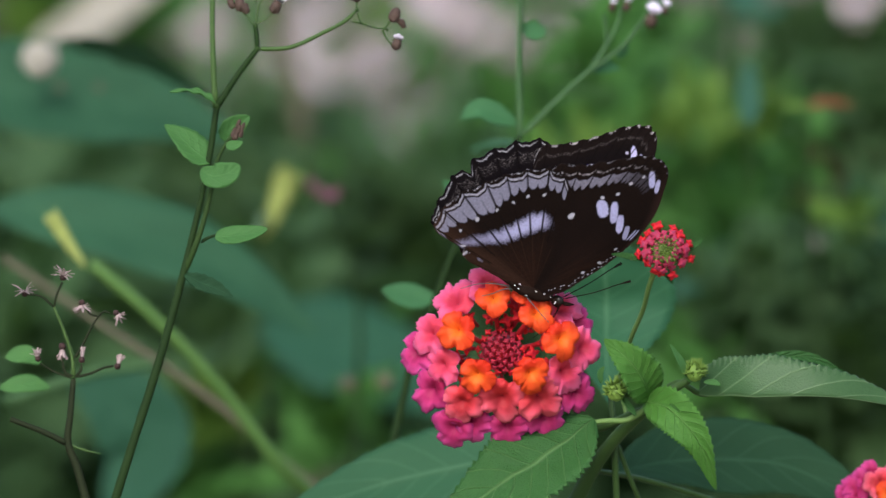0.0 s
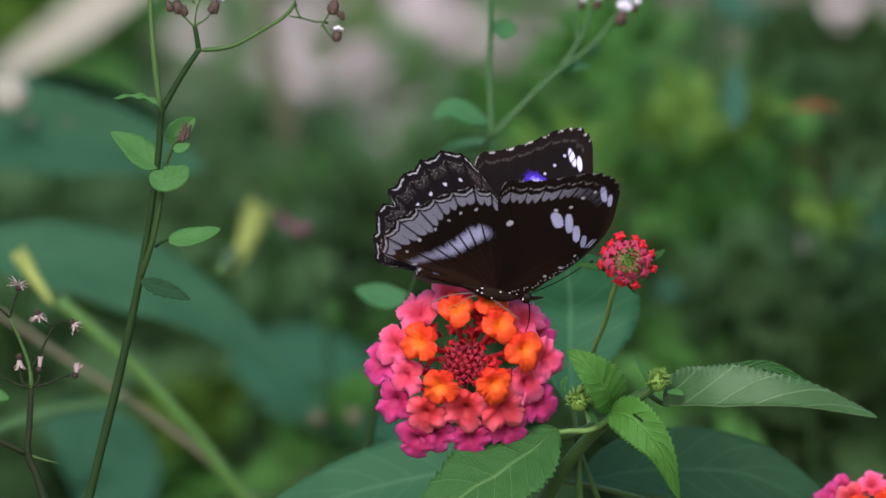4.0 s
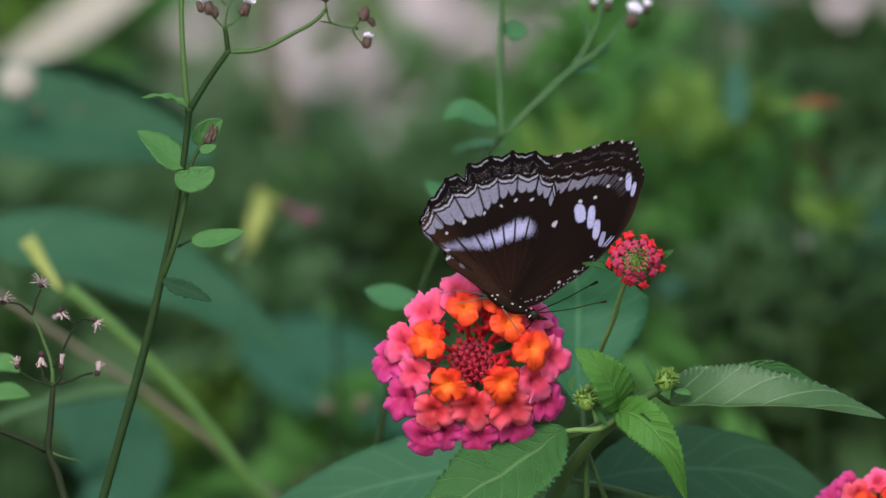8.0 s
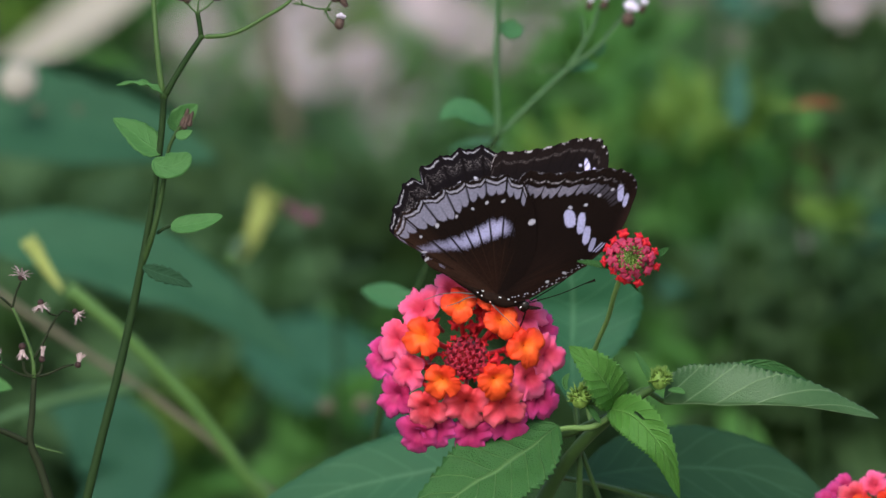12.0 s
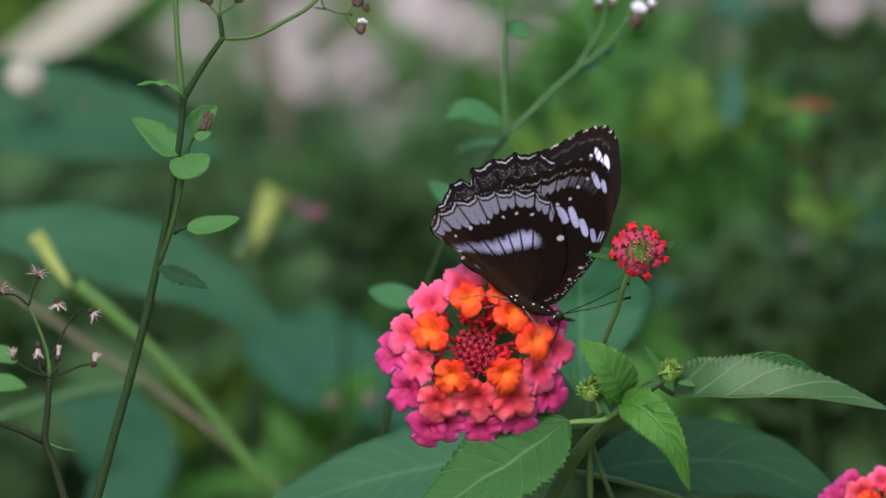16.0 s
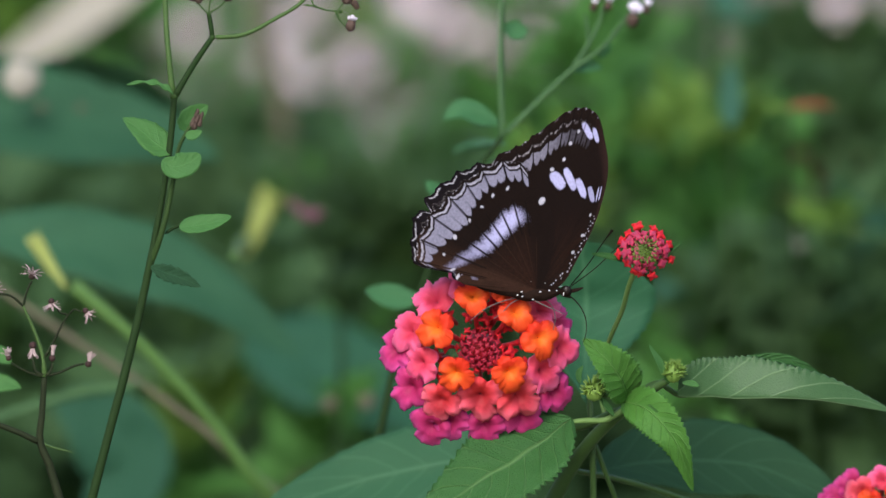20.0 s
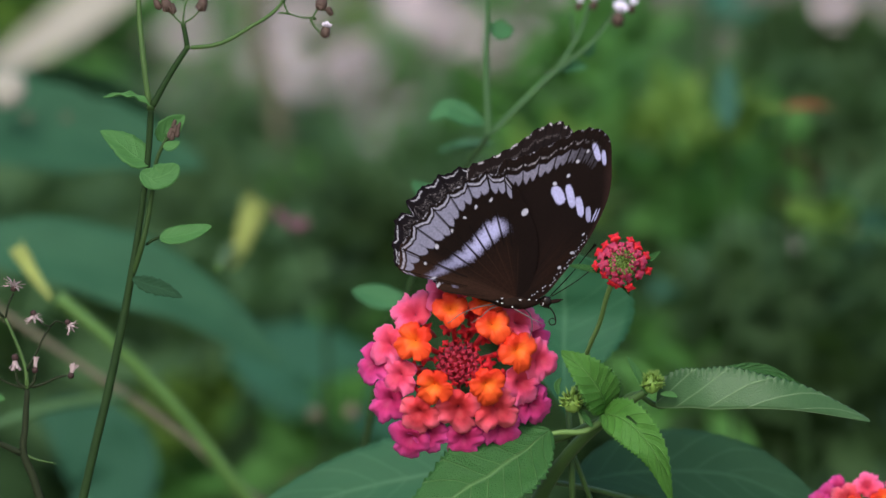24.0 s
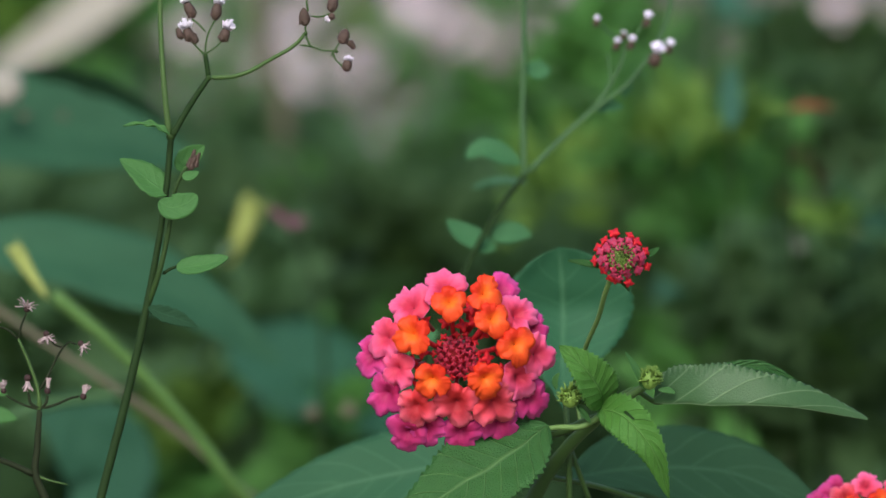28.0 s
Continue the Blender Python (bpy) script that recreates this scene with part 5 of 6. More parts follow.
def hind_below(X, Z, S, R, ang):
    rough, fine = fuzz(X, Z, 4.0, 1.0), fuzz(X, Z, 1.8, 6.0)
    line = streaks(R, ang, 1.5)
    col = np.zeros(X.shape + (3,)) + np.array(BROWN)
    col = lay(col, np.clip((0.60 - R) / 0.45, 0, 1) * np.clip((ang - 84) / 30, 0, 1) * np.clip(0.55 + 0.26 * line + 0.3 * rough, 0, 1), UMBER)
    col = lay(col, np.clip((ang - 150) / 16, 0, 1) * np.clip(0.75 + 0.2 * line, 0, 1), (0.040, 0.0195, 0.0130))
    g, k, near = in_cells(ang, HIND_VEINS)
    gap = near / 57.3 * R * 220
    on = (ang > 96) & (ang < 171)
    # the broad band over the middle, dusted at its edges
    lo = np.interp(ang, (96, 103, 113, 129, 146, 160, 169), (0.56, 0.51, 0.475, 0.455, 0.47, 0.58, 0.73))
    hi = np.interp(ang, (96, 103, 113, 129, 146, 160, 169), (0.60, 0.645, 0.645, 0.59, 0.60, 0.69, 0.81))
    depth = np.minimum(R - lo, hi + 0.02 * np.abs(g - 0.5) - R)
    band = np.clip(depth / 0.055 + 0.15 + 0.45 * fine + 0.25 * rough, 0, 1) * np.clip((ang - 97) / 8 + 0.5 * fine, 0, 1) * on
    band *= np.interp(ang, (100, 108, 128, 146, 160, 170), (0.6, 1.0, 1.0, 0.72, 0.5, 0.45)) * np.clip(gap / 1.3 - 0.7, 0, 1)
    col = lay(col, band, WHITE)
    col = lay(col, soft(oval(X, Z, 5, 158, 7, 5.4, 60) + 0.15 * rough, 1.0, 0.15), FLECK)
    # a row of small round spots
    for a, r, size in ((107.4, 0.785, 2.8), (116.2, 0.785, 2.8), (124.4, 0.762, 2.4), (134.8, 0.745, 2.6), (147.5, 0.752, 3.8), (159.2, 0.775, 2.5)):
        d = np.hypot((ang - a) / 57.3 * R * 222, (R - r) * 222)
        col = lay(col, soft(d + rough, size, 0.25), FLECK)
    # the pale cells before the margin, each with two lobes inwards
    base = np.interp(ang, (96, 110, 120, 128, 138, 148, 156, 165, 171), (0.855, 0.85, 0.842, 0.80, 0.752, 0.772, 0.81, 0.88, 0.93))
    lobe = np.abs(np.sin(2 * np.pi * g))
    inner = base + 0.040 - 0.052 * lobe ** 0.6 + 0.006 * rough
    sag = 1 - np.abs(2 * g - 1) ** 3
    outer = 0.954 - 0.024 * sag
    cells = np.clip((R - inner) / 0.012 + 0.3 * fine, 0, 1) * np.clip((outer - R) / 0.006, 0, 1) * np.clip(gap / 1.0 - 1.1, 0, 1) * on
    cells *= 1 - 0.45 * np.clip(1.0 - np.abs(g - 0.5) * 16, 0, 1) * np.clip((0.90 - R) / 0.03, 0, 1)
    col = lay(col, cells * (0.88 + 0.16 * rough), PALE)
    # hanging white crescents along the margin, between dark lines
    arc = 0.980 - 0.028 * sag
    col = lay(col, np.clip((0.0115 - np.abs(R - arc)) / 0.004, 0, 1) * np.clip(0.85 + 0.7 * rough, 0, 1) * on * (gap > 1.2), (0.34, 0.33, 0.41))
    col = lay(col, ((R > 0.988) & (np.abs(g - 0.5) < 0.30) & on) * np.clip(0.2 + 1.2 * rough, 0, 1), FLECK)
    # brown veins fanning out from the root, paler between them
    fan = np.abs(np.sin(np.radians((ang - 92) * 180 / 11.3)))
    col = lay(col, np.clip(1 - fan * 3.5, 0, 1) * np.clip((0.5 - R) / 0.1, 0, 1) * np.clip((R - 0.06) / 0.1, 0, 1) * (ang > 90) * 0.30, (0.050, 0.026, 0.017))
    # three dark fold lines towards the inner edge
    for a in (158, 168, 176):
        col = lay(col, np.clip(1.3 - np.abs(ang - a) / 57.3 * R * 220, 0, 1) * (R > 0.45) * 0.7, EDGE)
    col = lay(col, np.clip(1.4 - gap, 0, 1) * ((R > 0.815) | ((R > 0.42) & (R < 0.69))) * on * 0.85, EDGE)
    return speck(col, X, Z, ((-141, 22, 6, 2.2, 70), (-150, 36, 5, 2.0, 20)), FLECK)


def fore_spots(col, X, Z, rough, rgb, dim):
    for cx, cz, a, b, turn, k in ((34, 194, 17, 9.6, 127, 1), (56, 196, 21, 6.6, 114, 1), (76, 180, 18, 6.2, 112, 1), (94, 169, 14, 4.6, 104, 0.75), (105, 168, 13, 1.3, 78, 0.9), (110, 170, 12, 1.2, 78, 0.9), (86, 281, 16, 5.4, 118, 1), (101, 273, 13, 4.0, 106, 0.95)):
        d = oval(X, Z, cx, cz, a, b, turn, 2.8)
        col = lay(col, np.clip(soft(d + 0.10 * rough, 1.0, 0.09), 0, 1) * k * dim, rgb)
    return col


def fore_below(X, Z, S, R, ang):
    rough, fine = fuzz(X, Z, 4.0, 2.0), fuzz(X, Z, 1.8, 7.0)
    line = streaks(R, ang, 2.5)
    col = np.zeros(X.shape + (3,)) + np.array(BROWN)
    col = lay(col, np.clip((150 - Z) / 110, 0, 1) * np.clip((X - 5) / 40, 0, 1) * np.clip(0.3 + 0.5 * line, 0, 1), UMBER)
    col = lay(col, np.clip((R - 0.90) / 0.08, 0, 1) * np.clip((72 - ang) / 8, 0, 1) * 0.8, (0.030, 0.0155, 0.013))
    col = fore_spots(col, X, Z, rough, WHITE, 1.0)
    col = speck(col, X, Z, ((24, 213, 3.6, 3.2, 0), (45, 231, 3.4, 2.6, 60), (56, 259, 3.4, 2.8, 70), (70, 280, 3.2, 2.6, 80)), FLECK)
    g, k, near = in_cells(ang, FORE_VEINS)
    gap = near / 57.3 * R * 290
    on = (ang > 71) & (ang < 112)
    fade = np.interp(ang, (71, 78, 82.5, 87), (0.12, 0.25, 0.55, 0.9))
    lobe = np.abs(np.sin(2 * np.pi * g))
    inner = 0.832 - 0.035 * lobe + 0.010 * rough
    sag = 4 * g * (1 - g)
    cells = np.clip((R - inner) / 0.010 + 0.4 * fine, 0, 1) * np.clip((0.893 - 0.012 * sag - R) / 0.006, 0, 1) * np.clip(gap / 0.9 - 0.8, 0, 1) * on
    col = lay(col, cells * fade * (0.85 + 0.3 * rough), (0.215, 0.205, 0.27))
    col = lay(col, np.clip((0.010 - np.abs(R - 0.936 + 0.016 * sag)) / 0.005, 0, 1) * (gap > 1.4) * np.clip(0.35 + 1.6 * rough, 0, 1) * on * np.clip(fade * 1.6, 0, 0.8), (0.34, 0.31, 0.34))
    col = lay(col, ((R > 0.988) & (np.abs(g - 0.5) < 0.14) & on) * np.clip(0.2 + 1.3 * rough, 0, 1), FLECK)
    col = lay(col, np.clip((R - 0.95) / 0.02, 0, 1) * np.clip(0.1 + 0.9 * fine, 0, 1) * 0.5 * on, (0.030, 0.019, 0.016))
    # white flecks along the front edge
    dice = random.Random(11)
    edge = [Vector((x, z, 0)) for x, z in ((33, 8), (54, 30), (71, 56), (86, 83), (96, 106), (104, 130))]
    dots = []
    for i, p in enumerate(curve_points(edge, 27)):
        r = dice.uniform(0.7, 1.4)
        dots.append((p.x - dice.choice((2.2, 4.5, 7.5)), p.y + dice.uniform(-1, 1), r * 1.3, r, dice.uniform(0, 90)))
    col = speck(col, X, Z, dots + [(80, 96, 3.6, 2.4, 20), (63, 66, 3.2, 2.6, 50), (93, 132, 3.0, 1.6, 60)], FLECK)
    return lay(col, np.clip(1.2 - gap, 0, 1) * (R > 0.80) * (ang > 74) * (ang < 110) * 0.8, EDGE)


def fore_above(X, Z, S, R, ang):
    rough, fine = fuzz(X, Z, 4.0, 3.0), fuzz(X, Z, 1.8, 8.0)
    col = np.zeros(X.shape + (3,)) + np.array((0.0075, 0.0052, 0.0055))
    col = lay(col, np.clip((R - 0.84) / 0.1, 0, 1) * 0.8, (0.011, 0.007, 0.0063))
    d = oval(X, Z, 50, 197, 47, 23, -43) + 0.12 * rough
    g, k, near = in_cells(ang, FORE_VEINS)
    gap = near / 57.3 * R * 290
    col = lay(col, soft(d, 1.0, 0.16), (0.07, 0.03, 0.50))
    col = lay(col, soft(d, 0.72, 0.2) * np.clip(0.9 + 0.4 * fine, 0, 1), (0.50, 0.48, 0.95))
    for cx, cz, a, b, turn in ((86, 281, 17, 5.6, 118), (101, 273, 14, 4.6, 106)):
        col = lay(col, soft(oval(X, Z, cx, cz, a, b, turn) + 0.1 * rough, 1.0, 0.1), (0.62, 0.58, 0.88))
    col = speck(col, X, Z, ((72, 281, 3, 2.6, 0), (58, 258, 2.6, 2.6, 0), (44, 238, 2.4, 2.4, 0), (26, 218, 2.6, 2.4, 0), (4, 204, 2.6, 2.4, 0)), (0.5, 0.46, 0.62))
    on = (ang > 71) & (ang < 112)
    sag = 4 * g * (1 - g)
    col = lay(col, np.clip((0.012 - np.abs(R - 0.93 + 0.012 * sag)) / 0.006, 0, 1) * np.clip(0.2 + 1.4 * fine, 0, 1) * on * 0.7, (0.15, 0.125, 0.12))
    col = lay(col, ((R > 0.982) & (np.abs(g - 0.5) < 0.22) & on) * np.clip(0.5 + 1.2 * rough, 0, 1), (0.42, 0.39, 0.40))
    return lay(col, np.clip(1.4 - gap, 0, 1) * (R > 0.80) * on * 0.8, EDGE)


def hind_above(X, Z, S, R, ang):
    rough, fine = fuzz(X, Z, 4.0, 4.0), fuzz(X, Z, 1.8, 5.0)
    col = np.zeros(X.shape + (3,)) + np.array((0.0062, 0.0045, 0.0055))
    col = lay(col, np.clip((ang - 166) / 8, 0, 1) * 0.8, (0.024, 0.014, 0.012))
    col = lay(col, np.clip((98 - ang) / 10, 0, 1) * 0.6, (0.030, 0.019, 0.020))
    d = oval(X, Z, -54, 130, 46, 30, 158) + 0.16 * rough
    col = lay(col, soft(d, 1.0, 0.16), (0.10, 0.05, 0.50))
    col = lay(col, soft(d, 0.80, 0.2), (0.42, 0.36, 0.88))
    g, k, near = in_cells(ang, HIND_VEINS)
    gap = near / 57.3 * R * 220
    on = (ang > 90) & (ang < 171)
    dot = np.hypot((g - 0.5) * 10 / 57.3 * R * 225, (R - 0.79) * 225)
    col = lay(col, soft(dot + rough, 2.9, 0.25) * on, FLECK)
    sag = 4 * g * (1 - g)
    dust = np.clip(1 - np.abs(R - 0.885) / 0.05, 0, 1) * np.clip(fine * 1.8 + 0.25, 0, 1) * np.clip(gap / 2 - 0.8, 0, 1) * on
    col = lay(col, dust * np.clip(0.35 + 1.2 * rough, 0, 1), (0.20, 0.175, 0.17))
    col = lay(col, np.clip((0.006 - np.abs(R - 0.925 + 0.016 * sag)) / 0.004, 0, 1) * np.clip(0.1 + 1.5 * fine, 0, 1) * on, (0.20, 0.18, 0.18))
    arc = 0.986 - 0.014 * sag
    col = lay(col, np.clip((0.007 + 0.008 * rough - np.abs(R - arc)) / 0.005, 0, 1) * (np.abs(g - 0.5) < 0.38) * np.clip(0.7 + 0.9 * fine, 0, 1) * on, (0.44, 0.43, 0.47))
    return lay(col, np.clip(1.6 - gap, 0, 1) * (R > 0.3) * on * 0.8, EDGE)


NOTCH = 138.0  # a tear in the margin of the left hindwing


def wing_mesh(name, ctrl, below, above, scallops, side, na=400, nr=170):
    """A thin arched wing; side +1 is the left wing. The plan's step is 0.1 mm."""
    line = outline(ctrl, na)
    ang_l = np.degrees(np.arctan2(line[:, 1], line[:, 0]))
    ang_l = np.where(ang_l < -90, ang_l + 360, ang_l)
    size = np.hypot(line[:, 0], line[:, 1])
    veins, depth = scallops
    g, _, _ = in_cells(ang_l, veins)
    inside = (ang_l > veins[1]) & (ang_l < veins[-1])
    ragged = np.array([noise.noise(Vector((x / 9, z / 9, 4.0 + side))) for x, z in line])
    k = np.where(inside, 1 + depth * (np.abs(2 * g - 1) ** 2.2 - 0.4) + 0.016 * ragged, 1.0)
    if side > 0:
        k = k * (1.08 - 0.10 * np.clip((ang_l - NOTCH) / 20, 0, 1) - 0.075 * np.exp(-((ang_l - NOTCH) / 1.6) ** 2)) if ctrl is HIND else k * (1.025 + 0.035 * np.clip((82 - ang_l) / 8, 0, 1))
    line = line * k[:, None]
    R = np.linspace(0, 1, nr)[:, None] ** 0.8
    X, Z = R * line[None, :, 0], R * line[None, :, 1]
    ang = np.broadcast_to(ang_l[None, :], X.shape)
    Rb = np.broadcast_to(R, X.shape)
    S = np.broadcast_to(np.linspace(0, 1, na)[None, :], X.shape)
    arch = 5.0 * np.sin(np.pi * Rb * 0.9) * np.sin(np.pi * S) + 0.5 * np.sin(np.radians(ang) * 30) * Rb * 0.35
    verts, cols = [], []
    for y, paint in ((-0.5, above), (0.5, below)):
        c = paint(X, Z, S, Rb, ang)
        Y = side * (arch * 0.9 + y)
        verts.append(np.stack([X, Y, Z], -1).reshape(-1, 3) * 1e-4)
        cols.append(np.clip(c, 0, 1).reshape(-1, 3))
    V, Cc = np.concatenate(verts), np.concatenate(cols)
    n = nr * na
    idx = np.arange(n).reshape(nr, na)
    a, b, c_, d_ = idx[:-1, :-1].ravel(), idx[:-1, 1:].ravel(), idx[1:, 1:].ravel(), idx[1:, :-1].ravel()
    q1 = np.stack([a, b, c_, d_], -1)
    q2 = np.stack([d_, c_, b, a], -1) + n
    rim = np.stack([idx[-1, :-1], idx[-1, 1:], idx[-1, 1:] + n, idx[-1, :-1] + n], -1)
    mesh = bpy.data.meshes.new(name)
    mesh.from_pydata(V.tolist(), [], np.concatenate([q1, q2, rim]).tolist())
    layer = mesh.color_attributes.new("pattern", "FLOAT_COLOR", "POINT")
    layer.data.foreach_set("color", np.concatenate([Cc, np.ones((len(Cc), 1))], 1).ravel())
    mesh.materials.append(M["wing"])
    mesh.polygons.foreach_set("use_smooth", [True] * len(mesh.polygons))
    return mesh


butterfly = thing("butterfly", Vector((0, 0, 0)), "dark brown butterfly with white bands feeding on the lantana head", "butterfly")
WINGS = {}
for key, ctrl, below, above, scallop in (("forewing", FORE, fore_below, fore_above, (FORE_VEINS, 0.010)), ("hindwing", HIND, hind_below, hind_above, (HIND_VEINS, 0.024))):
    for side, word in ((-1, "right"), (1, "left")):
        ob = new(key, wing_mesh(key, ctrl, below, above, scallop, side))
        ob.parent = butterfly
        ob["label"] = "dark " + key + " with white spots below and blue patches above"
        WINGS[key, word] = ob


def mm(x, y, z):
    return Vector((x, y, z)) * 1e-4


bm = bmesh.new()
blob(bm, mm(-36, 0, -13), Vector((1, 0, 0.16)), 8.4, 1.42, 14, 14, lambda t: math.sin(math.pi * min(t * 0.92 + 0.05, 1)) ** 0.6, 0.14)
thorax = part("thorax", bm, "chitin", butterfly, "dark furry thorax")
bm = bmesh.new()
tube(bm, [mm(-26, 0, -8), mm(-60, 0, -4), mm(-92, 0, 0), mm(-112, 0, 4)], [1.0, 0.9, 0.7, 0.25], 24, 12, 0.1)
part("abdomen", bm, "chitin", butterfly, "dark slender abdomen")
bm = bmesh.new()
blob(bm, mm(43, 0, -1), Vector((1, 0, 0.05)), 2.2, 1.05, 10, 12, rough=0.1)
head = part("head", bm, "chitin", butterfly, "small dark head")
for y in (-8, 8):
    bm = bmesh.new()
    blob(bm, mm(54, y * 0.8, 2), Vector((0, y, 0)), 0.9, 0.75, 8, 12)
    part("eye", bm, "wet_eye", head, "glossy black eye")
for y in (-4, 4):
    bm = bmesh.new()
    tube(bm, [mm(62, y, 0), mm(74, y, 4), mm(84, y * 0.6, 8)], [0.36, 0.3, 0.1], 10, 8)
    part("palp", bm, "chitin", head)
bm = bmesh.new()
blob(bm, mm(56, 0, -6), Vector((1, 0, -0.7)), 0.9, 0.24, 6, 8)
proboscis = part("proboscis", bm, "chitin", butterfly, "thin proboscis that uncoils to feed")
SEGMENT = 0.45
SEGMENTS = []
for i in range(20):
    bm = bmesh.new()
    tube(bm, [Vector((-0.00004, 0, 0)), Vector((SEGMENT / 2000, 0, 0)), Vector((SEGMENT / 1000 + 0.00004, 0, 0))], [0.13 - 0.003 * i, 0.13 - 0.003 * i, 0.127 - 0.003 * i], 3, 8)
    SEGMENTS.append(part("segment", bm, "chitin", proboscis))
for y, (ex, ez) in ((-5, (148, 92)), (5, (134, 112))):
    bm = bmesh.new()
    s, e = mm(60, y, 8), mm(ex, y * 5, ez)
    tube(bm, [s, s.lerp(e, 0.5) + mm(0, 0, -4), s.lerp(e, 0.85), e], [0.11, 0.09, 0.10, 0.28], 30, 6)
    part("antenna", bm, "chitin", butterfly, "thin dark clubbed antenna")
for y, pl in ((4, ((-32, -16), (-62, -26), (-88, -40), (-112, -62))), (-9, ((-2, -20), (16, -27), (40, -36), (52, -40))), (9, ((12, -14), (30, -24), (40, -50), (38, -70))), (6, ((-22, -16), (-40, -26), (-56, -44), (-70, -56)))):
    bm = bmesh.new()
    tube(bm, [mm(x, y * (1 + 0.35 * i), z) for i, (x, z) in enumerate(pl)], [0.16, 0.11, 0.08, 0.06], 24, 6, 0.1)
    part("leg", bm, "pale_leg", butterfly, "thin pale brown leg")
for x, z, long, wide in ((-11, 13, 1.5, 1.3), (14, 12, 1.6, 1.2), (43, 8, 1.3, 1.2), (22, -1, 2.0, 1.2), (6, -4, 2.4, 1.2), (35, 0, 1.2, 0.8), (-27, -6, 2.6, 1.0), (-34, -12, 1.8, 1.2), (-25, -14, 1.6, 1.4), (-6, -18, 1.8, 1.2), (57, 3, 0.9, 0.8)):
    for side in (-1, 1):
        y = side * max(math.sqrt(max(13.5 ** 2 - (z + 7) ** 2, 0)), 11.5) * (0.72 if x > 38 else 1.0)
        bm = bmesh.new()
        blob(bm, mm(x - long, y * 1.16, z), Vector((1, 0, 0.25)), long * 0.2, wide * 0.11, 5, 6, None, 0.25)
        part("white_spot", bm, "white_scale", thorax)
for side in (-1, 1):
    bm = bmesh.new()
    tube(bm, [mm(50, side * 8.5, 7), mm(49, side * 10.8, 0), mm(48, side * 9.5, -8)], [0.08, 0.13, 0.06], 8, 6)
    part("collar_streak", bm, "white_scale", head, "white streak behind the head")


# ---- what moves ----
VIEW = Matrix((RIGHT, DEEP, UP)).transposed().to_4x4()


def sway(ob, pivot, rows):
    """Key a plant that leans in the wind: seconds, millimetres right and up, degrees of turn about the pivot."""
    rest = Matrix.Translation(ob.location)
    keys = []
    for t, du, dv, deg in rows:
        turn = Matrix.Translation(pivot) @ Matrix.Rotation(-radians(deg), 4, DEEP) @ Matrix.Translation(-pivot)
        keys.append((t, Matrix.Translation(plan(du, dv)) @ turn @ rest))
    walk(ob, keys)


def wing_pose(side, opening, sweep, aft=0.0, rise=0.0):
    """side -1: the right wing. The hinge lies beside the thorax."""
    return Matrix.Translation((-aft * 1e-4, side * 11e-4, rise * 1e-4)) @ Matrix.Rotation(-side * radians(opening), 4, "X") @ Matrix.Rotation(radians(sweep), 4, "Y")


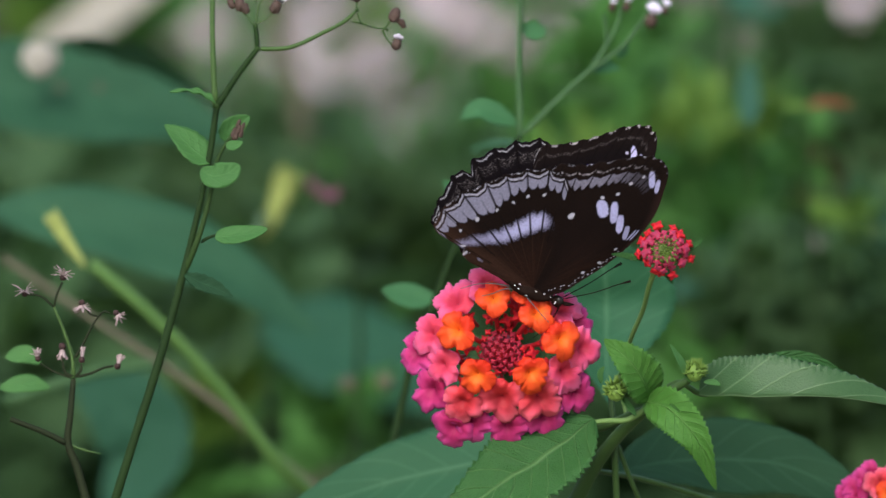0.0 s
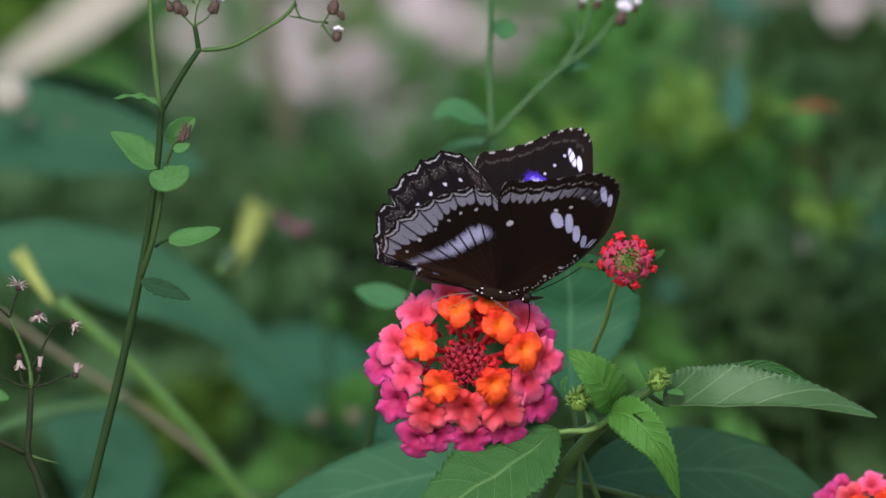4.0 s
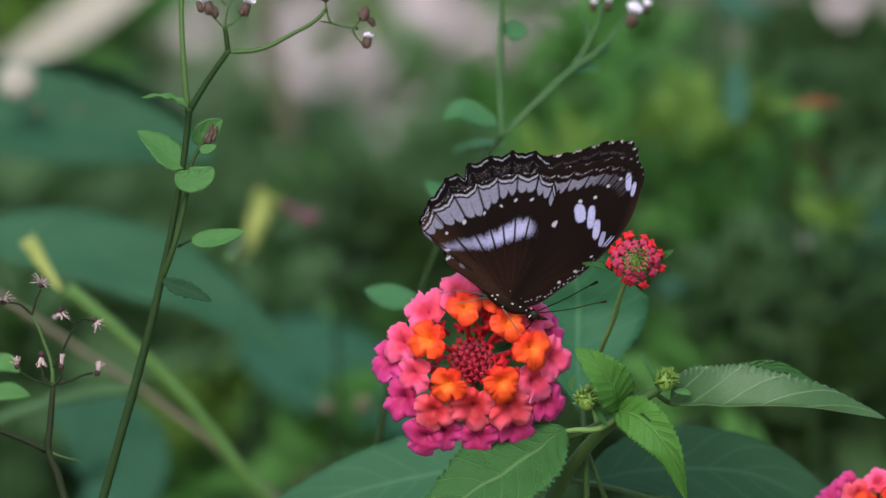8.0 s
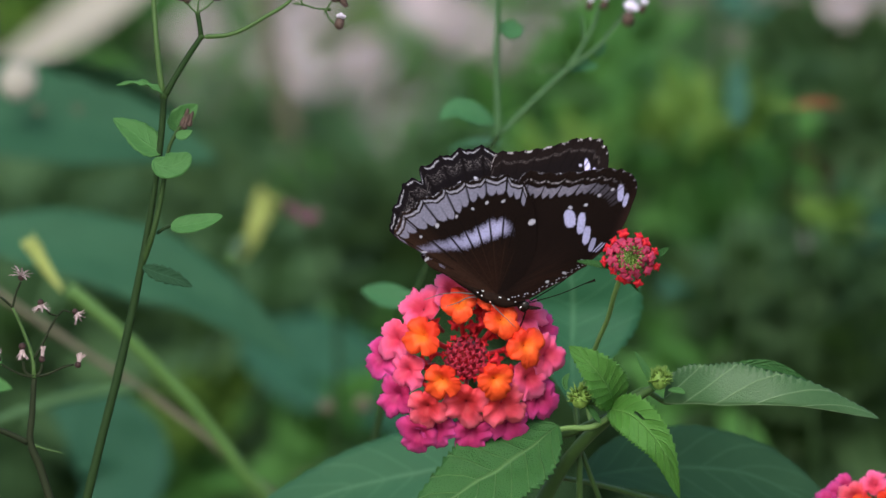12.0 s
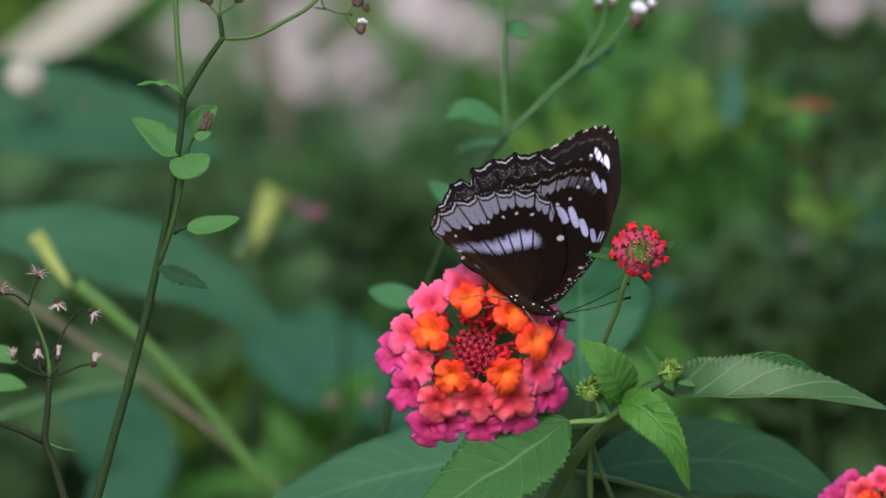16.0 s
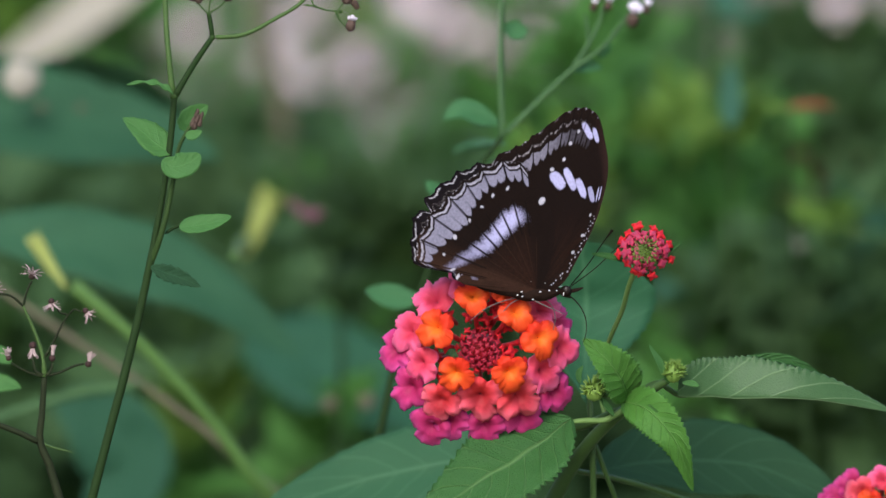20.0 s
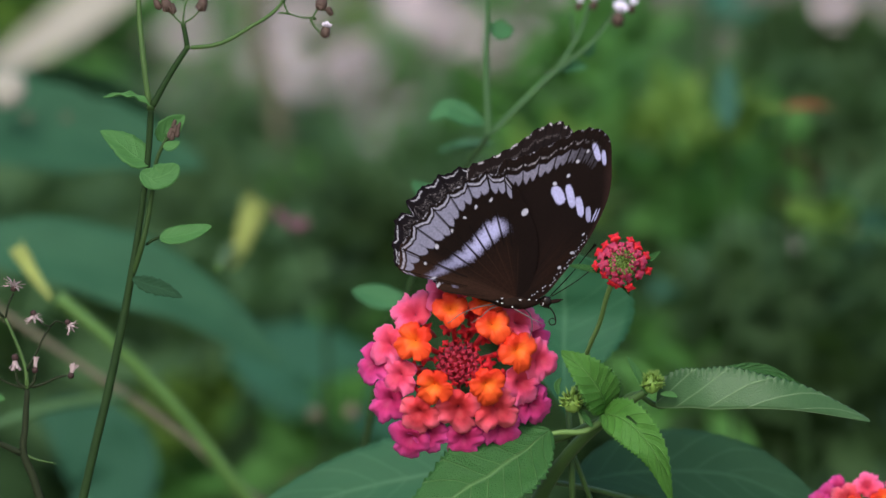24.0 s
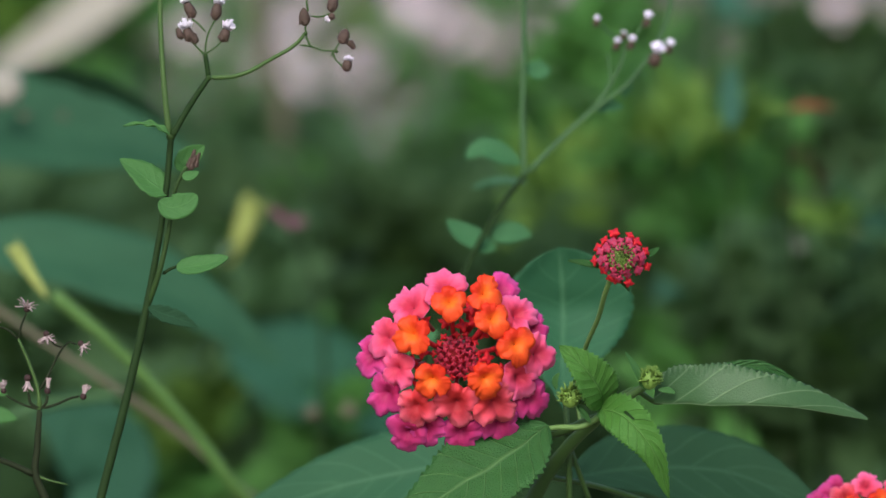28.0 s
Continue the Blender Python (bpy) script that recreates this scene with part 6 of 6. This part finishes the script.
def motions():
    LANTANA_ROWS = (
        (0, 5.01, 0.63, 0.89), (0.5, 2.07, 0.64, 0.56), (1, 0.26, -0.78, 0.89), (1.5, 0.49, -0.98, 0.82), (2, 0.58, -0.7, 0.94), (2.5, 0.09, -0.89, 0.85),
        (3, -0.45, -1.19, 1.03), (3.5, 0.87, -0.76, 1.12), (5.5, 1.1, -0.56, 0.43), (6, 1.04, -0.3, 0.38), (6.5, 2.1, -0.31, 0.41), (7, 3.33, 0.75, -0.01),
        (7.5, 3.07, 0.5, 0.23), (8, 1.98, -1.04, 0.67), (8.5, 4.39, 0.43, 0.09), (9, 5.57, 1.1, 0.44), (9.5, 4.07, 1.47, 0.29), (10, 1.72, 0.42, -0),
        (10.5, 1.38, 0.2, 0.35), (11, 1.23, 0.54, 0.14), (11.5, 0.33, -0.84, 0.35), (12, 0.7, -0.57, 0.29), (12.5, 1.56, -0.32, 0.42), (14.5, 1.04, -1, 0.68),
        (15, 2.02, -0.41, 0.39), (15.5, 3.26, 0.36, 0.45), (16, 3.43, 0.91, 0.71), (16.5, 1.21, -0.86, 0.27), (17, 2.08, 0.24, -0.19), (17.5, 5.05, 1.76, 0.11),
        (18, 4.23, 0.97, 0.22), (18.5, 2.72, 0.14, 0.36), (19, 1.7, -0.14, 0.1), (19.5, 3.33, 0.52, 0.04), (20, 4.25, 1, 0.16), (20.5, 3.61, 0.66, 0.51),
        (21, 0.82, -0.56, 0.48), (21.5, 3.08, 0.26, 0.18), (23.5, 2.36, -0.41, 0.47), (24, 1.19, -1, 0.54), (24.5, 0.95, -0.92, 0.48), (25, 0.84, -0.39, 0.59),
        (25.5, 1.27, 0.85, -0.17), (26, 0.39, 0.03, -0.02), (26.5, 0.13, -0.07, 0.11), (27, 1.32, 0.73, 0.03), (27.5, -0.04, 0, -0), (28, 0, -0, -0),
    )
    SECOND_ROWS = (
        (0, 2.97, 2.24, 0), (0.5, 0.95, 0.88, 0), (1, 0.11, 0.32, 0), (1.5, 0.21, 0.19, 0), (2, -0.13, 0.14, 0), (2.5, -0.29, 0.01, 0),
        (3, -0.1, -0.28, 0), (3.5, 0.39, 0.27, 0), (5.5, 0.19, -0.19, 0), (6, 0.65, 0.04, 0), (6.5, 1.9, 0.29, 0), (7, 2.42, 0.45, 0),
        (7.5, 2.39, 0.21, 0), (8, 1.32, 0.19, 0), (8.5, 3.19, 0.93, 0), (9, 3.58, 1.53, 0), (9.5, 3.81, 1.5, 0), (10, 2.49, 1.27, 0),
        (10.5, 1.7, 0.96, 0), (11, 1.42, 0.78, 0), (11.5, 0.65, -0.25, 0), (12, 0.41, -0.17, 0), (12.5, 1.17, 0.12, 0), (14.5, 1.04, -0.15, 0),
        (15, 1.88, 0.01, 0), (15.5, 2.19, 0.47, 0), (16, 2.78, 0.94, 0), (16.5, 1.44, 0.31, 0), (17, 2.39, -0.15, 0), (17.5, 4.4, 1.39, 0),
        (18, 3.34, 1.19, 0), (18.5, 2.59, 0.55, 0), (19, 2.03, -0.02, 0), (19.5, 2.89, 0.81, 0), (20, 2.96, 1.06, 0), (20.5, 2.9, 1.09, 0),
        (21, 1.03, 0.16, 0), (21.5, 2.51, 0.47, 0), (23.5, 1.81, 0.01, 0), (24, 1.04, -0.13, 0), (24.5, 1, 0.11, 0), (25, 0.6, -0.13, 0),
        (25.5, 0.36, -0.15, 0), (26, 0.6, -0.28, 0), (26.5, 0.11, -0.18, -0), (27, 0.83, 0.31, 0), (27.5, -0.31, -0.15, -0), (28, 0, -0, 0),
    )
    HERB_ROWS = (
        (0, 4.94, 4.98, -3.12), (0.5, -0.88, 5.92, -0.65), (1, -1.57, 5.97, -0.06), (1.5, -1.93, 4.32, 0.29), (2, -4.1, 5.34, 1.17), (2.5, -4.87, 4.59, 1.53),
        (3, -3.46, 4.78, 1.06), (3.5, -2.52, 4.86, 0.65), (5.5, -2.1, 4.4, 0.65), (6, -1.81, 4.62, 0.59), (6.5, 1.89, 5.18, -0.76), (7, 3.63, 6.1, -1.53),
        (7.5, 6.36, 7.7, -2.76), (8, 2.23, 4.16, -1.24), (8.5, 3.94, 5.82, -1.82), (9, 3.86, 5.8, -1.82), (9.5, 6.08, 8.07, -2.94), (10, 7.08, 7.99, -3.65),
        (10.5, 5.06, 7.84, -2.94), (11, 2.94, 8.12, -2.06), (11.5, 0.03, 7.4, -0.65), (12, -2.34, 6.71, 0.47), (12.5, -2.21, 6.24, 0.65), (14.5, -2.03, 4.9, 1),
        (15, 3.25, 6.58, -1.06), (15.5, 1.4, 6.58, -0.41), (16, 2.15, 6.89, -0.88), (16.5, 3.12, 7.35, -1.24), (17, 0.23, 6.58, -0), (17.5, 6.82, 8.11, -2.53),
        (18, 1.02, 6.23, -0.41), (18.5, -0.64, 6.98, 0.23), (19, 0.8, 7.64, -0.3), (19.5, 1.8, 6.76, -0.65), (20, 0.64, 7.02, -0.23), (20.5, 1.04, 8.57, -0.41),
        (21, -0.51, 5.97, 0.18), (21.5, 2.5, 6.58, -0.88), (23.5, -2.33, 5.2, 1.23), (24, -2.8, 5.08, 1.35), (24.5, -2.36, 5.46, 1.06), (25, -1.7, 2.94, 0.76),
        (25.5, -4.08, 2.3, 1.65), (26, -1.7, 3.24, 0.76), (26.5, -3.41, 0.12, 1.41), (27, -1.17, 1.53, 0.47), (27.5, -2.29, -0.16, 0.88), (28, 0, -0, -0),
    )
    SEED_ROWS = (
        (0, 3.12, 4.97, -1.26), (0.5, -1.37, 4.75, -0.24), (1, -1.73, 4.7, -0), (1.5, -2.07, 3.53, 0.18), (2, -3.34, 3.92, 0.46), (2.5, -3.89, 3.45, 0.6),
        (3, -2.81, 3.68, 0.42), (3.5, -2.34, 3.76, 0.3), (5.5, -2.12, 3.46, 0.34), (6, -1.48, 3.68, 0.24), (6.5, 1.3, 4.53, -0.28), (7, 2.45, 5.27, -0.56),
        (7.5, 4.56, 6.84, -1.08), (8, 1.51, 3.62, -0.5), (8.5, 2.89, 5.15, -0.74), (9, 2.81, 5.28, -0.74), (9.5, 4.92, 7.55, -1.3), (10, 5.08, 7.52, -1.5),
        (10.5, 3.7, 7.36, -1.26), (11, 2.08, 6.84, -0.9), (11.5, -0.26, 5.79, -0.28), (12, -2.12, 5.12, 0.2), (12.5, -1.93, 4.96, 0.28), (14.5, -1.03, 3.85, 0.32),
        (15, 2.79, 5.55, -0.46), (15.5, 1.03, 5.05, -0.14), (16, 1.75, 5.65, -0.38), (16.5, 2.3, 5.85, -0.48), (17, 0.63, 5.35, -0.08), (17.5, 5.53, 7.15, -1.06),
        (18, 1.25, 5.3, -0.26), (18.5, 0.28, 5.72, -0.06), (19, 1.03, 6.08, -0.2), (19.5, 1.71, 5.52, -0.32), (20, 0.93, 5.62, -0.18), (20.5, 1.28, 6.55, -0.26),
        (21, -0.25, 4.75, 0.04), (21.5, 1.8, 5.35, -0.32), (23.5, -1.12, 3.85, 0.4), (24, -1.58, 3.58, 0.46), (24.5, -1.31, 3.95, 0.34), (25, -0.51, 1.68, 0.16),
        (25.5, -3.09, 1.65, 0.66), (26, -0.51, 1.88, 0.16), (26.5, -2.24, 0.48, 0.5), (27, -0.35, 1.2, 0.08), (27.5, -1.7, -0.2, 0.34), (28, 0, -0, -0),
    )
    WHITE_ROWS = (
        (0, -4.19, 6.87, 0.07), (0.5, -6.34, 7.06, 0.33), (1, -6.83, 7.44, 0.46), (1.5, -6.98, 7.14, 0.53), (2, -7.7, 7.68, 0.61), (2.5, -8.08, 7.38, 0.66),
        (3, -7.67, 7.73, 0.64), (3.5, -7.16, 7.72, 0.58), (5.5, -7.67, 8.15, 0.67), (6, -6.88, 7.73, 0.61), (6.5, -4.86, 7.68, 0.44), (7, -4.28, 7.73, 0.36),
        (7.5, -3.19, 7.91, 0.21), (8, -5.5, 6.92, 0.41), (8.5, -3.69, 7.06, 0.26), (9, -3.56, 7.52, 0.24), (9.5, -1.19, 7.7, -0.05), (10, -1.13, 7.46, -0.14),
        (10.5, -2.29, 7.4, -0.05), (11, -2.95, 7.37, 0.03), (11.5, -5.03, 7.32, 0.3), (12, -6.28, 7.25, 0.47), (12.5, -5.97, 7.4, 0.5), (14.5, -6.29, 7.73, 0.64),
        (15, -4.41, 8.21, 0.46), (15.5, -4.9, 7.56, 0.49), (16, -3.77, 7.4, 0.34), (16.5, -4.04, 8.21, 0.37), (17, -4.18, 7.56, 0.41), (17.5, -0.73, 8.38, 0.09),
        (18, -3, 7.5, 0.28), (18.5, -3.63, 7.31, 0.34), (19, -4.07, 7.86, 0.38), (19.5, -3.82, 7.59, 0.37), (20, -4.24, 7.37, 0.4), (20.5, -3.31, 7.73, 0.31),
        (21, -5.97, 7.89, 0.55), (21.5, -4.06, 7.56, 0.4), (23.5, -6.12, 7.73, 0.66), (24, -6.29, 7.58, 0.66), (24.5, -6.31, 7.66, 0.63), (24.9, -6.4, 7.6, 0.63),
        (25, 2.45, -2.82, -0.2), (25.2, -1.87, 1.79, 0.2), (25.5, -1.25, 0.65, 0.14), (26, 0.97, 0.84, -0.06), (26.5, 0.12, -0.36, 0.02), (27, 1.04, -0, -0.09),
        (27.5, -0.82, -0.49, 0.08), (28, 0, -0, -0),
    )
    BROAD_ROWS = (
        (0, 3.95, 5.68, -0), (0.5, 1.52, 3.3, -0), (1, 1.61, 1.87, -0), (1.5, 0.81, 0.6, -0), (2, 0.77, 0.9, -0), (2.5, 0.4, 0.93, -0),
        (3, 1.17, 1.34, -0), (3.5, 0.09, -1.53, -0), (5.5, 0.41, -0.41, -0), (6, 1.34, 0.04, -0), (6.5, 3.59, 1.84, -0), (7, 4.02, 1.28, -0),
        (7.5, 4.92, 0.62, -0), (8, 1.77, 0.59, -0), (8.5, 4.58, 3.18, -0), (9, 4.49, 2.77, -0), (9.5, 7.36, 3.86, -0), (10, 7.28, 4.12, -0),
        (10.5, 5.76, 2.64, -0), (11, 4.86, 1.13, -0), (11.5, 3.38, 1.19, -0), (12, 1.8, 0.72, -0), (12.5, 2.15, 0.71, -0), (14.5, 2.37, 0.57, -0),
        (15, 3.93, 0.01, -0), (15.5, 2.82, 0.19, -0), (16, 4.47, 2.05, -0), (16.5, 4.15, -0.18, -0), (17, 4.37, 0.93, -0), (17.5, 8.27, 1.87, -0),
        (18, 5.33, 1.81, -0), (18.5, 4.62, 1.6, -0), (19, 4.3, 0.36, -0), (19.5, 3.84, -0.14, -0), (20, 3.93, 1.64, -0), (20.5, 4.98, 1.31, -0),
        (21, 2.91, 0.93, -0), (21.5, 3.95, 0.93, -0), (23.5, 2.19, 0.01, -0), (24, 1.61, -0.52, -0), (24.5, 1.95, 0.69, -0), (25, 1.09, -0.52, -0),
        (25.5, -0.49, -1.48, 0), (26, 1.27, -0.33, -0), (26.5, 0.13, 0.16, 0), (27, 0.8, -0, -0), (27.5, -0.93, -0.36, 0), (28, 0, -0, -0),
    )
    BUTTERFLY_ROWS = (
        (0, 12.45, -7.21, -28.4, 18.2, 22.8, -5.6, -10.3, -7.5, -8.7, 23.7, -7.3, -10.9), (0.5, 9.63, -6.89, -29.6, 19.6, 21.7, -6.5, -10.1, -11.6, -9.2, 22.6, -10.8, -10.6),
        (1, 7.95, -8, -30.9, 20.9, 20.6, -7.4, -10, -15.6, -9.7, 21.6, -14.2, -10.3), (1.5, 8.07, -7.96, -30, 19.2, 19.4, -3.3, -11.3, -14.5, -7.3, 21.7, -15.2, -12.1),
        (2, 8.04, -7.43, -29.2, 17.5, 18.1, 0.8, -12.6, -13.4, -4.9, 21.8, -16.2, -13.9), (2.5, 6.48, -6.37, -20.3, 14.7, 23.1, 4.1, -14.2, -15, 0.7, 26.8, -17.8, -13.9),
        (3, 6.93, -6.96, -6.2, 2.1, 55.9, 13.3, -11.4, 37.4, 4.3, 57.8, 34.5, -18.5), (3.5, 8.4, -6.94, -10.4, 4.2, 48.1, 9.7, -10.8, 30.8, 2.1, 50, 27.9, -18.5),
        (5.5, 8.82, -7.76, -27.3, 15.1, 22, -4.2, -8.8, -2.5, -7.4, 23, -3.6, -10.9), (6, 8.82, -7.78, -31.5, 17.7, 15.3, -7.7, -8.2, -10.4, -9.8, 16.1, -11.1, -9.4),
        (6.5, 10.24, -7.87, -34.2, 19.1, 9.5, -8.7, -9.3, -4.6, -12, 10.5, -5.7, -10), (7, 11.81, -6.89, -36.8, 20.6, 3.7, -9.7, -10.3, 1.2, -14.3, 4.9, -0.4, -10.5),
        (7.5, 11.57, -7.43, -35.3, 21.1, 5.9, -9, -9.6, -0.9, -12.4, 6.9, -2.4, -9.5), (8, 10.5, -9.29, -33.8, 21.8, 7.9, -8.4, -8.9, -2.9, -10.5, 8.9, -4.4, -8.5),
        (8.5, 12.84, -7.71, -35.6, 23.9, 5.8, -9.6, -10.2, 1.5, -10, 6.8, -2.3, -10.6), (9, 13.93, -6.92, -37.5, 26.2, 3.7, -10.9, -11.4, 6.1, -9.5, 4.6, -0.1, -12.7),
        (9.5, 12.93, -6.54, -35.1, -15.1, -3.9, -7.5, -9.3, 5.8, -13.1, -1.1, 1.9, -11.3), (10, 9.93, -6.61, -18, 10.1, 34.1, 7.9, -8.8, -16.1, 1.3, 38.7, -17.8, -10),
        (10.5, 9.27, -8.45, -28, 9.2, 10.4, -5.5, -7, -1.1, -10.3, 14.9, 0.3, -11.2), (11, 9.3, -5.58, -13.5, -4.4, 37.8, 7.2, -10.9, 14.1, 2.3, 42.2, 18.7, -12.4),
        (11.5, 7.97, -6.97, -8.6, -4.9, 49.8, 9.3, -9.1, 18.5, 5.2, 53.1, 18.5, -14.7), (12, 8.22, -8.28, -23.9, 12.2, 25, 3.2, -6.2, 17.8, -0.8, 27.2, 20.2, -7.8),
        (12.5, 9.68, -8.35, -23.6, 9.9, 27, 0.7, -4.7, 16, -1.8, 28.8, 18.2, -7.6), (14.5, 11.62, -10.3, -22.4, 0.7, 35.1, -9.3, 1.1, 9, -5.7, 35.8, 10.2, -6.8),
        (15, 13.35, -10.19, -27.9, -1.7, 35.5, -15, -3.5, 8.9, -14.4, 39, 9.9, -6.6), (15.5, 14.91, -9.6, -29, -0.9, 35.6, -16.9, -4.7, 12.7, -17.9, 39.5, 11, -8.2),
        (16, 15.4, -9.22, -30, -0.2, 35.7, -18.7, -6, 16.6, -21.5, 40, 12, -9.9), (16.5, 11.98, -8.94, -15.2, 15.3, 7.9, -7.4, -9.3, 9.8, -9.4, 8.3, 7, -8.7),
        (17, 14.26, -8.47, -33.9, 13.1, 15.6, -13.2, -7.7, -10.6, -12.5, 16.4, -11.7, -7.5), (17.5, 16.9, -7.49, -33.8, 13.9, 6.8, -11.7, -6.8, -1.8, -13.4, 8.3, -3.3, -7.3),
        (18, 15.77, -8.81, -33.8, 14.6, -2.1, -10.1, -6, 7, -14.3, 0, 4.9, -7), (18.5, 14.51, -9.64, -30.5, 13.7, -4.8, -6.7, -4, 15.8, -12.2, -2.2, 16.3, -3.3),
        (19, 13.74, -9.93, -27.3, 12.9, -7.7, -3.2, -1.9, 24.6, -10.2, -4.5, 27.6, 0.3), (19.5, 15.6, -7.53, -4.4, 20.7, 10.4, 2.8, -4.7, 37.8, -3, 12.8, 40.1, -2.1),
        (20, 16.32, -7.3, -3.3, 7.9, 7.5, -3.7, -3.1, 27.9, -2.4, 9.1, 29.5, -4.4), (20.5, 15.76, -7.63, -3.3, 8.1, 13.6, -3.3, -4.4, 28.3, -5.6, 15.3, 30.3, -6.1),
        (21, 13.06, -8.83, -3.4, 8.5, 19.5, -2.8, -5.6, 28.7, -8.9, 21.5, 31.2, -7.8), (21.5, 15.33, -7.9, -4.2, 8.8, 18.4, -2.1, -6, 27.5, -8.1, 20.8, 30.8, -7.7),
        (23.5, 14.64, -8.12, -7.4, 10.2, 13.5, 0.7, -7.4, 23.4, -5.1, 17.7, 29.8, -7.2), (24, 13.47, -8.6, -8.1, 10.7, 12.2, 1.3, -7.8, 22.4, -4.4, 16.9, 29.5, -7.1),
        (24.5, 12.87, -8.35, -8.2, 14.7, 37.2, 6.7, -7, 44.1, 3.7, 41.9, 51.2, -7.1), (24.9, 13.49, -8.51, -7.1, 10.5, 23.8, 4.6, -6.1, 37.5, -1.3, 28.5, 44.6, -7.1),
        (25, 14.6, -7.3, -6.1, -3.2, 30, -2.6, -9.6, 44.7, 5.5, 36.6, 30, -16), (25.1, 37, 27, -38, -6, 64, 0, 0, 50, 0, 69.8, 50.5, 0),
        (25.2, 66, 80, -10, -16, 30, 4, 0, 30, 4, 33.8, 31.1, 0), (25.5, 160, 130, 30, -20, 25, 4, 0, 25, 4, 28.5, 26.2, 0),
        (28, 420, 380, 20, -20, 40, 4, 0, 40, 4, 44.4, 40.8, 0),
    )
    sway(lantana, spot(1000, 800), LANTANA_ROWS)
    sway(second, spot(1490, 861, 8), SECOND_ROWS)
    sway(herb, spot(302, 238), HERB_ROWS)
    sway(seeds, spot(84, 592, 4), SEED_ROWS)
    sway(whites, spot(1168, 90, 110), WHITE_ROWS)
    sway(broad, spot(430, 390, 320), BROAD_ROWS)
    body, wings = [], {k: [] for k in WINGS}
    for t, u, v, pitch, yaw, near, near_fore, near_hind, far, far_fore, near_low, far_low, far_hind in BUTTERFLY_ROWS:
        m = Matrix.Translation(MID + plan(u, v, -11)) @ VIEW @ Matrix.Rotation(-radians(pitch), 4, "Y") @ Matrix.Rotation(radians(yaw), 4, "Z")
        body.append((t, m))
        wings["forewing", "right"].append((t, wing_pose(-1, near, near_fore)))
        wings["hindwing", "right"].append((t, wing_pose(-1, near_low, near_hind)))
        wings["forewing", "left"].append((t, wing_pose(1, far, far_fore)))
        wings["hindwing", "left"].append((t, wing_pose(1, far_low, far_hind, 4, 6)))
    walk(butterfly, body)
    for key, rows in wings.items():
        walk(WINGS[key], rows)

    # the proboscis: in the flower, stretched out, or coiled up; seconds, first heading, bend, lean, coil
    feeding, stretched, coiled = (-75, -25, 40, 0), (-32, -80, 0, 0), (-35, -80, 0, 1)
    stages = [(0, feeding), (2.4, feeding), (2.8, stretched), (3.5, stretched), (4.2, feeding), (10.7, feeding), (11, stretched), (11.6, stretched), (11.9, feeding), (19.1, feeding), (19.5, stretched), (21.5, stretched)]
    stages += [(21.6 + 0.12 * i, tuple(a + (b - a) * i / 14 for a, b in zip(stretched, coiled))) for i in range(1, 15)] + [(28, coiled)]
    tracks = [[] for _ in SEGMENTS]
    for t, (first, bend, lean, coil) in stages:
        turn, at = Matrix.Rotation(radians(lean), 4, "X"), Vector((0, 0, 0))
        heading = first
        for i, rows in enumerate(tracks):
            m = Matrix.Translation(mm(62, 0, -9)) @ turn @ Matrix.Translation(at) @ Matrix.Rotation(-radians(heading), 4, "Y")
            rows.append((t, m))
            at = at + Vector((math.cos(radians(heading)), 0, math.sin(radians(heading)))) * SEGMENT / 1000
            heading += (1 - coil) * bend / 20 + coil * (-8 if i < 6 else -42)
    for ob, rows in zip(SEGMENTS, tracks):
        walk(ob, rows)


motions()
